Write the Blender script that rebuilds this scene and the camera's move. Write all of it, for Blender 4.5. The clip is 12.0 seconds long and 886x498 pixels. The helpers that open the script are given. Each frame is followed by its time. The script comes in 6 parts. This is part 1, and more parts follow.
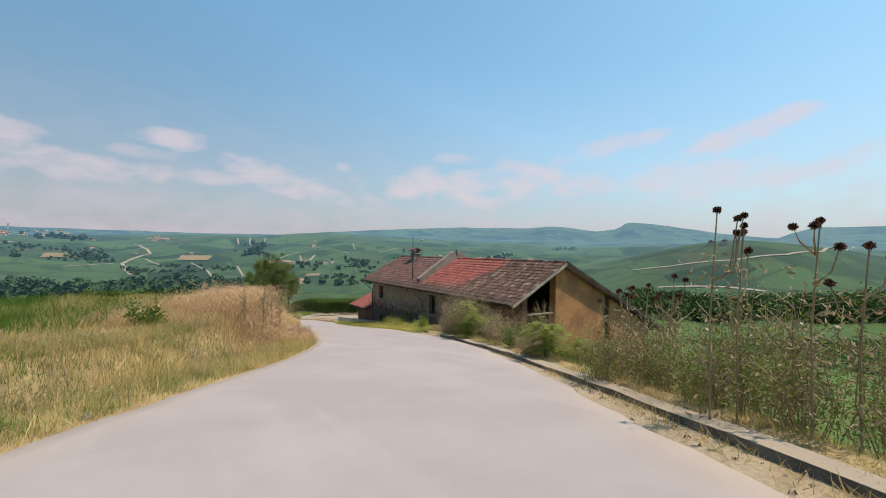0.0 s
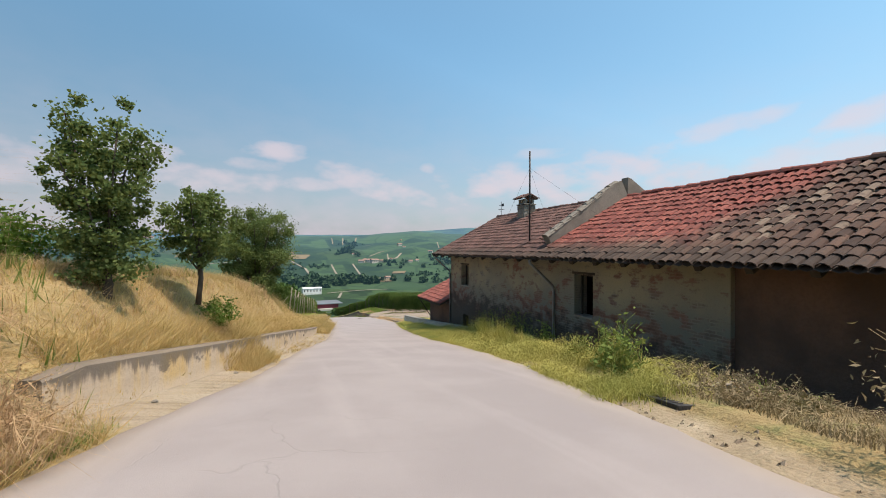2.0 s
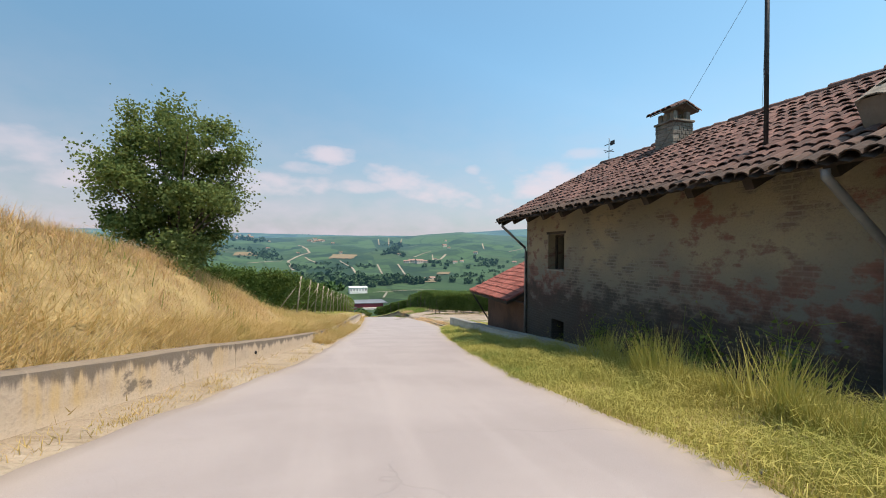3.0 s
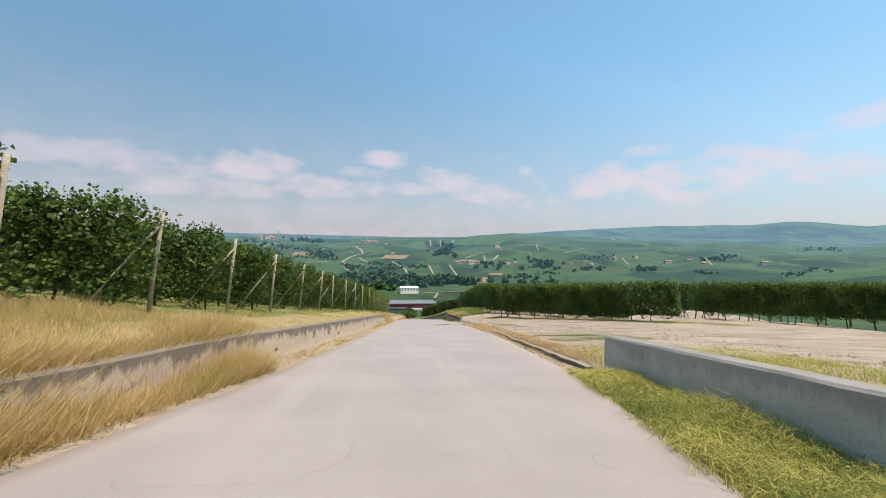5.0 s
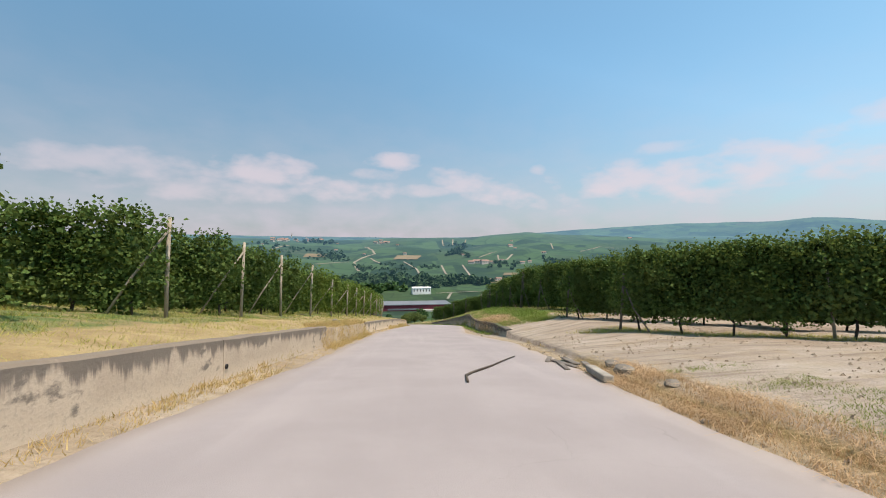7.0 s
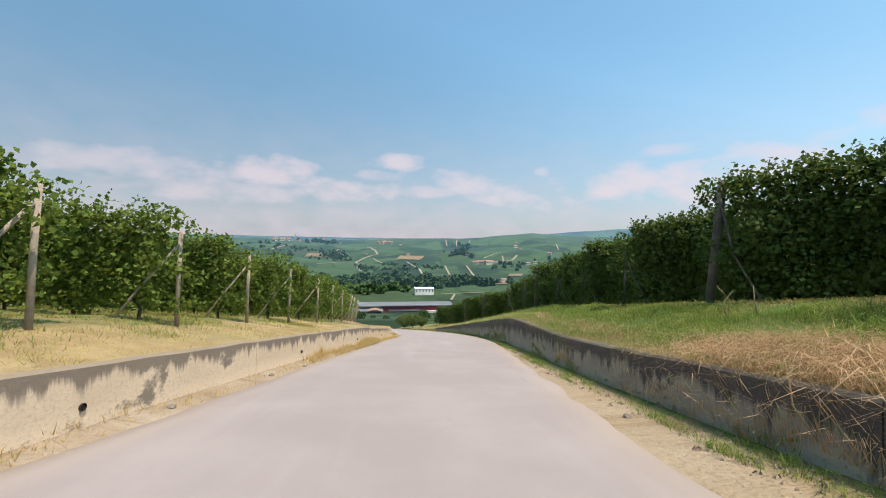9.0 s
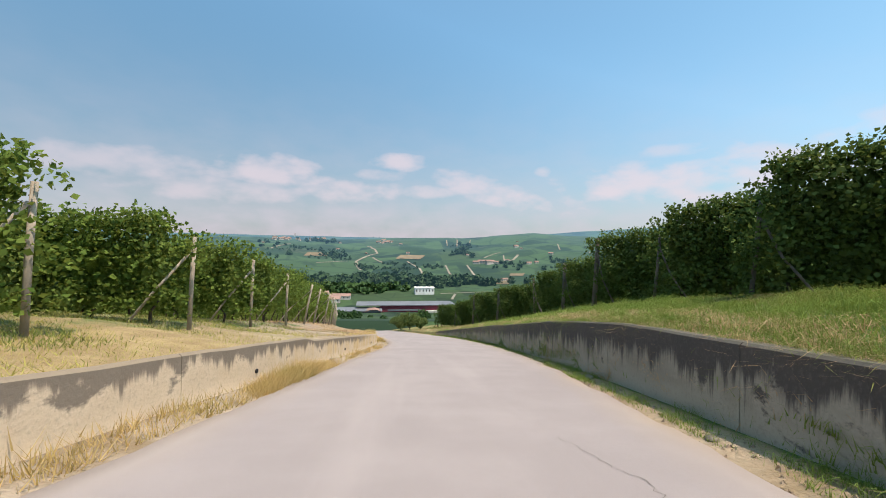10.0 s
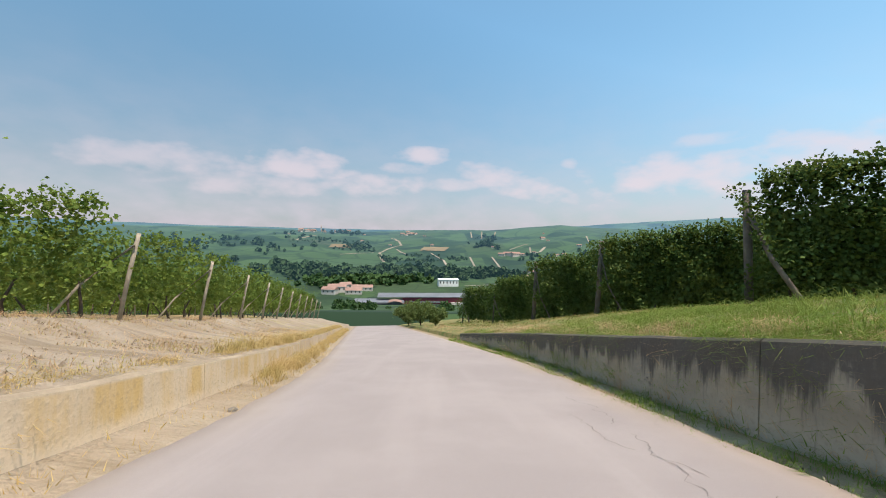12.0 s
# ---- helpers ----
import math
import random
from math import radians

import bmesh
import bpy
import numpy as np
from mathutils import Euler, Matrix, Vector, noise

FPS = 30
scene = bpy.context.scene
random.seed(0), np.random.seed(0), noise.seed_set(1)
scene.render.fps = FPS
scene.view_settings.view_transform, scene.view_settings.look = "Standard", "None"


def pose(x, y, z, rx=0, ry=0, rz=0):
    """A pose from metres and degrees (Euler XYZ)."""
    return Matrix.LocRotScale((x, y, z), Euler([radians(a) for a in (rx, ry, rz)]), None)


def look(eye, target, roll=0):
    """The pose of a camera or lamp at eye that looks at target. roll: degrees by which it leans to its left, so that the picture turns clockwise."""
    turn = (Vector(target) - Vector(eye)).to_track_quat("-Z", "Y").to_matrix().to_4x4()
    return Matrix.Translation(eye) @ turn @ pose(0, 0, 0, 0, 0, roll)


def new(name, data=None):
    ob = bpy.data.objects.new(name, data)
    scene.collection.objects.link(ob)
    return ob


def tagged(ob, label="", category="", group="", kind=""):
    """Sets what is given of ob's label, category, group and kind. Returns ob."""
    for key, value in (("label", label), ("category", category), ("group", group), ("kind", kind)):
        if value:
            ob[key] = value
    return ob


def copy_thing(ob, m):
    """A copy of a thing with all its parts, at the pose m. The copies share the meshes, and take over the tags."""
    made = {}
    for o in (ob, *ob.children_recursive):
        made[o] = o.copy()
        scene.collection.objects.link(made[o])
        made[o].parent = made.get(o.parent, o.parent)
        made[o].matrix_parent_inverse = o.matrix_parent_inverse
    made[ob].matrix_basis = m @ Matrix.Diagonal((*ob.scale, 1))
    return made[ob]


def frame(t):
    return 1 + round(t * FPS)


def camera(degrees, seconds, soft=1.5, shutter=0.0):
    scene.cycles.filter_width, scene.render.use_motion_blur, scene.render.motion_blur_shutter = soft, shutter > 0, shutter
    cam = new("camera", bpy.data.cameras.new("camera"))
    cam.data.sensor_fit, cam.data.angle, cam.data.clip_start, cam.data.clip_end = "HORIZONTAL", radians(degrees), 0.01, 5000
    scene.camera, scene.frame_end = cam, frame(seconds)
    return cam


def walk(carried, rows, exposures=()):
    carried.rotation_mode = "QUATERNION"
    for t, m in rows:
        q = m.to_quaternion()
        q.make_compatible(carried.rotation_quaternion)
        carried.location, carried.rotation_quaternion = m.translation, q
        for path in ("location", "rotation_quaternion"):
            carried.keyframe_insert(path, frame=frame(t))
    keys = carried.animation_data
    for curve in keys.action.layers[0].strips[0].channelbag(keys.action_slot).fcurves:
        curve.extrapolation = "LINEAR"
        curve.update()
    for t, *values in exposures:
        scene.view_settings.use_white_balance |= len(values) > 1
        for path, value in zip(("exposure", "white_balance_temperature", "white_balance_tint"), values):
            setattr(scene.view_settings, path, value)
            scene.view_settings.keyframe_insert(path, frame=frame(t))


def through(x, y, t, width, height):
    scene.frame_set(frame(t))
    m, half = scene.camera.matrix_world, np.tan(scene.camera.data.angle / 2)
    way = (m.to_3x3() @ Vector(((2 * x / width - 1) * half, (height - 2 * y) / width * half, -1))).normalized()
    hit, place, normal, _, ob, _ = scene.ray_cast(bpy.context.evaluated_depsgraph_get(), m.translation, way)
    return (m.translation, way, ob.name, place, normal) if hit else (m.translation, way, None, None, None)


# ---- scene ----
# ---------------------------------------------------------------- camera
cam = camera(95.1, 12.0, soft=1.0)
# seconds, x, y, z, yaw, pitch, roll
PATH = [
    (0, -1.578, 1.830, 0.900, -32.25, 0.48, 0.85),
    (0.5, 0.219, 5.178, 0.299, -30.64, 0.64, 1.12),
    (1, 1.828, 8.497, -0.213, -27.98, 0.49, 0.84),
    (1.5, 3.166, 11.796, -0.710, -24.31, 0.13, 0.22),
    (2, 4.309, 15.237, -1.279, -20.51, 0.13, 0.19),
    (2.5, 5.336, 18.895, -1.879, -17.07, 0.36, 0.58),
    (3, 6.226, 22.665, -2.468, -14.20, 0.30, 0.79),
    (3.5, 6.985, 26.474, -3.071, -11.66, 0.29, 1.09),
    (5.5, 9.427, 42.850, -5.506, -6.27, 0.45, 0.91),
    (6, 9.839, 47.309, -6.135, -5.96, 0.46, 0.92),
    (6.5, 10.217, 51.629, -6.749, -5.53, 0.53, 0.57),
    (7, 10.524, 55.878, -7.328, -5.16, 0.54, 0.35),
    (9, 11.608, 72.239, -9.710, -4.67, 0.73, 0.71),
    (9.5, 11.844, 76.198, -10.319, -4.67, 0.75, 0.71),
    (10, 12.026, 80.075, -10.896, -4.62, 0.72, 0.89),
    (10.5, 12.270, 83.840, -11.467, -4.43, 0.67, 0.79),
    (11, 12.594, 87.646, -12.095, -3.99, 0.52, 0.96),
    (11.5, 12.862, 91.680, -12.808, -2.87, 0.12, 0.89),
    (12, 13.070, 95.831, -13.556, -1.20, -0.32, 1.02),
]


def eye_pose(x, y, z, yaw, pitch, roll):
    a, b = radians(yaw), radians(pitch)
    ahead = Vector((-math.sin(a) * math.cos(b), math.cos(a) * math.cos(b), math.sin(b)))
    return look((x, y, z), Vector((x, y, z)) + ahead, roll)


walk(cam, [(t, eye_pose(x, y, z, a, b, c)) for t, x, y, z, a, b, c in PATH],
     exposures=[(0.0, .02, 6950, 20), (1.5, .04, 6950, 20), (2.5, .16, 6950, 20), (3.5, .28, 6950, 20), (5.5, .14, 6950, 20), (7.0, .12, 6950, 20), (9.0, .2, 6950, 20), (12.0, .2, 6950, 20)])

# ---------------------------------------------------------------- light
SUN_AZ, SUN_EL = radians(131), radians(68.5)     # azimuth from +y towards +x
world = bpy.data.worlds.new("world")
scene.world = world
world.use_nodes = True

# drifting fair-weather clouds: azimuth, height, half width, half height (degrees), tilt, density
CLOUDS = [(-18.0, 10.4, 8.0, 2.2, -.02, .8), (-1.6, 12.5, 5.0, 1.2, 0, .85), (-4.5, 10.8, 4.2, .9, 0, .6), (-8.5, 8.3, 8.0, 1.6, .05, .75), (-24.0, 7.4, 10.0, 1.6, 0, .55),
          (2.4, 8.5, 4.2, 1.1, 0, .65), (10.5, 9.0, 9.0, 1.9, -.26, .8), (18.3, 11.5, 1.3, .8, 0, .65), (37.0, 9.6, 17.0, 3.0, .04, .85),
          (34.0, 12.9, 4.2, 1.0, 0, .45), (54.0, 13.6, 7.5, 1.5, .22, .6), (69.0, 13.8, 7.0, 1.5, .3, .8), (66.0, 9.0, 14.0, 2.4, 0, .6), (86.0, 10.0, 10.0, 2.2, 0, .6),
          (-35.0, 9.5, 9.0, 1.9, .05, .55), (120.0, 11.0, 16.0, 2.4, 0, .6)]


def build_sky():
    nt = world.node_tree
    nt.nodes.clear()
    link = nt.links.new

    def math_node(op, a, b=None, c=None, clamp=False):
        n = nt.nodes.new("ShaderNodeMath")
        n.operation, n.use_clamp = op, clamp
        for k, v in enumerate((a, b, c)):
            if v is None:
                continue
            if isinstance(v, (int, float)):
                n.inputs[k].default_value = v
            else:
                link(v, n.inputs[k])
        return n.outputs[0]

    out = nt.nodes.new("ShaderNodeOutputWorld")
    bg = nt.nodes.new("ShaderNodeBackground")
    sky = nt.nodes.new("ShaderNodeTexSky")
    sky.sky_type, sky.sun_disc = "NISHITA", False
    sky.sun_elevation, sky.sun_rotation = SUN_EL, SUN_AZ
    sky.air_density, sky.dust_density, sky.ozone_density = 1.0, 2.2, 1.0
    bg.inputs[1].default_value = 0.094
    tc = nt.nodes.new("ShaderNodeTexCoord")
    sep = nt.nodes.new("ShaderNodeSeparateXYZ")
    link(tc.outputs["Generated"], sep.inputs[0])
    az = math_node("MULTIPLY", math_node("ARCTAN2", sep.outputs[0], sep.outputs[1]), 57.2958)
    el = math_node("MULTIPLY", math_node("ARCSINE", sep.outputs[2]), 57.2958)
    mp = nt.nodes.new("ShaderNodeMapping")
    mp.inputs["Scale"].default_value = (6, 6, 13)
    link(tc.outputs["Generated"], mp.inputs[0])
    warp = nt.nodes.new("ShaderNodeTexNoise")
    warp.inputs["Scale"].default_value, warp.inputs["Detail"].default_value = 2.0, 8
    link(mp.outputs[0], warp.inputs["Vector"])
    fray = math_node("SUBTRACT", warp.outputs[0], 0.5)
    total = None
    for a, e, w, h, tilt, dense in CLOUDS:
        da = math_node("SUBTRACT", az, a)
        de = math_node("SUBTRACT", math_node("SUBTRACT", el, e), math_node("MULTIPLY", da, tilt))
        x, y = math_node("MULTIPLY", da, 1 / w), math_node("MULTIPLY", de, 1 / h)
        r = math_node("ADD", math_node("MULTIPLY", x, x), math_node("MULTIPLY", y, y))
        v = math_node("ADD", math_node("SUBTRACT", 1.0, r), math_node("MULTIPLY", fray, 3.4))
        v = math_node("MULTIPLY", math_node("SMOOTH_MIN", math_node("MAXIMUM", v, 0.0), 1.0, 0.5), dense)
        total = v if total is None else math_node("MAXIMUM", total, v)
    # thin haze towards the horizon
    low = math_node("POWER", math_node("SUBTRACT", 1.0, math_node("MULTIPLY", math_node("MAXIMUM", el, 0.0), 1 / 30.0), clamp=True), 2.2)
    veil = math_node("MULTIPLY", low, math_node("ADD", 0.85, math_node("MULTIPLY", fray, 0.9)), clamp=True)
    mix1 = nt.nodes.new("ShaderNodeMix")
    mix1.data_type = "RGBA"
    tint = nt.nodes.new("ShaderNodeMix")
    tint.data_type, tint.blend_type = "RGBA", "MULTIPLY"
    tint.inputs[0].default_value = 1.0
    link(sky.outputs[0], tint.inputs[6])
    tint.inputs[7].default_value = (1.21, 1.98, 1.93, 1)
    # the air scatters more light towards the sun
    dot = nt.nodes.new("ShaderNodeVectorMath")
    dot.operation = "DOT_PRODUCT"
    link(tc.outputs["Generated"], dot.inputs[0])
    dot.inputs[1].default_value = (math.sin(SUN_AZ) * math.cos(SUN_EL), math.cos(SUN_AZ) * math.cos(SUN_EL), math.sin(SUN_EL))
    gain = math_node("MINIMUM", math_node("MAXIMUM", math_node("ADD", math_node("MULTIPLY", dot.outputs["Value"], 1.2), 0.80), 0.53), 1.12)
    lit = nt.nodes.new("ShaderNodeVectorMath")
    lit.operation = "SCALE"
    link(tint.outputs[2], lit.inputs[0])
    link(gain, lit.inputs["Scale"])
    link(veil, mix1.inputs[0])
    link(lit.outputs[0], mix1.inputs[6])
    mix1.inputs[7].default_value = (6.2, 6.1, 7.0, 1)
    mix2 = nt.nodes.new("ShaderNodeMix")
    mix2.data_type = "RGBA"
    link(math_node("MULTIPLY", total, 0.75, clamp=True), mix2.inputs[0])
    link(mix1.outputs[2], mix2.inputs[6])
    mix2.inputs[7].default_value = (7.5, 7.0, 7.5, 1)
    link(mix2.outputs[2], bg.inputs[0])
    link(bg.outputs[0], out.inputs[0])


build_sky()
sun = new("sun", bpy.data.lights.new("sun", "SUN"))
sun.data.energy, sun.data.angle, sun.data.color = 4.9, radians(0.53), (1.0, 0.91, 0.79)
sun.matrix_world = look((math.sin(SUN_AZ) * math.cos(SUN_EL) * 50, math.cos(SUN_AZ) * math.cos(SUN_EL) * 50, math.sin(SUN_EL) * 50), (0, 0, 0))

# ---------------------------------------------------------------- materials
class Nodes:
    """A material's node tree with short calls."""

    def __init__(self, name, rough=0.9):
        self.m = bpy.data.materials.new(name)
        self.m.use_nodes = True
        self.nt = self.m.node_tree
        self.b = self.nt.nodes["Principled BSDF"]
        self.b.inputs["Roughness"].default_value = rough
        self.b.inputs["Specular IOR Level"].default_value = 0.3

    def node(self, kind):
        return self.nt.nodes.new("ShaderNode" + kind)

    def put(self, value, socket):
        if isinstance(value, (int, float)):
            socket.default_value = value
        elif isinstance(value, tuple):
            socket.default_value = (*value, 1) if len(value) == 3 else value
        else:
            self.nt.links.new(value, socket)

    def coords(self, scale=(1, 1, 1), which="Object"):
        tc, mp = self.node("TexCoord"), self.node("Mapping")
        mp.inputs["Scale"].default_value = scale
        self.put(tc.outputs[which], mp.inputs[0])
        return mp.outputs[0]

    def noise(self, scale, detail=5, stretch=(1, 1, 1), rough=0.55):
        n = self.node("TexNoise")
        n.inputs["Scale"].default_value, n.inputs["Detail"].default_value, n.inputs["Roughness"].default_value = scale, detail, rough
        self.put(self.coords(stretch), n.inputs["Vector"])
        return n.outputs[0]

    def math(self, op, a, b=0.0, clamp=False):
        n = self.node("Math")
        n.operation, n.use_clamp = op, clamp
        self.put(a, n.inputs[0])
        self.put(b, n.inputs[1])
        return n.outputs[0]

    def step(self, value, lo, hi):
        n = self.node("MapRange")
        n.interpolation_type = "SMOOTHSTEP"
        self.put(value, n.inputs[0])
        n.inputs[1].default_value, n.inputs[2].default_value = lo, hi
        return n.outputs[0]

    def mix(self, f, a, b, how="MIX"):
        n = self.node("Mix")
        n.data_type, n.blend_type = "RGBA", how
        self.put(f, n.inputs[0])
        self.put(a, n.inputs[6])
        self.put(b, n.inputs[7])
        return n.outputs[2]

    def attr(self, name):
        n = self.node("Attribute")
        n.attribute_name = name
        return n.outputs[2]

    def random(self, island=False):
        return self.node("NewGeometry").outputs["Random Per Island"] if island else self.node("ObjectInfo").outputs["Random"]

    def bump(self, height, strength=0.4, distance=0.02):
        n = self.node("Bump")
        n.inputs["Strength"].default_value, n.inputs["Distance"].default_value = strength, distance
        self.put(height, n.inputs["Height"])
        self.put(n.outputs[0], self.b.inputs["Normal"])

    def color(self, c):
        self.put(c, self.b.inputs["Base Color"])
        return self.m


def plain(name, c1, c2, scale=3.0, fine=40.0, rough=0.9, bump=0.3, metal=0.0):
    n = Nodes(name, rough)
    n.b.inputs["Metallic"].default_value = metal
    big, small = n.noise(scale), n.noise(fine, 4)
    c = n.mix(n.step(big, .35, .68), c2, c1)
    c = n.mix(n.math("MULTIPLY", n.step(small, .4, .7), .35), c, tuple(v * .6 for v in c1))
    if bump:
        n.bump(small, bump)
    return n.color(c)


def leaf(name, c1, c2, c3, through=0.35, big=0.7):
    """Leaves that let some light through; every leaf a little different."""
    n = Nodes(name, 0.75)
    n.b.inputs["Specular IOR Level"].default_value = .12
    r = n.random(True)
    c = n.mix(r, c1, c2)
    c = n.mix(n.math("MULTIPLY", n.step(n.noise(big, 3), .45, .7), .6), c, c3)
    n.color(c)
    tr, mx, out = n.node("BsdfTranslucent"), n.node("MixShader"), n.nt.nodes["Material Output"]
    n.put(n.mix(.5, c, (c3[0] * 1.6, c3[1] * 1.5, c3[2])), tr.inputs[0])
    mx.inputs[0].default_value = through
    n.put(n.b.outputs[0], mx.inputs[1])
    n.put(tr.outputs[0], mx.inputs[2])
    n.put(mx.outputs[0], out.inputs[0])
    return n.m


def make_road_material():
    n = Nodes("asphalt", .88)
    grain, blot, long = n.noise(160, 3), n.noise(.8, 6), n.noise(1.0, 4, (1.6, .12, .3))
    c = n.mix(n.step(blot, .35, .7), (.268, .229, .219), (.305, .262, .249))
    c = n.mix(n.math("MULTIPLY", n.step(long, .5, .75), .5), c, (.352, .303, .287))
    c = n.mix(n.math("MULTIPLY", n.step(grain, .45, .75), .35), c, (.19, .168, .16))
    c = n.mix(n.math("MULTIPLY", n.attr("dust"), .75), c, (.34, .262, .185))
    v = n.node("TexVoronoi")
    v.feature = "DISTANCE_TO_EDGE"
    v.inputs["Scale"].default_value = .9
    wob = n.node("Mix")
    wob.data_type = "VECTOR"
    wob.inputs[0].default_value = .25
    n.put(n.coords(), wob.inputs[4])
    nn = n.node("TexNoise")
    nn.inputs["Scale"].default_value = 3
    n.put(n.coords(), nn.inputs["Vector"])
    n.put(nn.outputs[1], wob.inputs[5])
    n.put(wob.outputs[1], v.inputs["Vector"])
    crack = n.math("MULTIPLY", n.math("SUBTRACT", 1.0, n.step(v.outputs[0], .002, .008)), n.step(n.noise(.35, 3), .56, .66))
    c = n.mix(n.math("MULTIPLY", crack, .17), c, (.15, .135, .13))
    n.bump(n.math("SUBTRACT", grain, crack), .35, .01)
    return n.color(c)


def make_ground_material():
    n = Nodes("hillside", 1.0)
    b1, b2, fine = n.noise(.55, 6), n.noise(2.3, 6), n.noise(22, 5)
    straw = n.mix(n.step(b2, .35, .7), (.27, .185, .075), (.38, .275, .115))
    earth = n.mix(n.step(b1, .35, .7), (.28, .222, .172), (.355, .295, .24))
    earth = n.mix(n.math("MULTIPLY", n.step(b2, .5, .7), .5), earth, (.29, .225, .16))
    tracks = n.noise(1.1, 8, (.3, 2.2, 1), .72)
    earth = n.mix(n.math("MULTIPLY", n.step(tracks, .5, .62), .75), earth, (.185, .14, .105))
    earth = n.mix(n.math("MULTIPLY", n.step(tracks, .47, .36), .35), earth, (.47, .39, .32))
    green = n.mix(n.step(b2, .3, .7), (.034, .085, .014), (.066, .122, .024))
    c = n.mix(n.math("MULTIPLY", n.step(b1, .5, .72), .45), straw, (.22, .20, .075))
    c = n.mix(n.math("ADD", n.attr("pale"), n.math("MULTIPLY", n.math("SUBTRACT", b2, .5), n.math("MULTIPLY", n.attr("pale"), 1.2)), True), c, earth)
    c = n.mix(n.step(n.math("ADD", n.attr("green"), n.math("MULTIPLY", n.math("SUBTRACT", b2, .5), .8)), .35, .65), c, green)
    c = n.mix(n.math("MULTIPLY", n.step(fine, .5, .75), .35), c, (.15, .115, .06))
    n.bump(n.math("ADD", fine, n.math("MULTIPLY", b2, 2.0)), .7, .06)
    return n.color(c)


def field_colors(n, scale):
    v = n.node("TexVoronoi")
    v.feature, v.distance = "F1", "MANHATTAN"
    v.inputs["Scale"].default_value, v.inputs["Randomness"].default_value = scale, .9
    n.put(n.coords((1, 1, 0)), v.inputs["Vector"])
    sep = n.node("SeparateColor")
    n.put(v.outputs["Color"], sep.inputs[0])
    c = n.mix(n.step(sep.outputs[0], .1, .9), (.008, .026, .012), (.040, .078, .027))
    c = n.mix(n.step(sep.outputs[1], .78, .8), c, (.034, .068, .026))
    c = n.mix(n.step(sep.outputs[2], .90, .91), c, (.03, .055, .02))
    c = n.mix(n.step(n.math("MULTIPLY", sep.outputs[0], sep.outputs[2]), .80, .81), c, (.04, .055, .025))
    c = n.mix(n.math("MULTIPLY", n.step(n.noise(.03, 6), .4, .7), .5), c, (.035, .065, .02))
    e = n.node("TexVoronoi")
    e.feature, e.inputs["Scale"].default_value = "DISTANCE_TO_EDGE", scale * 1.4
    n.put(n.coords((1, 1, 0)), e.inputs["Vector"])
    c = n.mix(n.math("MULTIPLY", n.math("SUBTRACT", 1.0, n.step(e.outputs[0], .012, .05)), .5), c, (.010, .026, .012))
    c = n.mix(n.math("MULTIPLY", n.step(n.noise(.012, 5), .55, .66), .7), c, (.012, .030, .014))
    return c


def make_valley_material():
    n = Nodes("valley_fields", 1.0)
    return n.color(field_colors(n, .022))


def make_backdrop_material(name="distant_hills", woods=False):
    """Distant hills or woods, summer haze painted as emission: the farther, the bluer."""
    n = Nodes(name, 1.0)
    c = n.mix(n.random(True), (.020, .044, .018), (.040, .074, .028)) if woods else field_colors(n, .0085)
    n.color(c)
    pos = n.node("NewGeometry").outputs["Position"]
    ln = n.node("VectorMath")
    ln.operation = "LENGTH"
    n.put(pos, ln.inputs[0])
    # haze as a bluish glow that grows with distance from the origin
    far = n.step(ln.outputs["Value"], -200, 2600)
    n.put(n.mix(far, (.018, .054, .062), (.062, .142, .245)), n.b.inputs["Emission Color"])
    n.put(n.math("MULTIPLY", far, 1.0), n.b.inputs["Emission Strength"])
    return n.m


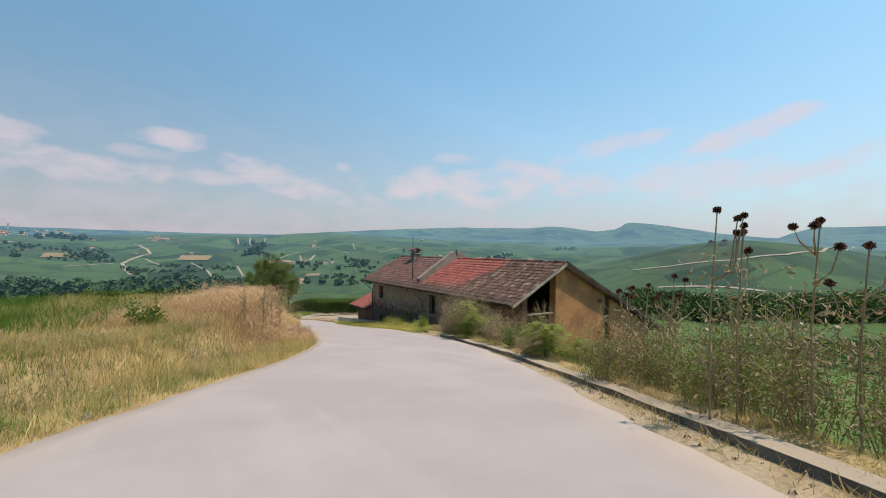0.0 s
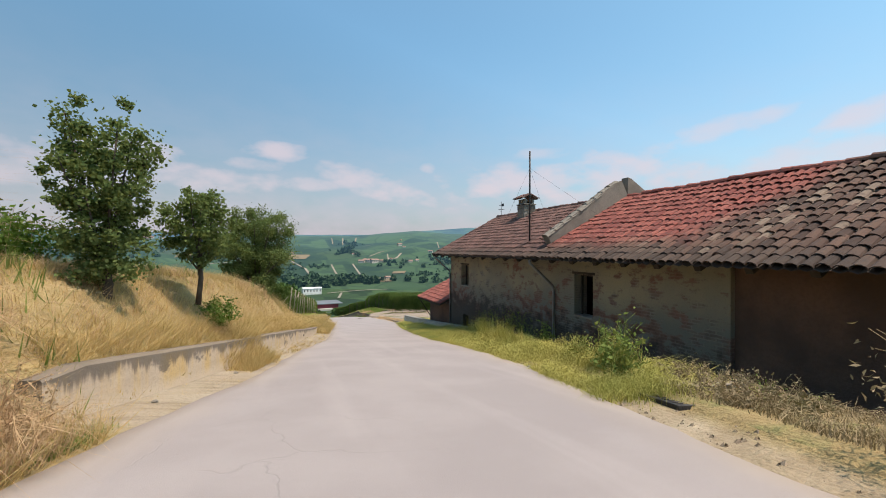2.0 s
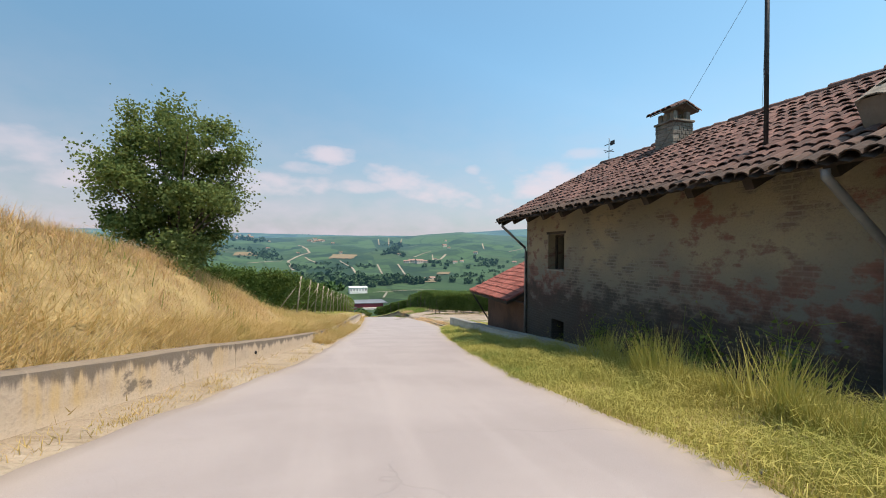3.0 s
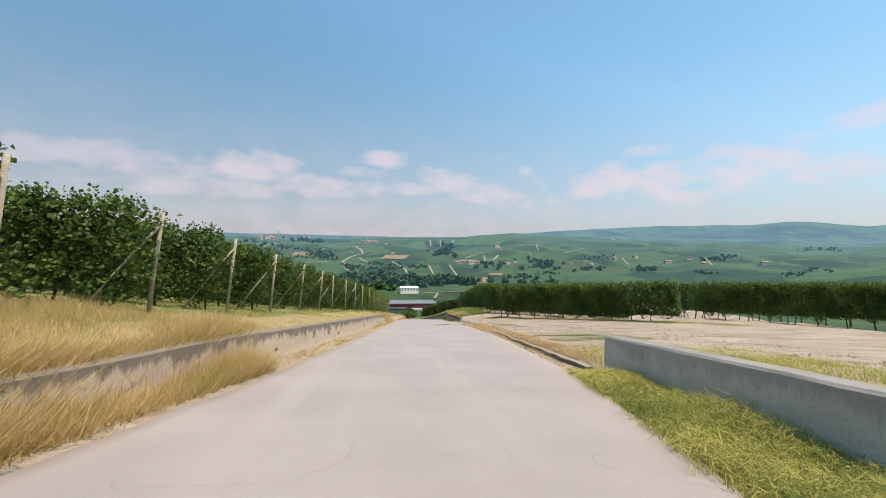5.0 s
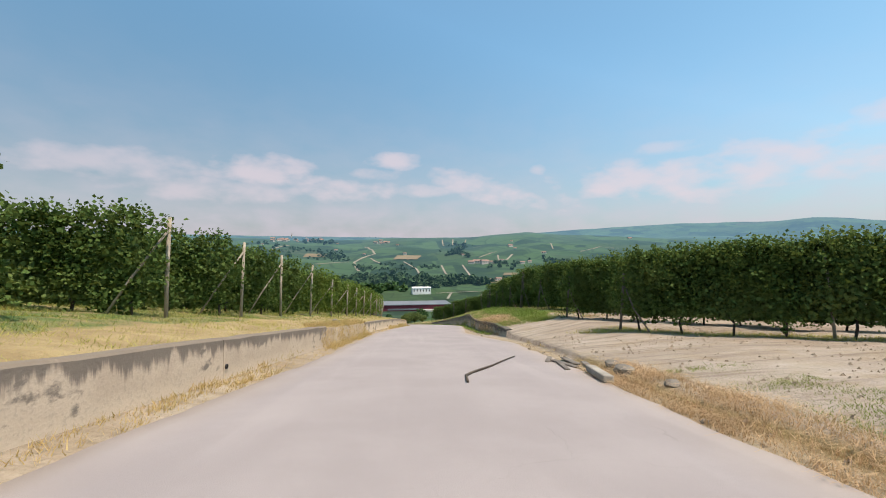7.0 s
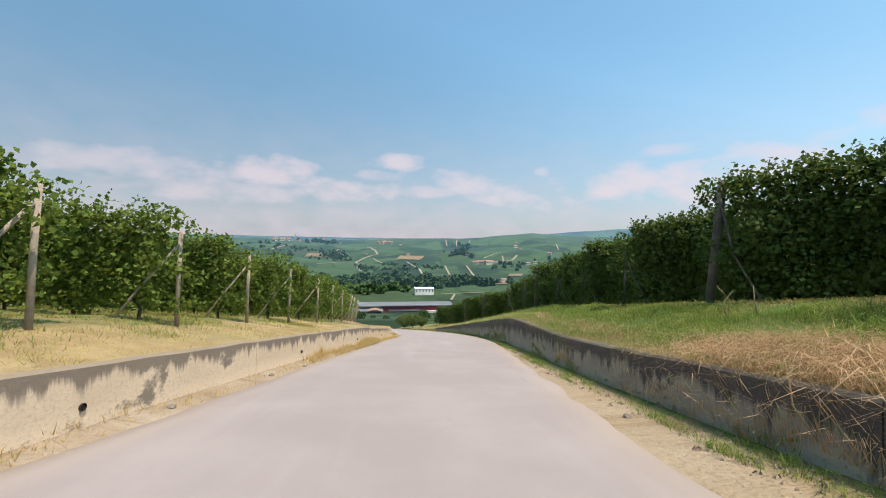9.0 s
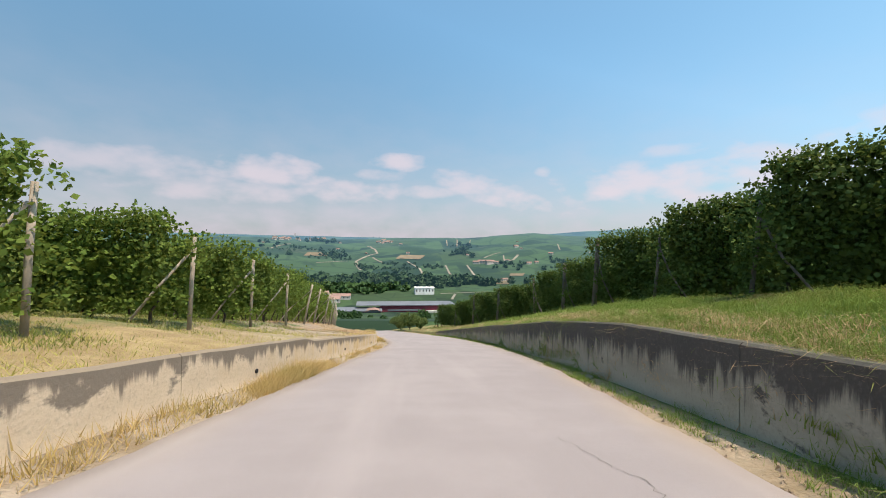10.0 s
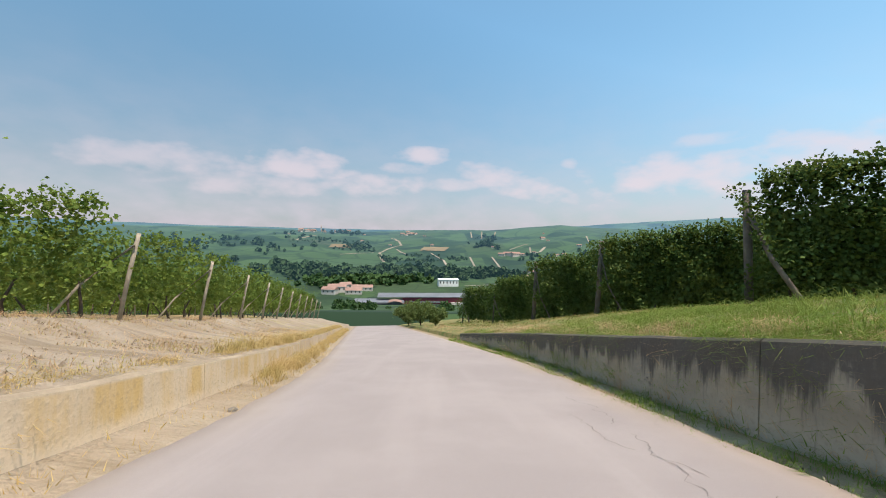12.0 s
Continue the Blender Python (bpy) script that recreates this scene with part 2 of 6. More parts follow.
def make_wall_material(name, base, light, black, yellow, stain=.44):
    """Board-marked concrete, black streaks from the top, ochre runs, pale dust at the foot."""
    n = Nodes(name, .93)
    up = n.attr("up")
    streak, blot, fine = n.noise(.9, 7, (4.6, 4.6, .45), .7), n.noise(1.3, 7, (1, 1, 1.5), .65), n.noise(28, 5)
    c = n.mix(n.step(blot, .35, .7), base, light)
    run = n.noise(.9, 6, (3.0, 3.0, .35), .65)
    sep = n.node("SeparateXYZ")
    n.put(n.coords(), sep.inputs[0])
    place = n.math("MAXIMUM", n.step(sep.outputs[1], 84, 93), n.math("SUBTRACT", 1.0, n.step(sep.outputs[1], 26, 33)))
    c = n.mix(n.math("MULTIPLY", n.math("MULTIPLY", n.step(run, .4, .68), n.math("MULTIPLY", place, n.math("SUBTRACT", 1.0, n.step(up, .9, .98)))), yellow * .85), c, (.56, .365, .13))
    low = n.math("SUBTRACT", 1.0, n.step(n.math("ADD", up, n.math("MULTIPLY", n.math("SUBTRACT", blot, .5), .7)), .05, .4))
    c = n.mix(n.math("MULTIPLY", low, .85), c, tuple(v * 1.08 for v in light))
    dark = n.step(n.math("ADD", n.math("POWER", up, 1.8), n.math("MULTIPLY", n.math("SUBTRACT", streak, .5), 2.0)), stain, stain + .3)
    spots = n.step(n.math("ADD", n.math("MULTIPLY", up, .3), n.math("MULTIPLY", n.math("SUBTRACT", blot, .5), 2.2)), .30, .46)
    clean = n.math("MULTIPLY", n.step(sep.outputs[1], 92, 97), min(yellow, 1.0))
    c = n.mix(n.math("MULTIPLY", n.math("MULTIPLY", n.math("MAXIMUM", dark, spots), black), n.math("SUBTRACT", 1.0, clean)), c, (.06, .053, .05))
    c = n.mix(n.math("MULTIPLY", n.step(fine, .5, .7), .25), c, (.2, .17, .14))
    face = n.node("SeparateXYZ")
    n.put(n.node("NewGeometry").outputs["Normal"], face.inputs[0])
    dirt = n.math("MULTIPLY", n.step(face.outputs[2], .3, .55), n.math("ADD", .45, n.math("MULTIPLY", n.step(blot, .3, .6), .5)))
    c = n.mix(dirt, c, tuple(v * .45 for v in base))
    n.bump(n.math("ADD", fine, blot), .4, .015)
    return n.color(c)


def make_facade_material():
    """Worn lime plaster over brick."""
    n = Nodes("worn_plaster", .95)
    br = n.node("TexBrick")
    br.inputs["Scale"].default_value = 1.0
    br.inputs["Mortar Size"].default_value, br.inputs["Brick Width"].default_value, br.inputs["Row Height"].default_value = .012, .25, .07
    br.inputs["Color1"].default_value, br.inputs["Color2"].default_value, br.inputs["Mortar"].default_value = (.19, .16, .125, 1), (.13, .108, .086, 1), (.235, .205, .165, 1)
    tc, sep, com = n.node("TexCoord"), n.node("SeparateXYZ"), n.node("CombineXYZ")
    n.put(tc.outputs["Object"], sep.inputs[0])
    n.put(n.math("ADD", sep.outputs[0], sep.outputs[1]), com.inputs[0])
    n.put(sep.outputs[2], com.inputs[1])
    n.put(com.outputs[0], br.inputs["Vector"])
    b1, b2, fine = n.noise(.55, 6), n.noise(2.2, 7, (1, 1, 1.6), .65), n.noise(30, 5)
    plaster = n.mix(n.step(b1, .35, .68), (.235, .205, .15), (.32, .26, .165))
    plaster = n.mix(n.math("MULTIPLY", n.math("SUBTRACT", 1.0, n.step(n.math("ADD", sep.outputs[2], b1), -2.7, -1.7)), .85), plaster, (.155, .15, .13))
    plaster = n.mix(n.math("MULTIPLY", n.step(b2, .48, .7), .5), plaster, (.23, .20, .16))
    low = n.math("SUBTRACT", 1.0, n.step(sep.outputs[2], -4.4, -2.3))
    bare = n.step(n.math("ADD", n.math("SUBTRACT", b2, .5), n.math("MULTIPLY", low, .20)), .0, .12)
    c = n.mix(bare, plaster, br.outputs[0])
    c = n.mix(n.math("MULTIPLY", n.math("MULTIPLY", bare, n.step(n.noise(.38, 4), .46, .6)), .75), c, (.21, .085, .06))
    c = n.mix(n.math("MULTIPLY", n.step(n.math("ADD", b2, n.math("MULTIPLY", low, .55)), .62, .95), .85), c, (.04, .034, .03))
    c = n.mix(n.math("MULTIPLY", n.step(fine, .5, .72), .3), c, (.16, .13, .1))
    n.bump(n.math("ADD", n.math("MULTIPLY", bare, n.math("MULTIPLY", br.outputs[1], -1.5)), n.math("ADD", fine, n.math("MULTIPLY", b2, 2.5))), .6, .02)
    return n.color(c)


def make_tile_material():
    """Old clay tiles, each a little different, grey with lichen at the weather end."""
    n = Nodes("clay_tile", .92)
    r = n.node("Attribute")
    r.attribute_name = "shade"
    rnd = n.math("FRACT", n.math("ADD", n.random(), r.outputs[2]))
    geo, sep = n.node("NewGeometry"), n.node("SeparateXYZ")
    n.put(geo.outputs["Position"], sep.inputs[0])
    pos = n.node("TexNoise")
    pos.inputs["Scale"].default_value, pos.inputs["Detail"].default_value = .7, 5
    n.put(geo.outputs["Position"], pos.inputs["Vector"])
    wild = n.math("MULTIPLY", n.math("SUBTRACT", pos.outputs[0], .5), 2.4)
    red = n.mix(rnd, (.17, .045, .036), (.285, .088, .066))
    old = n.mix(rnd, (.045, .026, .02), (.125, .07, .05))
    old = n.mix(n.step(n.math("FRACT", n.math("MULTIPLY", rnd, 7.3)), .86, .95), old, (.19, .135, .10))
    mid = n.mix(rnd, (.07, .037, .031), (.165, .086, .07))
    newer = n.step(n.math("ADD", n.math("ADD", sep.outputs[1], n.math("MULTIPLY", sep.outputs[2], 1.1)), wild), 19.6, 21.0)
    newer = n.math("MULTIPLY", newer, n.step(n.math("ADD", sep.outputs[2], n.math("MULTIPLY", wild, .25)), -1.35, -.85))
    far = n.math("MULTIPLY", n.step(sep.outputs[1], 25.4, 25.7), n.math("SUBTRACT", 1.0, n.step(sep.outputs[1], 34.6, 34.9)))
    c = n.mix(newer, old, red)
    c = n.mix(far, c, mid)
    c = n.mix(n.step(sep.outputs[1], 34.7, 34.9), c, n.mix(rnd, (.17, .05, .04), (.30, .10, .078)))
    # tiles by the eave darkened: the shade on the edge put into colour
    c = n.mix(n.math("MULTIPLY", n.math("SUBTRACT", 1.0, n.step(sep.outputs[1], 34.7, 34.9)), n.math("SUBTRACT", 1.0, n.step(n.math("ADD", sep.outputs[2], n.math("MULTIPLY", wild, .2)), -1.45, -1.05))), c, n.mix(rnd, (.045, .03, .023), (.085, .056, .042)))
    f = n.node("TexNoise")
    f.inputs["Scale"].default_value, f.inputs["Detail"].default_value = 14, 6
    n.put(geo.outputs["Position"], f.inputs["Vector"])
    c = n.mix(n.math("MULTIPLY", n.step(f.outputs[0], .48, .7), .6), c, (.06, .045, .04))
    n.bump(f.outputs[0], .4, .01)
    return n.color(c)


M_ROAD = make_road_material()
M_GROUND = make_ground_material()
M_VALLEY = make_valley_material()
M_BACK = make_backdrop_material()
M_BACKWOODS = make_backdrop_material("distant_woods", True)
M_CONC = make_wall_material("sandy_concrete", (.45, .35, .258), (.55, .437, .327), .72, .9)
M_DUSTY = make_wall_material("dusty_concrete", (.56, .44, .31), (.66, .53, .385), .74, 1.0)
M_PALE = make_wall_material("pale_concrete", (.40, .38, .34), (.52, .50, .45), .25, 0.0)
M_MOSSY = make_wall_material("mossy_concrete", (.26, .235, .185), (.39, .35, .28), .92, .12, .2)
M_FACADE = make_facade_material()
M_TILE = make_tile_material()
M_OCHRE = plain("ochre_plaster", (.38, .19, .075), (.22, .11, .055), 1.1, 25, .95, .4)
M_BROWN = plain("brown_brick", (.15, .085, .06), (.09, .055, .042), 1.2, 18, .95, .6)
M_RENDER = plain("grey_render", (.25, .215, .175), (.17, .145, .12), 1.5, 25, .95, .4)
M_PALE2 = plain("bare_concrete", (.35, .31, .26), (.25, .22, .18), 3, 30, .95, .5)
M_GREY = plain("grey_plaster", (.34, .30, .25), (.22, .19, .16), 1.5, 25, .95, .4)
M_DARKWOOD = plain("dark_timber", (.075, .055, .042), (.04, .03, .025), 2, 30, .9, .4)
M_POST = plain("weathered_post", (.40, .34, .26), (.25, .21, .16), 3, 45, .9, .5)
# old wood, darkened further to paint in the shade on right-hand posts
M_OLDPOST_SHADED = plain("old_shaded_post", (.20, .17, .14), (.11, .09, .075), 3, 45, .95, .5)
M_IRON = plain("dark_iron", (.06, .055, .055), (.03, .03, .03), 5, 40, .6, .2, .6)
M_PIPE = plain("grey_pipe", (.26, .25, .24), (.18, .17, .165), 3, 30, .5, .2, .3)
# near-black: the shade inside openings put into the colour
M_VOID = plain("interior_shade", (.02, .017, .015), (.012, .01, .01), 2, 20, 1, 0)
M_STONE = plain("stone", (.26, .225, .185), (.13, .115, .095), 2.5, 25, .95, .6)
M_STRAWBALE = plain("straw_bale", (.50, .42, .27), (.38, .31, .19), 3, 30, 1, .5)
M_CRACK = plain("crack_dirt", (.15, .13, .11), (.075, .065, .056), 2.5, 25, .95, .6)


def make_kerb_material():
    """Concrete, its sides painted dark as in shade, pale earth lying on its top."""
    n = Nodes("dusty_shaded_kerb", .95)
    big, small = n.noise(2.5, 6), n.noise(25, 5)
    c = n.mix(n.step(big, .35, .68), (.085, .075, .062), (.17, .145, .12))
    sep = n.node("SeparateXYZ")
    n.put(n.node("NewGeometry").outputs["Normal"], sep.inputs[0])
    dust = n.math("MULTIPLY", n.step(sep.outputs[2], .6, .95), n.step(n.math("ADD", big, n.math("MULTIPLY", small, .4)), .3, .5))
    c = n.mix(n.math("MULTIPLY", dust, .85), c, (.30, .24, .175))
    n.bump(small, .6)
    return n.color(c)


M_KERB = make_kerb_material()
M_EARTH = plain("dry_earth", (.36, .28, .205), (.27, .205, .145), 2, 30, 1, .4)
M_BARK = plain("bark", (.10, .075, .055), (.05, .04, .03), 5, 40, .95, .6)
M_LEAF = leaf("vine_leaf", (.032, .064, .013), (.092, .145, .036), (.185, .24, .075), .22)
# brighter copy of vine_leaf: sunlight on the left rows put into the colour
M_LEAF_LIT = leaf("lit_vine_leaf", (.06, .11, .018), (.14, .20, .038), (.21, .26, .075), .33)
M_TREE = leaf("tree_leaf", (.065, .10, .03), (.13, .175, .058), (.18, .22, .08), .33)
M_SHRUB = leaf("shrub_leaf", (.05, .105, .016), (.095, .165, .028), (.115, .165, .034), .3)
M_SUMAC = leaf("sumac_leaf", (.10, .15, .022), (.185, .225, .045), (.24, .25, .065), .33)
M_STRAW = leaf("dry_grass", (.44, .30, .13), (.57, .42, .205), (.34, .28, .10), .38)
M_GRASS = leaf("verge_grass", (.34, .31, .08), (.50, .43, .145), (.24, .26, .065), .35)
M_GREEN = leaf("green_grass", (.095, .155, .033), (.18, .23, .058), (.24, .235, .08), .33)
M_LUSH = leaf("lush_grass", (.10, .175, .032), (.18, .26, .055), (.25, .28, .085), .36)
M_BROWNGRASS = leaf("dead_grass", (.44, .295, .165), (.60, .43, .265), (.34, .225, .125), .38)
M_WEED = leaf("dry_weed", (.20, .15, .085), (.36, .27, .165), (.15, .135, .06), .2)
M_THISTLE = plain("thistle_head", (.17, .085, .055), (.09, .045, .03), 30, 80, .9, .5)
M_WHITE = plain("white_plaster", (.72, .71, .68), (.6, .59, .56), .2, 2, .9, 0)
# far roofs and walls paled: the haze of distance put into base colour
M_REDROOF = plain("far_roof", (.33, .205, .165), (.25, .155, .125), .1, 2, .9, 0)
M_FARWALL = plain("far_wall", (.50, .46, .42), (.40, .37, .33), .1, 2, .9, 0)
M_MAROON = plain("maroon_panel", (.20, .035, .05), (.15, .028, .04), .1, 2, .7, 0)
M_GREYROOF = plain("grey_roof", (.17, .175, .19), (.13, .135, .15), .1, 2, .6, 0)
M_BARE = plain("bare_field", (.20, .155, .10), (.15, .12, .08), .02, .5, 1, 0)
M_MEADOW = plain("meadow", (.050, .098, .020), (.036, .074, .017), .06, 1.2, 1, 0)
M_TRACK = plain("farm_track", (.28, .25, .20), (.22, .19, .15), .05, 1, 1, 0)
M_WOODS = leaf("woods", (.022, .055, .018), (.045, .092, .028), (.06, .10, .03), .12, .02)

# ---------------------------------------------------------------- helpers
def mesh(name, verts, faces, material=None, parent=None, smooth=False, label=""):
    me = bpy.data.meshes.new(name)
    me.from_pydata([tuple(v) for v in verts], [], [tuple(f) for f in faces])
    if material:
        me.materials.append(material)
    if smooth:
        me.polygons.foreach_set("use_smooth", [True] * len(me.polygons))
    ob = new(name, me)
    if parent:
        ob.parent = parent
    return tagged(ob, label)


def soup(name, verts, sides, material, parent=None):
    """A mesh of loose faces with the same number of sides; verts: (faces * sides, 3)."""
    verts = np.asarray(verts, np.float32).reshape(-1, 3)
    n = len(verts)
    me = bpy.data.meshes.new(name)
    me.vertices.add(n)
    me.vertices.foreach_set("co", verts.ravel())
    me.loops.add(n)
    me.loops.foreach_set("vertex_index", np.arange(n, dtype=np.int32))
    me.polygons.add(n // sides)
    me.polygons.foreach_set("loop_start", np.arange(0, n, sides, dtype=np.int32))
    me.polygons.foreach_set("loop_total", np.full(n // sides, sides, np.int32))
    me.update(calc_edges=True)
    me.materials.append(material)
    ob = new(name, me)
    if parent:
        ob.parent = parent
    return ob


def point_values(ob, name, values):
    at = ob.data.attributes.new(name, "FLOAT", "POINT")
    at.data.foreach_set("value", np.asarray(values, np.float32))


def joined(pieces):
    """Several (verts, faces) as one."""
    v, f = [], []
    for pv, pf in pieces:
        o = len(v)
        v += [tuple(p) for p in pv]
        f += [tuple(i + o for i in q) for q in pf]
    return v, f


def box_data(x0, x1, y0, y1, z0, z1):
    v = [(x, y, z) for z in (z0, z1) for y in (y0, y1) for x in (x0, x1)]
    f = [(0, 2, 3, 1), (4, 5, 7, 6), (0, 1, 5, 4), (2, 6, 7, 3), (0, 4, 6, 2), (1, 3, 7, 5)]
    return v, f


def box(name, x0, x1, y0, y1, z0, z1, material, parent=None, label="", bevel=0.0):
    bm = bmesh.new()
    v, f = box_data(x0, x1, y0, y1, z0, z1)
    vs = [bm.verts.new(p) for p in v]
    for q in f:
        bm.faces.new([vs[i] for i in q])
    if bevel:
        bmesh.ops.bevel(bm, geom=bm.edges[:], offset=bevel, segments=1, affect="EDGES")
    me = bpy.data.meshes.new(name)
    bm.to_mesh(me)
    bm.free()
    me.materials.append(material)
    ob = new(name, me)
    if parent:
        ob.parent = parent
    return tagged(ob, label)


def tube_data(points, radii, sides=7, cap=True):
    """A bent round bar through the points."""
    v, f = [], []
    p = [Vector(q) for q in points]
    for i, q in enumerate(p):
        d = (p[min(i + 1, len(p) - 1)] - p[max(i - 1, 0)]).normalized()
        a = d.orthogonal().normalized()
        b = d.cross(a)
        r = radii[i] if hasattr(radii, "__len__") else radii
        v += [q + (a * math.cos(2 * math.pi * k / sides) + b * math.sin(2 * math.pi * k / sides)) * r for k in range(sides)]
        if i:
            o = (i - 1) * sides
            f += [(o + k, o + (k + 1) % sides, o + sides + (k + 1) % sides, o + sides + k) for k in range(sides)]
    if cap:
        f += [tuple(range(sides))[::-1], tuple(range(len(v) - sides, len(v)))]
    return v, f


def tube(name, points, radii, material, parent=None, sides=7, label=""):
    v, f = tube_data(points, radii, sides)
    return mesh(name, v, f, material, parent, smooth=True, label=label)


def leaves(centres, size, rng, flat=0.0, slim=1.0, spread=0.35):
    """Loose leaf blades round the centres, turned at random; flat > 0 lays them towards the level."""
    n = len(centres)
    u = rng.normal(size=(n, 3))
    u[:, 2] *= 1 - flat
    u /= np.linalg.norm(u, axis=1)[:, None]
    w = np.cross(u, rng.normal(size=(n, 3)))
    w /= np.linalg.norm(w, axis=1)[:, None] + 1e-9
    s = size * rng.uniform(1 - spread, 1 + spread, (n, 1))
    nrm = np.cross(u, w) * s * .18
    w *= slim
    return np.stack([centres - u * s * .55, centres + w * s * .5 + nrm, centres + u * s * .55, centres - w * s * .5 + nrm], 1)


def blades(base, height, width, rng, lean=0.45, bent=False):
    """Grass blades leaning at random: one long triangle each, or two where they bend over."""
    n = len(base)
    a = rng.uniform(0, 2 * np.pi, n)
    h = height * rng.uniform(.45, 1.25, n)
    side = np.stack([np.cos(a), np.sin(a), np.zeros(n)], 1) * (width * rng.uniform(.6, 1.4, n))[:, None]
    b = rng.uniform(0, 2 * np.pi, n)
    k = lean * rng.uniform(.1, 1.4, n) * h
    tip = base + np.stack([np.cos(b) * k, np.sin(b) * k, h], 1)
    if not bent:
        return np.stack([base - side, base + side, tip], 1)
    mid = base + np.stack([np.cos(b) * k * .35, np.sin(b) * k * .35, h * .75], 1)
    turn = b + rng.normal(0, .7, n)
    end = mid + np.stack([np.cos(turn) * k * .8, np.sin(turn) * k * .8, h * rng.uniform(-.55, .25, n)], 1)
    return np.stack([base - side, base + side, mid + side * .6, mid - side * .6, mid + side * .6, end], 1)


# ---------------------------------------------------------------- the road's line
ROAD = [(-22.0, -30.5, 4.6), (-9.0, -11.0, 2.1), (-1.58, 1.83, -0.07), (1.83, 8.50, -1.18), (4.31, 15.24, -2.25), (6.23, 22.67, -3.44),
        (7.75, 30.6, -4.63), (9.43, 42.85, -6.48), (10.22, 51.63, -7.72), (10.95, 61.0, -9.02), (11.61, 72.24, -10.68), (12.03, 80.08, -11.87),
        (12.59, 87.65, -13.07), (13.07, 95.83, -14.53), (12.75, 103.0, -15.78), (11.2, 112.0, -17.34), (9.0, 125.0, -19.6), (5.7, 145.0, -23.1)]


def smooth_line(points, step=0.5):
    p = np.array(points, float)
    d = np.r_[0, np.cumsum(np.hypot(*np.diff(p[:, :2], axis=0).T))]
    u = np.arange(0, d[-1], step)
    q = np.stack([np.interp(u, d, p[:, k]) for k in range(3)], 1)
    k = np.hanning(25)
    k /= k.sum()
    for c in range(3):
        w = np.pad(q[:, c], 12, mode="reflect", reflect_type="odd")
        q[:, c] = np.convolve(w, k, "valid")
    s = np.r_[0, np.cumsum(np.hypot(*np.diff(q[:, :2], axis=0).T))]
    zero = s[np.argmin(np.hypot(q[:, 0] - ROAD[2][0], q[:, 1] - ROAD[2][1]))]
    return s - zero, q


LS, LQ = smooth_line(ROAD)
TAN = np.gradient(LQ[:, :2], axis=0)
TAN /= np.linalg.norm(TAN, axis=1)[:, None]


def on_road(s, lat, dz=0.0):
    """The place s metres along the road, lat metres right of its line, dz above it."""
    x, y, z = (np.interp(s, LS, LQ[:, k]) for k in range(3))
    tx, ty = np.interp(s, LS, TAN[:, 0]), np.interp(s, LS, TAN[:, 1])
    return np.array([x + ty * lat, y - tx * lat, z + dz])


def heading(s):
    return math.atan2(np.interp(s, LS, TAN[:, 1]), np.interp(s, LS, TAN[:, 0]))


def curve(*pairs):
    a, b = zip(*pairs)
    return lambda s: float(np.interp(s, a, b))


# road edges, walls and the heights of the ground beside the road, along it
EDGE_L = curve((-30, -2.9), (3, -2.8), (6.6, -2.6), (8.3, -2.38), (10.5, -2.24), (14, -2.1), (17, -2.27), (19, -2.38), (21, -2.3), (24.6, -2.46), (26, -2.43), (29.6, -2.22), (33, -2.25), (36, -2.38), (50, -2.45), (59, -2.52), (64, -2.42), (74.6, -2.65), (76, -2.52), (79, -2.38), (84, -2.18), (89, -2.12), (97, -1.95), (100, -1.84), (140, -1.8))
EDGE_R = curve((-30, 2.1), (3, 2.1), (6, 2.24), (10, 2.38), (14, 2.42), (17.5, 2.28), (22, 2.25), (25, 2.0), (28, 1.5), (31, 1.38), (35, 1.45), (40, 1.72), (44, 2.2), (50, 2.38), (55, 2.55), (59, 2.3), (62, 2.42), (68, 2.55), (72, 1.9), (74.3, 1.6), (77.4, 1.8), (84, 2.2), (88, 2.42), (92, 2.6), (97, 2.58), (103, 2.46), (140, 2.4))
WALL_L = curve((-30, -3.8), (12, -3.5), (19, -2.98), (74, -2.87), (76, -2.85), (92, -2.4), (140, -2.4))
WALL_R = curve((-30, 2.7), (20, 2.8), (40, 3.1), (43, 3.0), (44.5, 2.6), (50, 2.67), (56, 2.84), (60, 2.6), (66, 3.0), (71, 2.85), (75, 2.55), (79, 2.55), (88, 2.85), (94, 2.83), (140, 2.78))
UP_L = curve((-30, .06), (0, .06), (14, .08), (17.9, .1), (18.3, .50), (23, .50), (28, .44), (31, .36), (35, .30), (39, .32), (44, .52), (50, .55), (60, .56), (66, .54), (74, .51), (84, .54), (88, .56), (96, .53), (104, .45), (115, .3), (140, .2))
UP_L4 = curve((-30, .38), (0, .38), (8, .55), (10.5, .78), (12.5, 1.08), (15, 1.42), (17.2, 1.55), (19, 1.52), (22, 1.75), (25, 1.93), (29, 1.82), (33, 1.25), (37, .72), (44, .68), (60, .7), (76, .75), (92, .7), (140, .5))
UP_L5 = curve((-30, .35), (0, .36), (8, .58), (10.5, .82), (12.5, 1.12), (15, 1.45), (17.2, 1.58), (19, 1.52), (22, 1.75), (26, 1.95), (31, 1.8), (34, 1.45), (38, .9), (44, .8), (60, .8), (76, .88), (90, .85), (97, .92), (103, .97), (110, .95), (140, .8))
UP_L12 = curve((-30, .4), (0, .4), (8, .62), (11, .95), (15, 1.5), (19, 1.7), (27, 2.0), (32, 1.8), (38, 1.5), (60, 1.35), (80, 1.2), (140, 1.2))
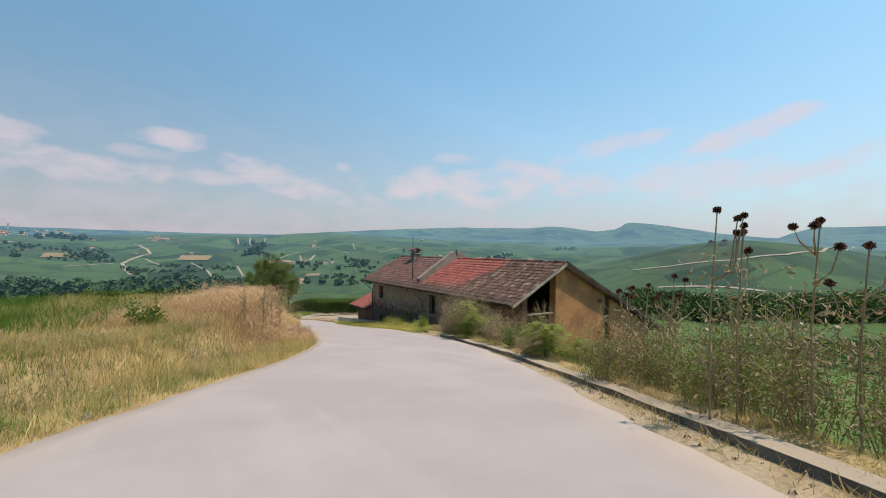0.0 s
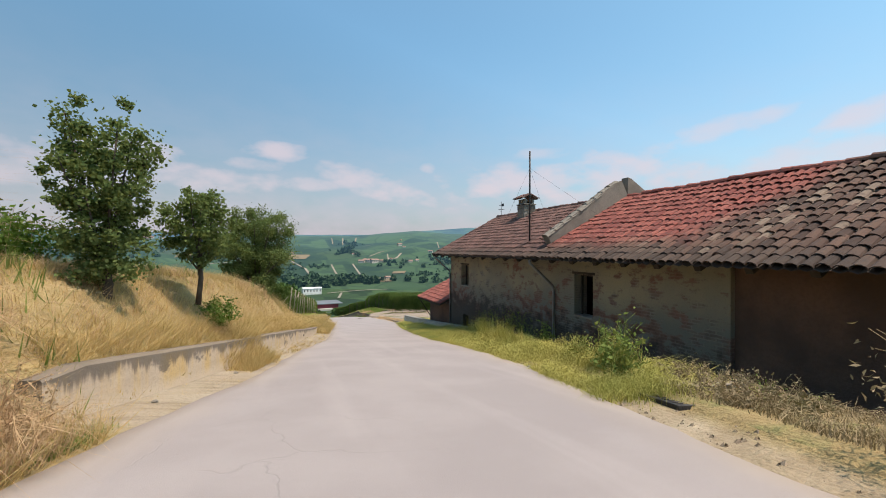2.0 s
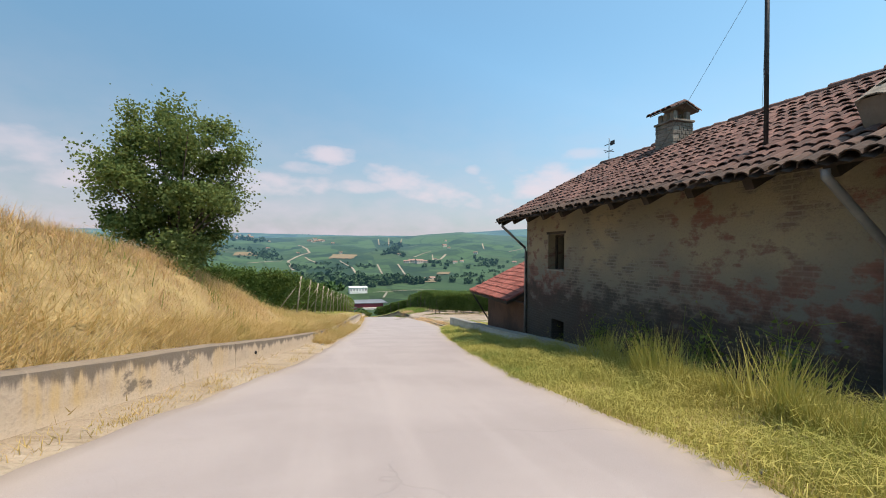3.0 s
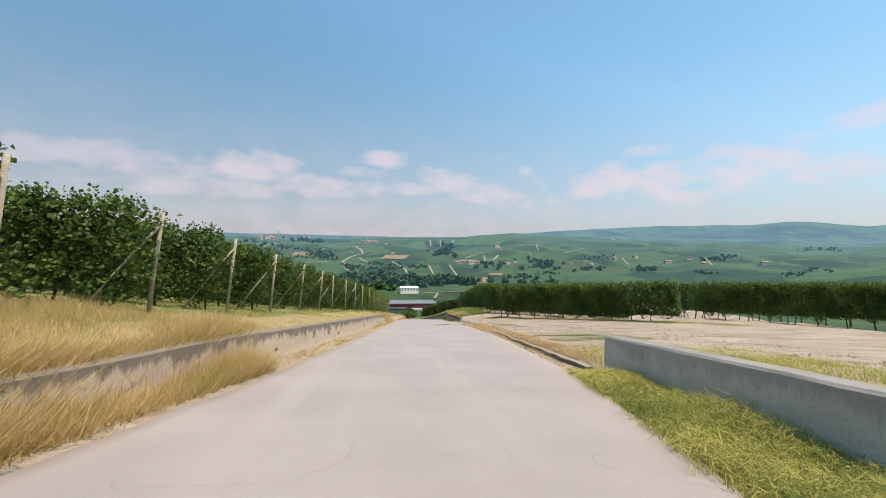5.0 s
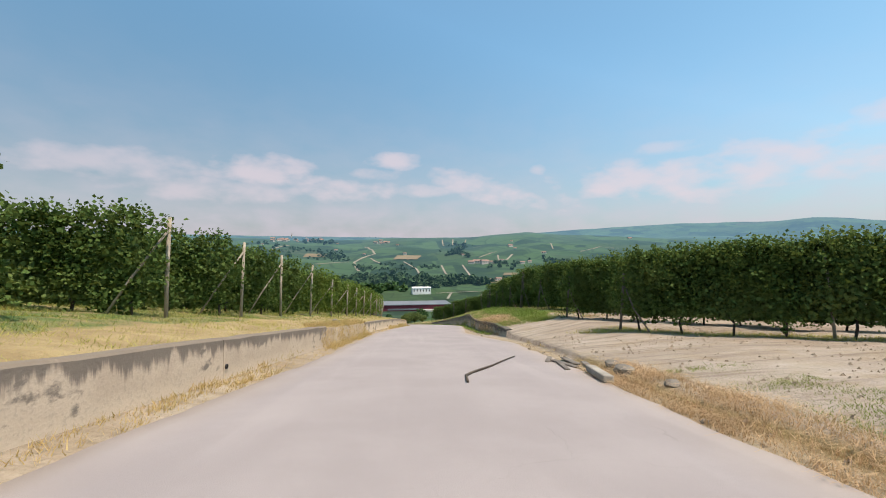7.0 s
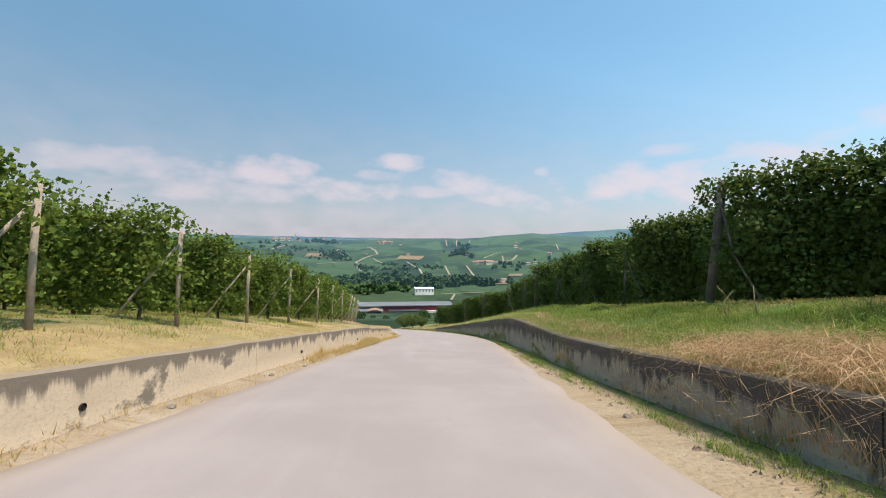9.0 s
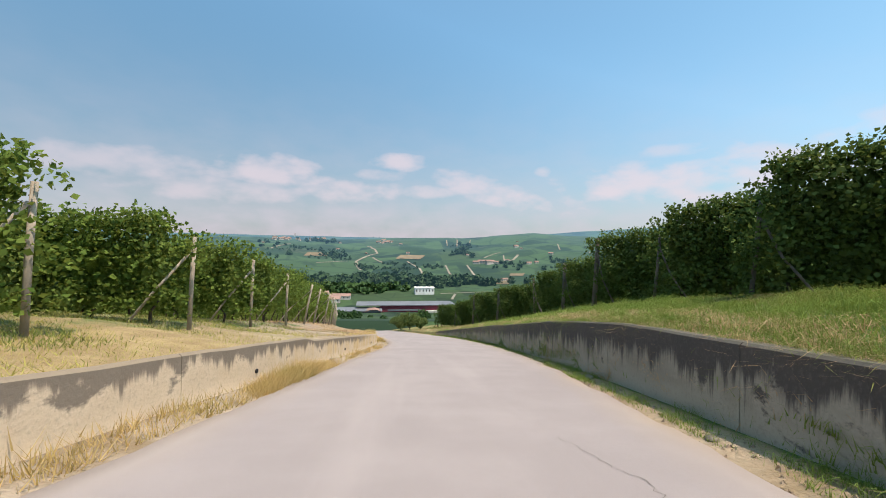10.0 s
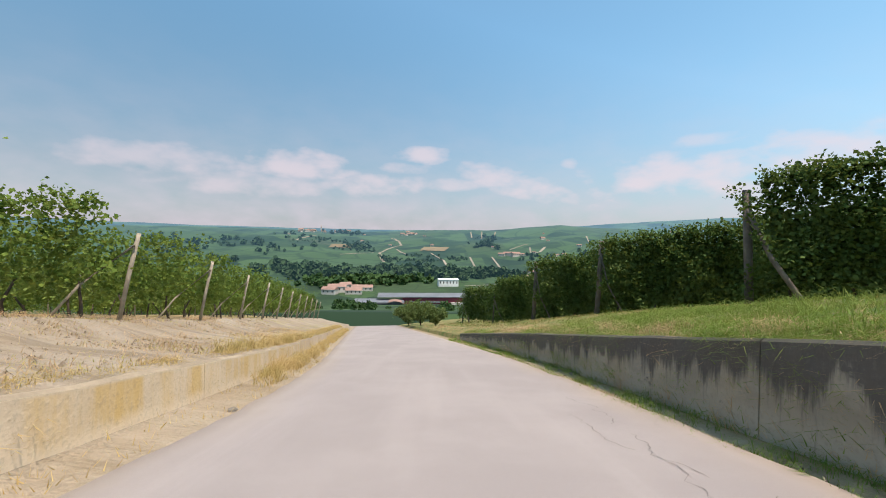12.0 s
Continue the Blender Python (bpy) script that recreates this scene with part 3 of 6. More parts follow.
UP_R = curve((-30, .05), (44, .08), (46, .14), (54, .12), (60, .08), (70, .15), (73, .45), (75, .5), (77.4, .52), (80, .57), (84, .8), (86.2, .92), (90, .97), (92.6, .93), (98, .82), (102.7, .62), (108.3, .36), (112, .2), (140, .1))
UP_R5 = curve((-30, -1.0), (0, -1.0), (12, -.6), (20, -.2), (40, -.2), (46, .16), (54, .18), (60, .2), (66, .34), (72, .75), (76, 1.15), (80, 1.24), (84, 1.32), (88, 1.45), (91, 1.52), (94, 1.5), (98, 1.3), (102, 1.1), (106, .9), (110, .7), (116, .45), (140, .3))
UP_R15 = curve((-30, -4.5), (0, -4.5), (14, -3.5), (30, -2.2), (42, -1.0), (52, .1), (60, .42), (66, .6), (76, 1.5), (92, 2.0), (104, 1.6), (120, 1.2), (140, 1.0))


def ground_rel(s, lat):
    """Height of the ground over the road's line."""
    if lat < 0:
        k = [(-60, UP_L12(s) - 1.5), (-25, UP_L12(s) + .2), (-12, UP_L12(s)), (-5, UP_L5(s)), (-4.2, UP_L4(s)), (WALL_L(s) - .2, UP_L(s)), (WALL_L(s) - .02, UP_L(s) - .04), (WALL_L(s), .03), (EDGE_L(s), -.03), (EDGE_L(s) + .3, -.08), (0, -.08)]
    else:
        k = [(0, -.08), (EDGE_R(s) - .3, -.08), (EDGE_R(s), -.03), (WALL_R(s), .0), (WALL_R(s) + .02, UP_R(s) - .04), (WALL_R(s) + .2, UP_R(s)), (5.3, UP_R5(s)), (15, UP_R15(s)), (30, UP_R15(s) * 1.6 - .4), (60, UP_R15(s) * 2 - 3)]
    a, b = zip(*k)
    return float(np.interp(lat, a, b))


def ground_at(s, lat):
    return on_road(s, lat, ground_rel(s, lat))


# ---------------------------------------------------------------- ground
def smooth01(t):
    t = min(max(t, 0.0), 1.0)
    return t * t * (3 - 2 * t)


def far_height(x, y):
    """The hillside below the lane and the valley floor."""
    near = 1 - smooth01((y - 55) / 45)
    drop = 11 * smooth01((x - 20) / 50) * near + max(x - 25, 0) * .05 * (1 - near) + max(x - 195, 0) * .12 * near
    slope = -.2 - (y - 1.8) * .151 - drop - max(-x - 20, 0) * .06
    valley = -63.0 + 2.5 * math.sin(x / 90 + 1) * math.cos(y / 110)
    k = 6.0
    return valley + k * math.log1p(math.exp(min((slope - valley) / k, 60)))


HUB = (12.0, 76.0)
RIDGE = curve((-180, 2.4), (-60, 2.2), (-30, 2.0), (-15, 2.1), (0, 2.1), (10, 2.2), (18, 2.8), (28, 3.5), (36, 3.8), (45, 3.7), (47.5, 4.0), (50.6, 3.7), (54, 3.25), (56.5, 3.6), (57.6, 4.4), (60, 4.2), (63, 3.75), (67.5, 2.9), (70.5, 2.5), (73, 2.25), (74.2, 2.8), (76, 3.4), (90, 3.0), (180, 2.6))
HILL = curve((-180, 1.8), (-40, 1.5), (-28, 1.7), (-20, 1.8), (-14, 1.5), (-6, 1.8), (-2, 2.1), (4, 2.0), (10, 2.3), (17, 2.95), (21, 2.6), (30, 2.2), (50, 1.4), (90, 1.2), (180, 1.5))


def back_height(az, d):
    """Height of the distant hills at an azimuth (degrees) and distance from the lane."""
    x, y = HUB[0] + d * math.sin(radians(az)), HUB[1] + d * math.cos(radians(az))
    top1, top2 = -10 + 1750 * math.tan(radians(HILL(az))), -10 + 3300 * math.tan(radians(RIDGE(az)))
    if d < 1750:
        z = -63 + (top1 + 63) * smooth01((d - 500) / 1250) ** .85
    elif d < 2400:
        z = top1 - (top1 - (top1 * .5 + top2 * .25)) * smooth01((d - 1750) / 650)
    else:
        dip = top1 * .5 + top2 * .25
        z = dip + (top2 - dip) * smooth01((d - 2400) / 900) - max(d - 3300, 0) * .3
    k = smooth01((d - 560) / 500)
    z += k * (13 * noise.noise((x / 230, y / 230, 3.1)) + 5 * noise.noise((x / 80, y / 80, 7.7))) * (.45 if abs(d - 1750) < 250 or d > 2900 else 1)
    bump = 76 * math.exp(-((az - 73) / 14) ** 2 - ((d - 830) / 230) ** 2)
    return z + bump


def far_point(az, elev, eye=(11.84, 76.2, -10.3)):
    """Where a look from the lane towards az, elev (degrees) meets the far land."""
    d = 250.0
    while d < 3400:
        x, y = eye[0] + d * math.sin(radians(az)), eye[1] + d * math.cos(radians(az))
        dd = math.hypot(x - HUB[0], y - HUB[1])
        a = math.degrees(math.atan2(x - HUB[0], y - HUB[1]))
        z = back_height(a, dd) if dd > 575 else far_height(x, y)
        if z >= eye[2] + d * math.tan(radians(elev)):
            return np.array([x, y, z])
        d += 6
    return np.array([x, y, z])


def seen_at(x, y):
    """Azimuth and height of a far landmark from its place in a level wide view down the lane."""
    u = (x - 784) / 718
    return 4.67 + math.degrees(math.atan(u)), math.degrees(math.atan((450 - y) / 718 * math.cos(math.atan(u))))


PALE = curve((-30, .1), (40, .1), (44, .2), (85, .2), (92, .85), (140, .85))
GREEN_R = curve((-30, .5), (10, .5), (20, .35), (44, .3), (50, 0), (68, .1), (75, .62), (92, .6), (104, .5), (140, .5))


def build_ground():
    verts, faces, pale, green = [], [], [], []
    ss = np.arange(-28, 138, 0.5)
    rows = 0
    for s in ss:
        wl, wr, el, er = WALL_L(s), WALL_R(s), EDGE_L(s), EDGE_R(s)
        lats = [-60, -45, -34, -25, -20, -16, -14, -12, -10, -8.5, -7.2, -6.2, -5.4, -5, -4.5, -4, wl - .35, wl - .2, wl - .02, wl, (wl + el) / 2, el, el + .3, 0,
                er - .3, er, (er + wr) / 2, wr, wr + .02, wr + .2, wr + .6, 4.6, 5.3, 5.8, 6.5, 7.5, 8.5, 10, 12, 15, 18, 22, 26, 30, 38, 48, 60]
        lats = sorted(lats)
        for lat in lats:
            p = ground_at(s, lat)
            if lat < wl - .3 or lat > wr + .3:
                p[2] += 0.07 * noise.noise((p[0] * .9, p[1] * .9, 0)) + 0.03 * noise.noise((p[0] * 3, p[1] * 3, 5))
            out = max(0, abs(lat) - 20) / 40
            p[2] = p[2] * (1 - out) + far_height(p[0], p[1]) * out if out else p[2]
            verts.append(p)
            if lat < 0:
                pale.append(.75 if lat > wl - .03 and s > 18 else PALE(s) if lat > -7.5 else .15)
                green.append(.75 if lat < -7 and s < 14 else .5 if lat < -4.4 and 38 < s < 94 else 0)
            else:
                yard = 44 < s < 74 and lat > er + .4
                pale.append(.95 if yard else .6 if lat < wr and (s > 44 or s < 19) else .1)
                strip = yard and 3.3 < lat < 6.6 and 49.9 < s < 51.6
                green.append((.5 if strip else 0) if yard else (0 if (lat < wr - .1 and s > 60) or (lat < 2.8 and s < 19) else .8 if lat > 12 and s < 44 else GREEN_R(s)))
        n = len(lats)
        if rows:
            a, b = (rows - 1) * n, rows * n
            faces += [(a + i, a + i + 1, b + i + 1, b + i) for i in range(n - 1)]
        rows += 1
    near = len(faces)
    base = len(verts)
    gx = np.unique(np.round(np.r_[np.linspace(-60, 90, 31), np.linspace(-700, -60, 34), np.linspace(90, 720, 33)], 2))
    gy = np.unique(np.round(np.r_[np.linspace(-40, 150, 39), np.linspace(-500, -40, 16), np.linspace(150, 720, 40)], 2))
    for y in gy:
        for x in gx:
            inside = min(min(max((x + 70) / 30, 0), 1), min(max((70 - x) / 25, 0), 1), min(max((y + 45) / 20, 0), 1), min(max((150 - y) / 12, 0), 1))
            z = far_height(x, y)
            verts.append((x, y, z - 10.0 * inside))
            pale.append(0)
            green.append(.8)
    n = len(gx)
    faces += [(base + j * n + i, base + j * n + i + 1, base + (j + 1) * n + i + 1, base + (j + 1) * n + i) for j in range(len(gy) - 1) for i in range(n - 1)]
    ob = mesh("ground", verts, faces, M_GROUND, smooth=True)
    ob.data.materials.append(M_VALLEY)
    ob.data.polygons.foreach_set("material_index", [0] * near + [1] * (len(faces) - near))
    point_values(ob, "pale", pale)
    point_values(ob, "green", green)
    return tagged(ob, "dry grassy hillside falling to a green vineyard valley", "ground", kind="structure")


build_ground()


def build_backdrop():
    az = np.r_[np.arange(-180, -62, 4.0), np.arange(-62, 100, .6), np.arange(100, 180.1, 4.0)]
    ds = np.r_[np.linspace(540, 1100, 26), np.linspace(1130, 2000, 34), np.linspace(2050, 3700, 36)]
    v = [(HUB[0] + d * math.sin(radians(a)), HUB[1] + d * math.cos(radians(a)), back_height(a, d) - (3 if d < 560 else 0)) for a in az for d in ds]
    n = len(ds)
    f = [(i * n + j, (i + 1) * n + j, (i + 1) * n + j + 1, i * n + j + 1) for i in range(len(az) - 1) for j in range(n - 1)]
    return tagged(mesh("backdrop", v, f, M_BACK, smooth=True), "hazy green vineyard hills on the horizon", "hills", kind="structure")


build_backdrop()


def build_road():
    verts, faces, dust = [], [], []
    ss = np.arange(-28, 137.5, 0.25)
    us = (0, .012, .06, .13, .25, .5, .75, .87, .94, .988, 1)
    for i, s in enumerate(ss):
        el, er = EDGE_L(s), EDGE_R(s)
        el += 0.07 * noise.noise((s * 1.3, 0, 0)) + .035 * noise.noise((s * 5, 0, 0))
        er += 0.10 * noise.noise((s * 1.1, 9, 0)) + .05 * noise.noise((s * 5, 9, 0))
        for k, u in enumerate(us):
            verts.append(on_road(s, el + (er - el) * u, (0.012 * math.sin(math.pi * u) if 0 < k < 10 else -.09)))
            e = max(0, 1 - min(u, 1 - u) / .10)
            dust.append(e * (.55 + .6 * noise.noise((s * .7, u * 9, 4))))
        if i:
            o, q = (i - 1) * 11, i * 11
            faces += [(o + j, o + j + 1, q + j + 1, q + j) for j in range(10)]
    ob = mesh("road", verts, faces, M_ROAD, smooth=True)
    point_values(ob, "dust", dust)
    return tagged(ob, "narrow pale grey asphalt lane going downhill", "road", kind="structure")


build_road()


def wall_panel(name, s0, s1, lat, top, thick, side, parent, material):
    verts, faces, ups = [], [], []
    ss = np.linspace(s0 + .006, s1 - .006, max(3, int((s1 - s0) / .4)))
    levels = (-.4, 0, .33, .66)
    for i, s in enumerate(ss):
        a, h = lat(s), top(s) + .02 * noise.noise((s * 1.7, side, 2))
        j = .012 * noise.noise((s * 2.5, side * 7, 0))
        prof = [(a + j, u * h if u > 0 else u, max(u, 0)) for u in levels] + [(a + j, h - .025, .97), (a + side * .025, h, 1), (a + side * (thick - .02), h, 1), (a + side * thick, h - .02, .95), (a + side * thick, -.4, 0)]
        for l, z, u in prof:
            verts.append(on_road(s, l, z))
            ups.append(u)
        n = len(prof)
        if i:
            o, q = (i - 1) * n, i * n
            faces += [(o + k, o + k + 1, q + k + 1, q + k) if side > 0 else (o + k, q + k, q + k + 1, o + k + 1) for k in range(n - 1)]
    e = len(verts) - n
    faces += [tuple(range(n)), tuple(range(e, e + n))[::-1]]
    ob = mesh(name, verts, faces, material, parent)
    point_values(ob, "up", ups)
    return ob


def retaining_wall(label, s0, s1, lat, top, thick, side, step, holes=(), material=None):
    wall = tagged(new("retaining_wall"), label, "wall")
    cuts = np.linspace(s0, s1, int(round((s1 - s0) / step)) + 1)
    for a, b in zip(cuts, cuts[1:]):
        wall_panel("panel", a, b, lat, top, thick, side, wall, material or M_CONC)
    for s, h in holes:
        p = on_road(s, lat(s), h)
        g = heading(s)
        d = np.array([math.sin(g), -math.cos(g), 0]) * side
        v, f = tube_data([p - d * .02, p + d * .03], .032, 9, cap=False)
        ring = mesh("drain_pipe", v, f, M_IRON, wall)
        v, f = tube_data([p + d * -.012, p - d * .005], .026, 9)
        mesh("drain_mouth", v, f, M_VOID, wall)
    return wall


TOP_L, TOP_R = (lambda s: UP_L(s) + .03), (lambda s: UP_R(s) + .03)
retaining_wall("stained low concrete retaining wall under dry grass", 18.2, 66.5, lambda s: WALL_L(s) + .01, TOP_L, .22, -1, 5.25, [(s, .2) for s in (24.5, 29.8, 35.5, 40.6, 45.7, 50.8, 56.0, 61.2)])
retaining_wall("dust-stained concrete retaining wall below vine rows", 73.0, 106, lambda s: WALL_L(s) + .01, lambda s: UP_L(s) + (.03 if s < 88 else -.03), .10, -1, 5.5, [(s, .2) for s in (75.4, 80.5, 85.6, 90.6, 95.5)], material=M_DUSTY)
retaining_wall("shaded grey concrete retaining wall under a grassy bank", 71.2, 111, lambda s: WALL_R(s) - .01, TOP_R, .25, 1, 3.1, material=M_MOSSY)
LOW_TOP = curve((20, -.1), (29, .2), (44.4, .6))
parapet = retaining_wall("low pale concrete parapet between verge and house", 23.4, 44.4, curve((23, 3.3), (31, 3.25), (35, 2.95), (39, 2.8), (44.4, 2.62)), LOW_TOP, .26, 1, 5.3, material=M_PALE)

# quick table of the near ground
TS, TL = np.arange(-28, 138.1, .5), np.arange(-16, 18.01, .1)


def knots(s):
    return [(-25, UP_L12(s) + .2), (-12, UP_L12(s)), (-5, UP_L5(s)), (-4.2, UP_L4(s)), (WALL_L(s) - .2, UP_L(s)), (WALL_L(s) - .02, UP_L(s) - .04), (WALL_L(s), .03), (EDGE_L(s), -.03), (EDGE_L(s) + .3, -.08),
            (EDGE_R(s) - .3, -.08), (EDGE_R(s), -.03), (WALL_R(s), .0), (WALL_R(s) + .02, UP_R(s) - .04), (WALL_R(s) + .2, UP_R(s)), (5.3, UP_R5(s)), (15, UP_R15(s)), (30, UP_R15(s) * 1.6 - .4)]


TABLE = np.array([np.interp(TL, *zip(*knots(s))) for s in TS])


def ground_points(s, lat):
    """Places on the ground for arrays of s and lat."""
    fi = np.clip((s - TS[0]) / .5, 0, len(TS) - 1.001)
    fj = np.clip((lat - TL[0]) / .1, 0, len(TL) - 1.001)
    i, j = fi.astype(int), fj.astype(int)
    u, v = fi - i, fj - j
    h = (TABLE[i, j] * (1 - v) + TABLE[i, j + 1] * v) * (1 - u) + (TABLE[i + 1, j] * (1 - v) + TABLE[i + 1, j + 1] * v) * u
    p = [np.interp(s, LS, LQ[:, k]) for k in range(3)]
    tx, ty = np.interp(s, LS, TAN[:, 0]), np.interp(s, LS, TAN[:, 1])
    return np.stack([p[0] + ty * lat, p[1] - tx * lat, p[2] + h], 1)


# ---------------------------------------------------------------- farmhouse
HX, HR, EAVE_X = 11.87, 14.6, 10.98
HY0, HY1, PAR_Y = 16.02, 34.3, 25.6
EAVE_Z, RIDGE_Z = -1.52, 0.44
ROOF0, ROOF1 = 15.75, 34.6
house = tagged(new("farmhouse"), "derelict plastered brick farmhouse with a worn red clay tile roof", "house")
house.location = (HX, 25, -5)


def under(ob, parent):
    """ob, built in the world's metres, as a part of a thing that stands elsewhere."""
    ob.parent = parent
    top = parent.parent or parent
    ob.matrix_parent_inverse = Matrix.Translation(-top.location) if parent == top else Matrix()
    return ob


def wall_with_openings(name, x0, x1, y0, y1, z0, z1, holes, material, label=""):
    """A wall along y with real openings (y0, y1, z0, z1)."""
    ys = sorted({y0, y1, *[h[0] for h in holes], *[h[1] for h in holes]})
    zs = sorted({z0, z1, *[h[2] for h in holes], *[h[3] for h in holes]})
    bm = bmesh.new()
    for a, b in zip(ys, ys[1:]):
        for c, d in zip(zs, zs[1:]):
            if any(h[0] <= (a + b) / 2 <= h[1] and h[2] <= (c + d) / 2 <= h[3] for h in holes):
                continue
            v, f = box_data(x0, x1, a, b, c, d)
            vs = [bm.verts.new(p) for p in v]
            for q in f:
                bm.faces.new([vs[i] for i in q])
    bmesh.ops.remove_doubles(bm, verts=bm.verts, dist=.0005)
    twin = {}
    for f in bm.faces:
        twin.setdefault(tuple(sorted(v.index for v in f.verts)), []).append(f)
    bm.verts.index_update()
    twin = {}
    for f in bm.faces:
        twin.setdefault(tuple(sorted(v.index for v in f.verts)), []).append(f)
    bmesh.ops.delete(bm, geom=[f for fs in twin.values() if len(fs) > 1 for f in fs], context="FACES")
    me = bpy.data.meshes.new(name)
    bm.to_mesh(me)
    bm.free()
    me.materials.append(material)
    return tagged(under(new(name, me), house), label)


W1, W2, W3 = (32.12, 32.95, -2.965, -1.965), (23.99, 24.75, -3.14, -1.95), (32.1, 32.72, -4.95, -4.27)
wall_with_openings("front_wall", HX, HX + .45, 20.36, HY1, -6.8, -1.18, [W1, W2, W3], M_FACADE, "worn lime plaster over bare brick")
wall_with_openings("barn_wall", HX + .12, HX + .5, 16.9, 20.36, -6.0, -1.25, [], M_BROWN, "dark brown brick infill")
under(box("corner_pier", HX, HX + .3, HY0, 16.9, -6.0, -1.2, M_BROWN, label="dark brick corner pier"), house)


def prism(name, outline, y0, y1, material, label=""):
    n = len(outline)
    v = [(x, y0, z) for x, z in outline] + [(x, y1, z) for x, z in outline]
    f = [tuple(range(n)), tuple(range(2 * n - 1, n - 1, -1))] + [(i, i + n, (i + 1) % n + n, (i + 1) % n) for i in range(n)]
    return tagged(under(mesh(name, v, f, material), house), label)


def roof_z(x):
    return EAVE_Z + (x - EAVE_X) * (RIDGE_Z - EAVE_Z) / (HR - EAVE_X) if x < HR else RIDGE_Z - (x - HR) * .465


prism("gable_wall", [(14.1, -7.5), (18.0, -7.5), (18.0, roof_z(18.0) - .2), (14.6, roof_z(14.6) - .2), (14.1, roof_z(14.1) - .2)], HY0, HY0 + .4, M_OCHRE, "faded ochre gable plaster")
prism("gable_wall", [(18.45, -7.5), (22.2, -7.5), (22.2, roof_z(22.2) - .2), (18.45, roof_z(18.45) - .2)], HY0, HY0 + .4, M_OCHRE, "faded ochre gable plaster")
prism("timber_post", [(18.0, -7.5), (18.45, -7.5), (18.45, roof_z(18.45) - .2), (18.0, roof_z(18.0) - .2)], HY0 + .12, HY0 + .3, M_DARKWOOD, "dark timber post in the gable")
under(box("tie_beam", 12.3, 14.1, HY0 + .1, HY0 + .22, -2.1, -2.02, M_GREY, bevel=.01), house)
prism("end_wall", [(HX + .45, -6.8), (22.2, -6.8), (22.2, roof_z(22.2) - .2), (14.6, RIDGE_Z - .2), (HX + .45, roof_z(HX + .45) - .2)], HY1 - .4, HY1, M_FACADE)
# cross wall in a dark tone that paints the shade behind the open gable
prism("cross_wall", [(HX + .5, -6.8), (22.2, -6.8), (22.2, roof_z(22.2) - .25), (14.6, RIDGE_Z - .25), (HX + .5, roof_z(HX + .5) - .25)], 20.3, 20.6, M_DARKWOOD)
under(box("back_wall", 21.8, 22.2, HY0 + .4, HY1 - .4, -8, -3.4, M_FACADE), house)
# inner floors and wall added, near-black to stand for the shade indoors
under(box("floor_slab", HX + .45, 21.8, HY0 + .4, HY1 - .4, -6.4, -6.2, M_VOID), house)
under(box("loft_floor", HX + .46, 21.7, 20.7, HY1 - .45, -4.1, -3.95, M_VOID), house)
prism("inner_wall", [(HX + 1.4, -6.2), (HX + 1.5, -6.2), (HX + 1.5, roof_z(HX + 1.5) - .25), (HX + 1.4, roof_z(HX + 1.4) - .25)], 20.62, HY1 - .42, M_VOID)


def window_trim(w, bars):
    y0, y1, z0, z1 = w
    frame_ob = under(mesh("window_frame", *joined([box_data(HX + .22, HX + .28, y0 + .002, y0 + .05, z0, z1 - .002), box_data(HX + .22, HX + .28, y1 - .05, y1 - .002, z0, z1 - .002), box_data(HX + .22, HX + .28, y0 + .05, y1 - .05, z1 - .055, z1 - .002)]), M_DARKWOOD), house)
    under(box("window_sill", HX - .03, HX + .4, y0 + .004, y1 - .004, z0 + .002, z0 + .04, M_GREY), house)
    under(box("lintel", HX - .012, HX + .1, y0 - .08, y1 + .08, z1 + .004, z1 + .07, M_DARKWOOD, label="rough timber lintel"), house)
    for k in range(bars):
        y = y0 + (y1 - y0) * (k + 1) / (bars + 1)
        under(tube("window_bar", [(HX + .15, y, z0 + .04), (HX + .15, y, z1)], .008, M_IRON, sides=5), house)


window_trim(W1, 0)
window_trim(W2, 0)

# roof boards, rafters, bargeboards
SL = math.hypot(HR - EAVE_X, RIDGE_Z - EAVE_Z)
TILT = math.atan2(RIDGE_Z - EAVE_Z, HR - EAVE_X)


def slope_place(u, y, w=0.0):
    """A place on the front slope: u metres up from the eave, w above it."""
    return (EAVE_X + u * math.cos(TILT) - w * math.sin(TILT), y, EAVE_Z + u * math.sin(TILT) + w * math.cos(TILT))


def slab(name, u0, u1, y0, y1, w0, w1, material, label=""):
    v = [slope_place(u, y, w) for w in (w0, w1) for y in (y0, y1) for u in (u0, u1)]
    f = [(0, 2, 3, 1), (4, 5, 7, 6), (0, 1, 5, 4), (2, 6, 7, 3), (0, 4, 6, 2), (1, 3, 7, 5)]
    return tagged(under(mesh(name, v, f, material), house), label)


slab("roof_board", .06, SL, ROOF0 + .06, ROOF1 - .06, -.06, -.03, M_DARKWOOD)
for k in range(22):
    y = ROOF0 + .25 + k * .88
    slab("rafter", .1, 2.2, y, y + .12, -.2, -.062, M_DARKWOOD)
under(box("eave_beam", HX - .06, HX + .3, HY0, HY1, -1.2, -1.06, M_DARKWOOD), house)
slab("bargeboard", .02, SL, ROOF0 - .02, ROOF0 + .03, -.11, .02, M_GREY, "pale weathered bargeboard")
rb = [(HR, RIDGE_Z + .11), (23.5, roof_z(23.5) + .11), (23.5, roof_z(23.5) - .07), (HR, RIDGE_Z - .07)]
prism("bargeboard", rb, ROOF0 - .04, ROOF0 - .004, M_DARKWOOD, "dark timber bargeboard")
slab("bargeboard", .02, SL, ROOF1 - .03, ROOF1 + .02, -.12, .02, M_DARKWOOD)
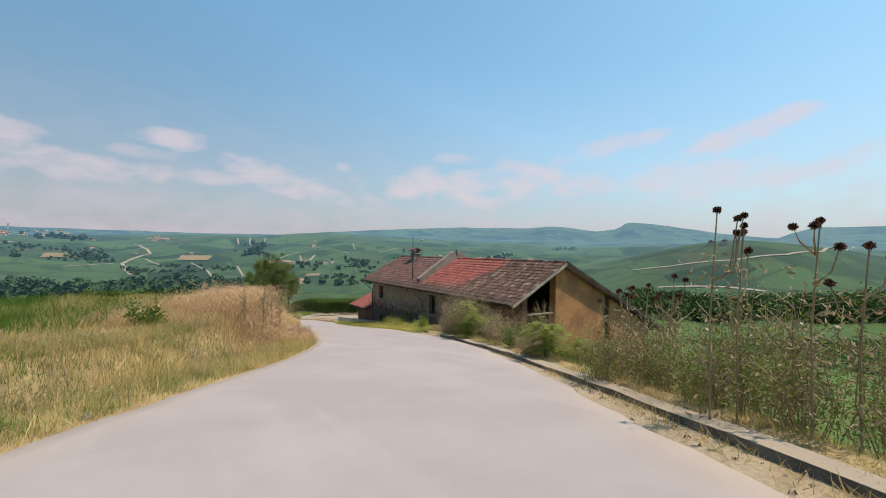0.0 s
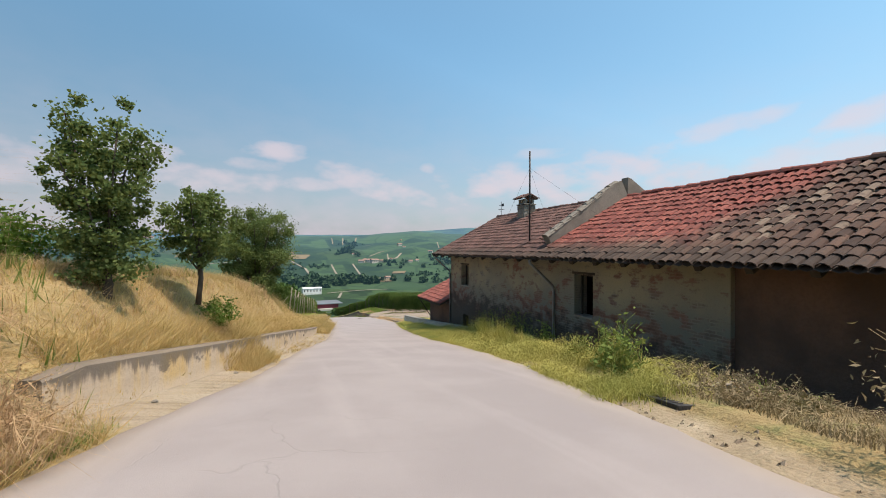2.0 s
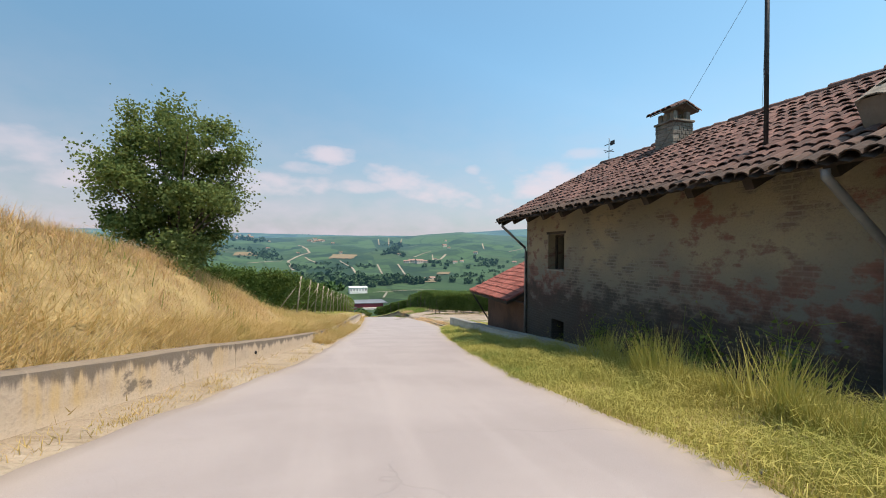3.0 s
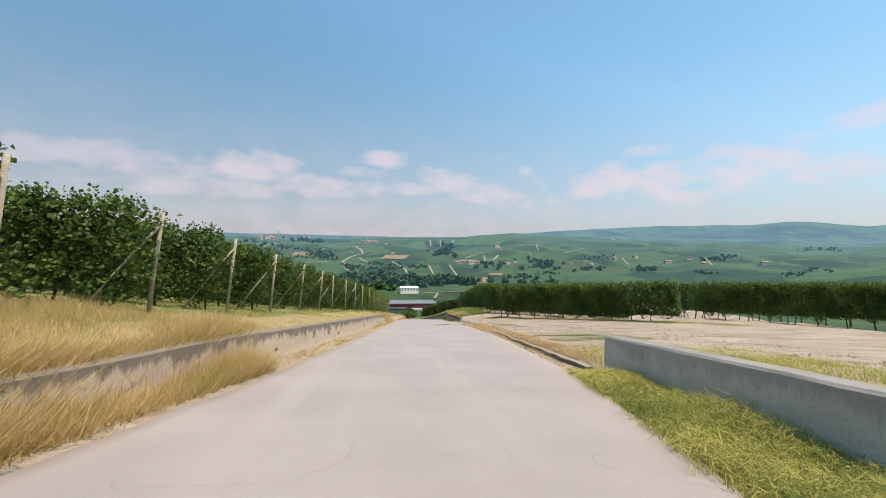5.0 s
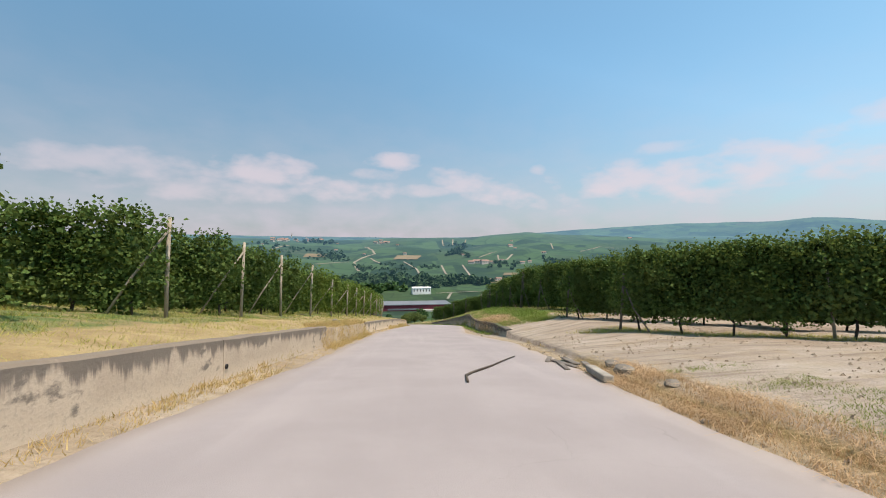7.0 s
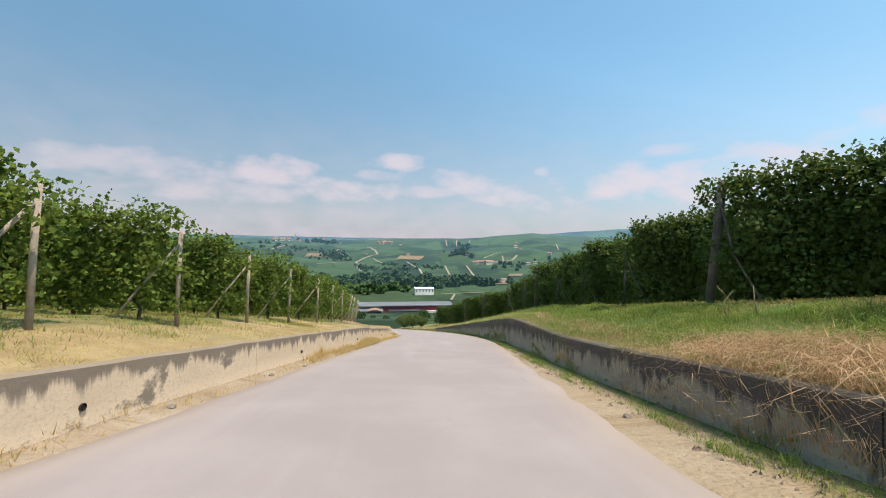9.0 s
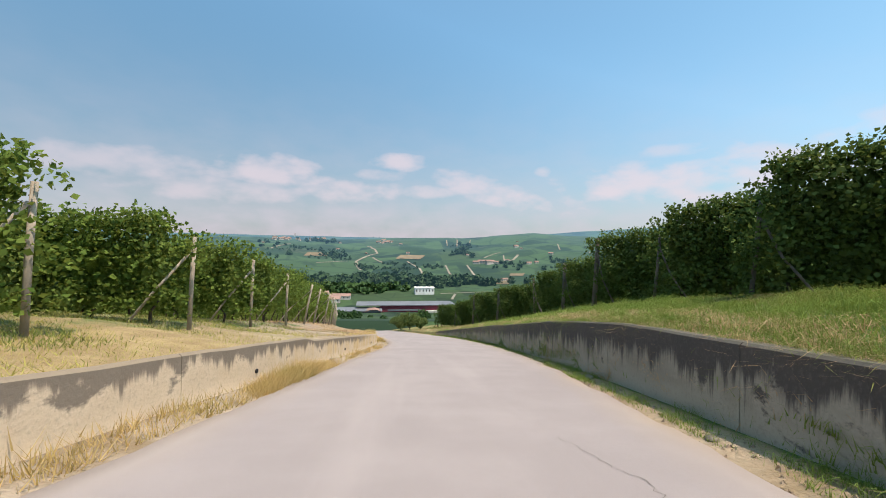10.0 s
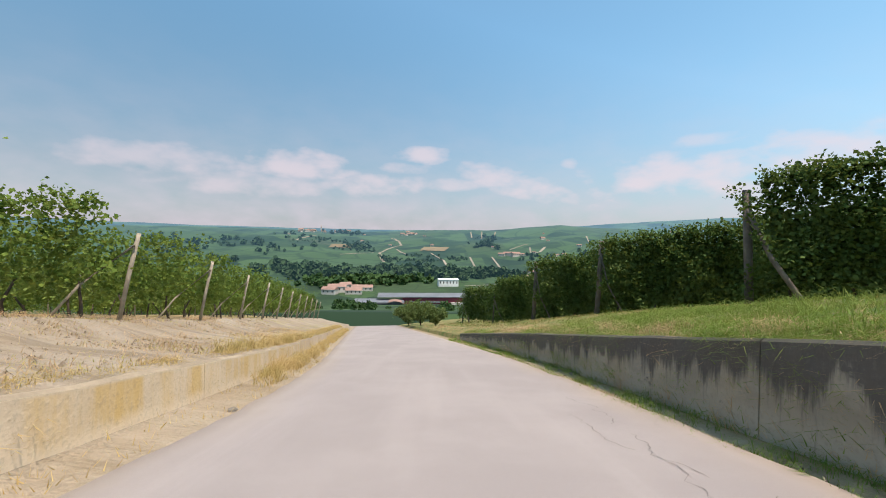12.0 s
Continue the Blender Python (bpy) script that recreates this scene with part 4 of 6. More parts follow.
back = [(HR, ROOF0, RIDGE_Z), (HR, ROOF1, RIDGE_Z), (23.5, ROOF1, roof_z(23.5)), (23.5, ROOF0, roof_z(23.5))]
bv = [(x, y, z + d) for d in (-.16, .1) for x, y, z in back]
under(mesh("back_roof", bv, [(3, 2, 1, 0), (4, 5, 6, 7), (0, 1, 5, 4), (1, 2, 6, 5), (2, 3, 7, 6), (3, 0, 4, 7)], M_TILE, label="dark edge of the rear roof slope"), house)

PITCH, COURSE, TLEN = .178, .29, .37
NCOL, NROW = int((ROOF1 - ROOF0) / PITCH), int(SL / COURSE)


def tile_data(r0=.095, r1=.074, length=TLEN, thick=.016):
    """A half-round cover tile: x up the slope, y across, z off the roof."""
    v, f = [], []
    k = 6
    for x, r in ((0, r0), (0, r0 - thick), (length, r1)):
        v += [(x, r * math.cos(math.pi * i / (k - 1)), r * math.sin(math.pi * i / (k - 1)) * .8) for i in range(k)]
    f += [(i, i + 1, 2 * k + i + 1, 2 * k + i) for i in range(k - 1)]
    f += [(i + 1, i, k + i, k + i + 1) for i in range(k - 1)]
    return v, f


def tile_pose(c, r, rng):
    y = ROOF0 + (c + .5) * PITCH + rng.normal(0, .010)
    sag = -.05 * math.sin(math.pi * min(max((y - 16) / 9.4, 0), 1)) * math.sin(math.pi * r / NROW)
    m = Matrix.Translation(slope_place(r * COURSE - .05 + rng.normal(0, .016), y, .012 + .024 + sag + rng.normal(0, .005)))
    return m @ Matrix.Rotation(-TILT + .045 + rng.normal(0, .02), 4, "Y") @ Matrix.Rotation(rng.normal(0, .035), 4, "Z")


def build_tiles():
    rng = np.random.default_rng(5)
    v, f = tile_data()
    arr = np.array(v)
    single = bpy.data.meshes.new("roof_tile")
    single.from_pydata(v, [], f)
    single.materials.append(M_TILE)
    rest_v, rest_f, shade = [], [], []
    near = range(int((19.6 - ROOF0) / PITCH), int((19.6 - ROOF0) / PITCH) + 300 // NROW)
    for c in range(NCOL):
        for r in range(NROW):
            m = tile_pose(c, r, rng)
            if c in near:
                ob = new("roof_tile", single)
                under(ob, house)
                ob.matrix_basis = m
            else:
                mm = np.array(m)
                o = len(rest_v)
                rest_v += list(arr @ mm[:3, :3].T + mm[:3, 3])
                rest_f += [tuple(i + o for i in q) for q in f]
                shade += [rng.random()] * len(v)
    # channel tiles between the covers, as one rippled sheet
    ys = np.arange(ROOF0, ROOF1, PITCH / 4)
    for r in range(NROW + 1):
        o = len(rest_v)
        tone = .2
        for u in (r * COURSE - .08, min(r * COURSE + COURSE - .06, SL)):
            for k, y in enumerate(ys):
                rest_v.append(slope_place(u, y, .018 * math.cos((y - ROOF0) / PITCH * 2 * math.pi) + (.012 if u == r * COURSE - .08 else -.008)))
                shade.append(tone)
        n = len(ys)
        rest_f += [(o + k, o + n + k, o + n + k + 1, o + k + 1) for k in range(n - 1)]
    # ridge tiles
    for k in range(int((ROOF1 - ROOF0) / .38)):
        m = np.array(Matrix.Translation((HR, ROOF0 + k * .38 + .38, RIDGE_Z + .03 + rng.normal(0, .01))) @ Matrix.Rotation(-math.pi / 2, 4, "Z") @ Matrix.Rotation(rng.normal(0, .03), 4, "Y"))
        o = len(rest_v)
        rest_v += list((arr * (1.0, 1.35, 1.5)) @ m[:3, :3].T + m[:3, 3])
        rest_f += [tuple(i + o for i in q) for q in f]
        shade += [rng.random()] * len(v)
    ob = under(mesh("roof_tiles", rest_v, rest_f, M_TILE), house)
    point_values(ob, "shade", shade)
    tagged(ob, kind="stuff")


# fire wall across the roof, with its own coping of tiles
def fire_wall():
    pts = [slope_place(u, PAR_Y, w) for u, w in ((.75, .0), (SL - .02, .0), (SL - .02, .62), (SL - .35, .66), (.75, .38))]
    n = len(pts)
    v = [(x, PAR_Y - .14, z) for x, _, z in pts] + [(x, PAR_Y + .14, z) for x, _, z in pts]
    f = [tuple(range(n)), tuple(range(2 * n - 1, n - 1, -1))] + [(i, i + n, (i + 1) % n + n, (i + 1) % n) for i in range(n)]
    ob = under(mesh("fire_wall", v, f, M_RENDER, label="grey rendered wall rising above the roof"), house)
    rear = [(HR - .05, RIDGE_Z + .0), (HR + 1.6, RIDGE_Z - .75), (HR + 1.6, RIDGE_Z - .3), (HR + .1, RIDGE_Z + .62), (HR - .05, RIDGE_Z + .66)]
    v = [(x, PAR_Y - .138, z) for x, z in rear] + [(x, PAR_Y + .138, z) for x, z in rear]
    under(mesh("fire_wall", v, f, M_RENDER), house)
    rng = np.random.default_rng(8)
    tv, tf = tile_data(.105, .09)
    for k in range(9):
        u = .72 + k * .36
        m = Matrix.Translation(slope_place(u, PAR_Y + rng.normal(0, .01), .335 + k * .034)) @ Matrix.Rotation(-TILT - .05, 4, "Y") @ Matrix.Scale(1.5, 4, (0, 1, 0))
        ob = under(mesh("coping_tile", tv, tf, M_STONE), house)
        ob.matrix_basis = m


fire_wall()


def chimney():
    c = under(new("chimney"), house)
    c.matrix_parent_inverse = Matrix.Translation(-house.location)
    tagged(c, "pale brick chimney with a little tiled cap")
    x0, x1, y0, y1 = 13.92, 14.46, 30.72, 31.26

    def put(ob):
        ob.parent = c
        return ob

    for r in range(9):
        z = -.15 + r * .098
        for k in range(4):
            a = .145 * k + (.07 if r % 2 else 0)
            put(box("brick", x0 - .004 * (r % 3), x0 + .12, y0 + a * .98, y0 + min(a + .138, .58), z, z + .088, M_STONE, bevel=.006))
            put(box("brick", x0 + .12 + a * .8, x0 + .12 + min(a * .8 + .108, .46), y0 - .004 * (r % 2), y0 + .12, z, z + .088, M_STONE, bevel=.006))
    put(box("flue", x0 + .01, x1, y0 + .01, y1, -.4, .73, M_GREY))
    put(box("chimney_shelf", x0 - .05, x1 + .05, y0 - .05, y1 + .05, .735, .785, M_STONE, bevel=.01))
    for x in (x0 + .02, x1 - .14):
        for y in (y0 + .02, y0 + .23, y1 - .14):
            put(box("chimney_pillar", x, x + .12, y, y + .12, .79, 1.0, M_STONE, bevel=.01))
    mid = (x0 + x1) / 2
    for side in (-1, 1):
        v = [(mid, y0 - .08, 1.17), (mid, y1 + .08, 1.17), (mid + side * .40, y1 + .08, .985), (mid + side * .40, y0 - .08, .985)]
        v += [(x, y, z + .03) for x, y, z in v]
        put(mesh("chimney_cap", v, [(3, 2, 1, 0), (4, 5, 6, 7), (0, 1, 5, 4), (1, 2, 6, 5), (2, 3, 7, 6), (3, 0, 4, 7)], M_STONE))
    tv, tf = tile_data(.085, .07, .26)
    for side in (-1, 1):
        for k in range(5):
            for r in range(2):
                ob = put(mesh("cap_tile", tv, tf, M_TILE))
                ob.matrix_basis = Matrix.Translation((mid + side * (.44 - r * .21), y0 - .03 + k * .16, 1.0 + r * .10)) @ Matrix.Rotation(0 if side < 0 else math.pi, 4, "Z") @ Matrix.Rotation(-.44, 4, "Y")
    rv, rf = tile_data(.08, .07, .42)
    for k in range(2):
        ob = put(mesh("cap_tile", rv, rf, M_TILE))
        ob.matrix_basis = Matrix.Translation((mid, y0 - .06 + k * .36, 1.19)) @ Matrix.Rotation(math.pi / 2, 4, "Z")


chimney()


def house_fittings():
    mast = under(tube("mast", [(11.745, 26.875, -1.15), (11.745, 26.875, 2.02)], .028, M_IRON, sides=8, label="tall thin iron mast"), house)
    for dx, dy in ((1.6, 1.3), (1.5, -1.6), (-.5, 1.8)):
        under(tube("stay_wire", [(11.745, 26.875, 1.45), (11.745 + dx, 26.875 + dy, roof_z(11.745 + dx) + .08)], .0025, M_IRON, sides=4), house)
    v = under(tube("weather_vane", [(HR, 34.05, RIDGE_Z), (HR, 34.05, 1.25)], .012, M_IRON, sides=6), house)
    v2, f2 = joined([box_data(HR - .004, HR + .004, 33.86, 34.24, .83, .85), box_data(HR - .19, HR + .19, 34.046, 34.054, .83, .85), box_data(HR - .006, HR + .006, 33.78, 33.98, 1.0, 1.14), box_data(HR - .004, HR + .004, 33.98, 34.28, 1.06, 1.08)])
    under(mesh("vane_arms", v2, f2, M_IRON), house)
    under(tube("downpipe", [(10.99, 34.2, -1.60), (11.0, 34.22, -1.68), (11.78, 34.25, -2.32), (11.82, 34.26, -2.45), (11.82, 34.26, -6.2)], .04, M_PIPE, label="grey metal rainwater pipe"), house)
    under(tube("downpipe", [(10.99, 25.7, -1.58), (11.0, 25.7, -1.66), (11.74, 25.62, -2.35), (11.79, 25.62, -2.48), (11.79, 25.62, -5.6)], .045, M_PIPE, label="grey metal rainwater pipe"), house)


house_fittings()


def build_shed():
    shed = tagged(new("shed"), "small brown lean-to shed with a red tile roof beside the farmhouse", "shed")
    shed.location = (12, 37, -6)

    def put(ob):
        ob.parent = shed
        ob.matrix_parent_inverse = Matrix.Translation(-shed.location)
        return ob

    put(box("shed_wall", 12.2, 12.4, 35.15, 38.5, -7.4, -4.2, M_BROWN))
    put(box("shed_wall", 12.4, 15.6, 38.2, 38.5, -7.4, -4.1, M_BROWN))
    put(box("shed_wall", 12.4, 15.6, 35.0, 35.25, -7.4, -4.1, M_BROWN))
    sl = .477
    v = [(x, y, -4.1 + (x - 11.5) * sl + d) for d in (-.08, 0) for y in (34.95, 38.75) for x in (11.5, 15.7)]
    put(mesh("roof_board", v, [(0, 2, 3, 1), (4, 5, 7, 6), (0, 1, 5, 4), (2, 6, 7, 3), (0, 4, 6, 2), (1, 3, 7, 5)], M_DARKWOOD))
    a = math.atan(sl)
    rng = np.random.default_rng(3)
    tv, tf = tile_data()
    single = bpy.data.meshes.new("roof_tile")
    single.from_pydata(tv, [], tf)
    single.materials.append(M_TILE)
    for c in range(21):
        for r in range(14):
            u = r * .3 - .04 + rng.normal(0, .015)
            ob = new("roof_tile", single)
            put(ob)
            ob.matrix_basis = Matrix.Translation((11.5 + u * math.cos(a) - .03 * math.sin(a), 35.03 + c * .18 + rng.normal(0, .008), -4.1 + u * math.sin(a) + .035)) @ Matrix.Rotation(-a + .05 + rng.normal(0, .02), 4, "Y")
    put(tube("brace", [(12.22, 38.4, -5.3), (11.55, 38.6, -4.2)], .03, M_DARKWOOD))


# ---------------------------------------------------------------- vines
def vine_proto(length, seed, low, high, dense=1.0, size=.068, trunks=True, post_h=1.9, wide=.27, post_r=.038, post_mat=None, uphill=1, rise=0.0, heart=620, leafmat=None, brace=(1.0, .023)):
    """One trained vine row along +x, with its end post, strut, stems and inner stakes."""
    rng = np.random.default_rng(seed)
    row = tagged(new("vine"), "green trellised vine row with a weathered end post and strut", "vine", "vineyard rows beside the lane")
    n, lumps = int(length * 1150 * dense), int(length * 34)
    lx, lu, ls = rng.uniform(-.12, length, lumps), rng.beta(1.1, .9, lumps), rng.choice([-1, 1], lumps)
    pick, loose = rng.integers(0, lumps, n), rng.random(n) < .25
    x = np.clip(np.where(loose, rng.uniform(.15, length, n), lx[pick] + rng.normal(0, .10, n)), -.25, length)
    u = np.clip(np.where(loose, rng.beta(1.15, .95, n), lu[pick] + rng.normal(0, .065, n)), 0, 1.04)
    top = high + .14 * np.sin(x * 1.9 + seed) + .08 * np.sin(x * 5.1 + 2 * seed)
    bot = low + .10 * np.sin(x * 2.7 + seed) + .07 * np.sin(x * 6.3)
    z = bot + (top - bot) * u
    side = np.where(loose, rng.choice([-1, 1], n), ls[pick])
    swell = .75 + .5 * np.random.default_rng(seed + 50).random(lumps)
    bulge = wide * np.where(loose, .9, swell[pick]) * (1 + .25 * np.sin(x * 3.3 + z * 2 + seed))
    y = side * bulge * rng.beta(3.0, 1.2, n)
    c = np.stack([x, y, z], 1)
    m = int(length * 48 * dense)            # shoots above the top wire
    xs = rng.uniform(.4, length, m)
    k = 7
    sx = np.repeat(xs, k) + rng.normal(0, .05, m * k)
    sz = np.repeat(high + .05 * rng.normal(size=m), k) + np.tile(np.linspace(-.05, .27, k), m) * np.repeat(rng.uniform(.2, 1.15, m), k)
    sy = np.repeat(rng.normal(0, .14, m), k) + rng.normal(0, .05, m * k)
    c = np.concatenate([c, np.stack([sx, sy, sz], 1)])
    quads = leaves(c, size, rng, .2)
    q = int(length * heart * 1.45)
    core = np.stack([rng.uniform(.45, length, q), rng.normal(0, .09, q), rng.uniform(low + .12, high + .02, q)], 1)
    quads = np.concatenate([quads, leaves(core, size * 1.4, rng, .5)])
    soup("foliage", quads.reshape(-1, 3), 4, leafmat or M_LEAF, row)
    tube("end_post", [(-.3 * rise, 0, -.3), (post_h * .5 * rise - .01, .005, post_h * .5), (post_h * rise - .03, 0, post_h)], [post_r, post_r * .95, post_r * .9], post_mat or M_POST, row, 7)
    tube("strut", [(post_h * .86 * rise - .03, .06 * uphill, post_h * .86), (.5, .2 * uphill * brace[0], post_h * .40), (.98, .32 * uphill * brace[0], -.1)], brace[1], post_mat or M_POST, row, 6)
    if trunks:
        for k in range(int(length / 1.05)):
            u = .6 + 1.05 * k + rng.normal(0, .05)
            tube("vine_stem", [(u, 0, -.15), (u + rng.normal(0, .05), rng.normal(0, .03), .3), (u + rng.normal(0, .09), rng.normal(0, .03), low + .2)], [.035, .026, .02], M_BARK, row, 5)
        for u in np.arange(4.5, length, 4.5):
            tube("stake", [(u, 0, -.2), (u, 0, high - .1)], .032, M_POST, row, 5)
    return row


def stand_row(proto, used, s, lat, back, side, length, lean=0.0):
    """Stands a row at the lane's side; back: degrees by which it runs back uphill."""
    p = ground_at(s, lat)
    g = heading(s)
    out = g - math.pi / 2 * side
    ang = out - side * radians(back)
    d = np.array([math.cos(ang), math.sin(ang)])
    e = p[:2] + d * length * .6
    fx, fy = math.cos(g), math.sin(g)
    along, across = (e - p[:2]) @ np.array([fx, fy]), (e - p[:2]) @ np.array([fy, -fx])
    q = ground_at(s + along, lat + across)
    tilt = math.atan2(q[2] - p[2], length * .6) * (.9 if s < 60 or 0 < side and s < 74 else .6 if side > 0 else .15)
    m = Matrix.Translation(p) @ Matrix.Rotation(ang, 4, "Z") @ Matrix.Rotation(-tilt, 4, "Y") @ Matrix.Rotation(lean, 4, "X")
    if proto not in used:
        proto.matrix_basis = m
        used.add(proto)
        return proto
    return copy_thing(proto, m)


ROW_L = [43.0, 45.8, 48.7, 51.6, 54.7, 57.7, 60.4, 63.4, 66.1, 68.3, 70.7, 73.5, 76.5, 79.0, 81.5, 84.1, 86.9, 89.5, 92.5, 95.4, 97.7, 100.6, 103.4, 107.0, 110.4, 113.4, 116.2, 119, 121.8, 124.6, 127.4, 130.2, 133.0]
LAT_L = curve((40, -5.3), (60, -5.3), (66, -4.95), (71, -4.5), (76, -4.35), (88, -4.3), (97, -5.0), (107, -5.0), (140, -5.0))
ROW_R = [67.2, 71.8, 76.0, 79.7, 83.3, 86.7, 89.8, 93.5, 98.1, 103.1, 107.4, 110.8, 115.5, 121.5]
LAT_R = curve((60, 5.4), (72, 5.4), (84, 5.3), (94, 5.4), (102, 7.0), (104, 7.1), (107.4, 6.4), (111, 5.7), (140, 5.0))


def build_vines():
    used = set()
    rng = np.random.default_rng(11)
    left = [vine_proto(13, k, .16, 1.88, 1.15, wide=.31) for k in (1, 2, 3)]
    low = [vine_proto(13, k, .28, 1.8, 1.15, wide=.31, post_h=1.6, leafmat=M_LEAF_LIT) for k in (12, 13)]
    thin = [vine_proto(12, k, .5, 1.95, .55, post_h=1.5, wide=.36, heart=170, rise=-.16, leafmat=M_LEAF_LIT) for k in (6, 7)]
    right = [vine_proto(11.5, k, .14, 2.1, 1.5, wide=.34, post_h=1.65, post_mat=M_OLDPOST_SHADED, uphill=-1, rise=.17, heart=1150) for k in (4, 5)]
    yard = [vine_proto(11.5, k, .34, 2.1, 1.4, wide=.34, post_h=1.65, post_mat=M_OLDPOST_SHADED, uphill=-1, rise=.17, heart=1000) for k in (14, 15)]
    dark = vine_proto(11.5, 9, .2, 2.25, 1.5, post_h=2.35, wide=.34, post_r=.085, post_mat=M_OLDPOST_SHADED, uphill=-1, rise=.17, heart=1150)
    tall = vine_proto(11.5, 10, .2, 2.5, 1.5, post_h=2.4, wide=.34, post_r=.085, post_mat=M_OLDPOST_SHADED, uphill=-1, rise=.1, heart=1150, brace=(2.0, .05))
    for i, s in enumerate(ROW_L):
        proto = left[i % 3] if s < 72 else low[i % 2] if s < 94 else thin[i % 2]
        stand_row(proto, used, s, LAT_L(s), 4, -1, 13, rng.normal(0, .03))
    for i, s in enumerate(ROW_R):
        stand_row(tall if 100 < s < 106 else dark if 79 < s < 82 or 93 < s < 112 else yard[i % 2] if s < 70 else right[i % 2], used, s, LAT_R(s), 46 if s < 70 else 51, 1, 11.5, rng.normal(0, .03))
    stand_row(yard[0], used, 63.0, 17.0, 44, 1, 11.5)
    stand_row(yard[1], used, 66.5, 18.0, 44, 1, 11.5)


build_vines()
build_shed()


# ---------------------------------------------------------------- trees and shrubs
def tree(name, place, h, w, trunk, n, size, seed, label, skirt=.45, leafmat=None):
    rng = np.random.default_rng(seed)
    t = tagged(new(name), label, "tree")
    t.location = place
    limbs = []
    pieces = [tube_data([(0, 0, -.3), (.04, .02, trunk * .5), (.02, .05, trunk), (.0, .05, h * .55)], [.11 * h / 4, .09 * h / 4, .075 * h / 4, .03], 8)]
    for k in range(11):
        a, z0 = k * 2.4 + rng.normal(0, .3), trunk * rng.uniform(.6, 1.2)
        r, z1 = w * .5 * rng.uniform(.55, .9), h * rng.uniform(.42, .92)
        mid = (math.cos(a) * r * .45, math.sin(a) * r * .45, (z0 + z1) * .52)
        tip = (math.cos(a) * r, math.sin(a) * r, z1)
        limbs.append((mid, tip))
        pieces.append(tube_data([(0, .03, z0), mid, tip], [.04 * h / 4, .022 * h / 4, .007], 5))
    v, f = joined(pieces)
    mesh("trunk", v, f, M_BARK, t, smooth=True)
    centres = []
    for k in range(110):
        d = rng.normal(size=3)
        d /= np.linalg.norm(d)
        rad = rng.uniform(.2, .95) ** .7
        zc = h * (trunk / h + 1) * .5
        c = np.array([d[0] * w * .5 * rad, d[1] * w * .5 * rad, zc + d[2] * (h - trunk * .75) * .5 * rad])
        taper = skirt + (1 - skirt) * smooth01((c[2] - trunk * .7) / (h * .35))
        c[:2] *= taper
        centres.append((c, rng.uniform(.16, .34) * w * .34))
    if skirt > .6:
        for k in range(26):
            a, r = rng.uniform(0, 6.28), w * rng.uniform(.05, .36)
            centres.append((np.array([math.cos(a) * r, math.sin(a) * r, rng.uniform(.1, .28 * h)]), .1 * w))
    for mid, tip in limbs:
        centres.append((np.array(tip), .13 * w))
    per = n // len(centres)
    pts = np.concatenate([c + rng.normal(size=(per, 3)) * r * np.array([.5, .5, .45]) for c, r in centres])
    soup("crown", leaves(pts, size, rng, .15).reshape(-1, 3), 4, leafmat or M_TREE, t)
    return t


tree("tree", (3.08, 31.6, -3.0), 3.35, 2.75, .25, 52000, .047, 21, "small dense dark green fruit tree on the grass bank", .75)
tree("tree", (2.0, 21.8, -1.8), 2.6, 1.3, .12, 16000, .042, 22, "young leafy green tree on the dry bank", .9)
tree("tree", (2.78, 23.4, -1.95), 1.75, 1.2, .35, 7500, .045, 23, "thin young tree with sparse leaves on the bank")


for s, lat, h, w, k in ((123, 3.9, 1.3, 1.6, 25), (127, 3.4, 2.0, 2.4, 26), (131, 2.9, 2.0, 2.6, 27)):
    tree("tree", tuple(ground_at(s, lat)), h, w, .25, 3500, .11, k, "low dark bushy tree beside the lane's bend")


def shrub(name, s, lat, h, w, n, size, seed, material, label, sticks=14, dz=0.0, stick_mat=None):
    rng = np.random.default_rng(seed)
    p = ground_at(s, lat)
    b = tagged(new(name), label, "shrub")
    b.location = (p[0], p[1], p[2] + dz)
    pieces = []
    pts = []
    for k in range(sticks):
        a, r = rng.uniform(0, 6.28), w * .5 * rng.uniform(.15, 1.0)
        top = np.array([math.cos(a) * r, math.sin(a) * r, h * rng.uniform(.55, 1.1)])
        foot = np.array([top[0] * .35, top[1] * .35, -.15])
        mid = (top + foot) * .5 + rng.normal(0, .05 + .04 * h, 3)
        pieces.append(tube_data([foot, mid, top], [.004 + .002 * h, .003 + .0015 * h, .002], 4, False))
        for j in range(5):
            u = rng.uniform(.3, .97)
            q = foot + (top - foot) * u
            e = q + np.array([*rng.normal(0, .13 * h, 2), rng.uniform(.02, .22) * h])
            pieces.append(tube_data([q, e], [.005, .002], 3, False))
            pts.append(e)
        pts.append(top)
    v, f = joined(pieces)
    mesh("stem", v, f, stick_mat or M_WEED, b)
    pts = np.array(pts)
    c = pts[rng.integers(0, len(pts), n)] * np.array([1, 1, 1]) + rng.normal(0, min(.085 * h, .075), (n, 3))
    c[:, 2] = np.abs(c[:, 2]) * rng.uniform(.4, 1.0, n)
    soup("leaves", leaves(c, size * (1.5 if material == M_WEED else 1.25), rng, 0, .35 if material == M_WEED else .55).reshape(-1, 3), 4, material, b)
    return b


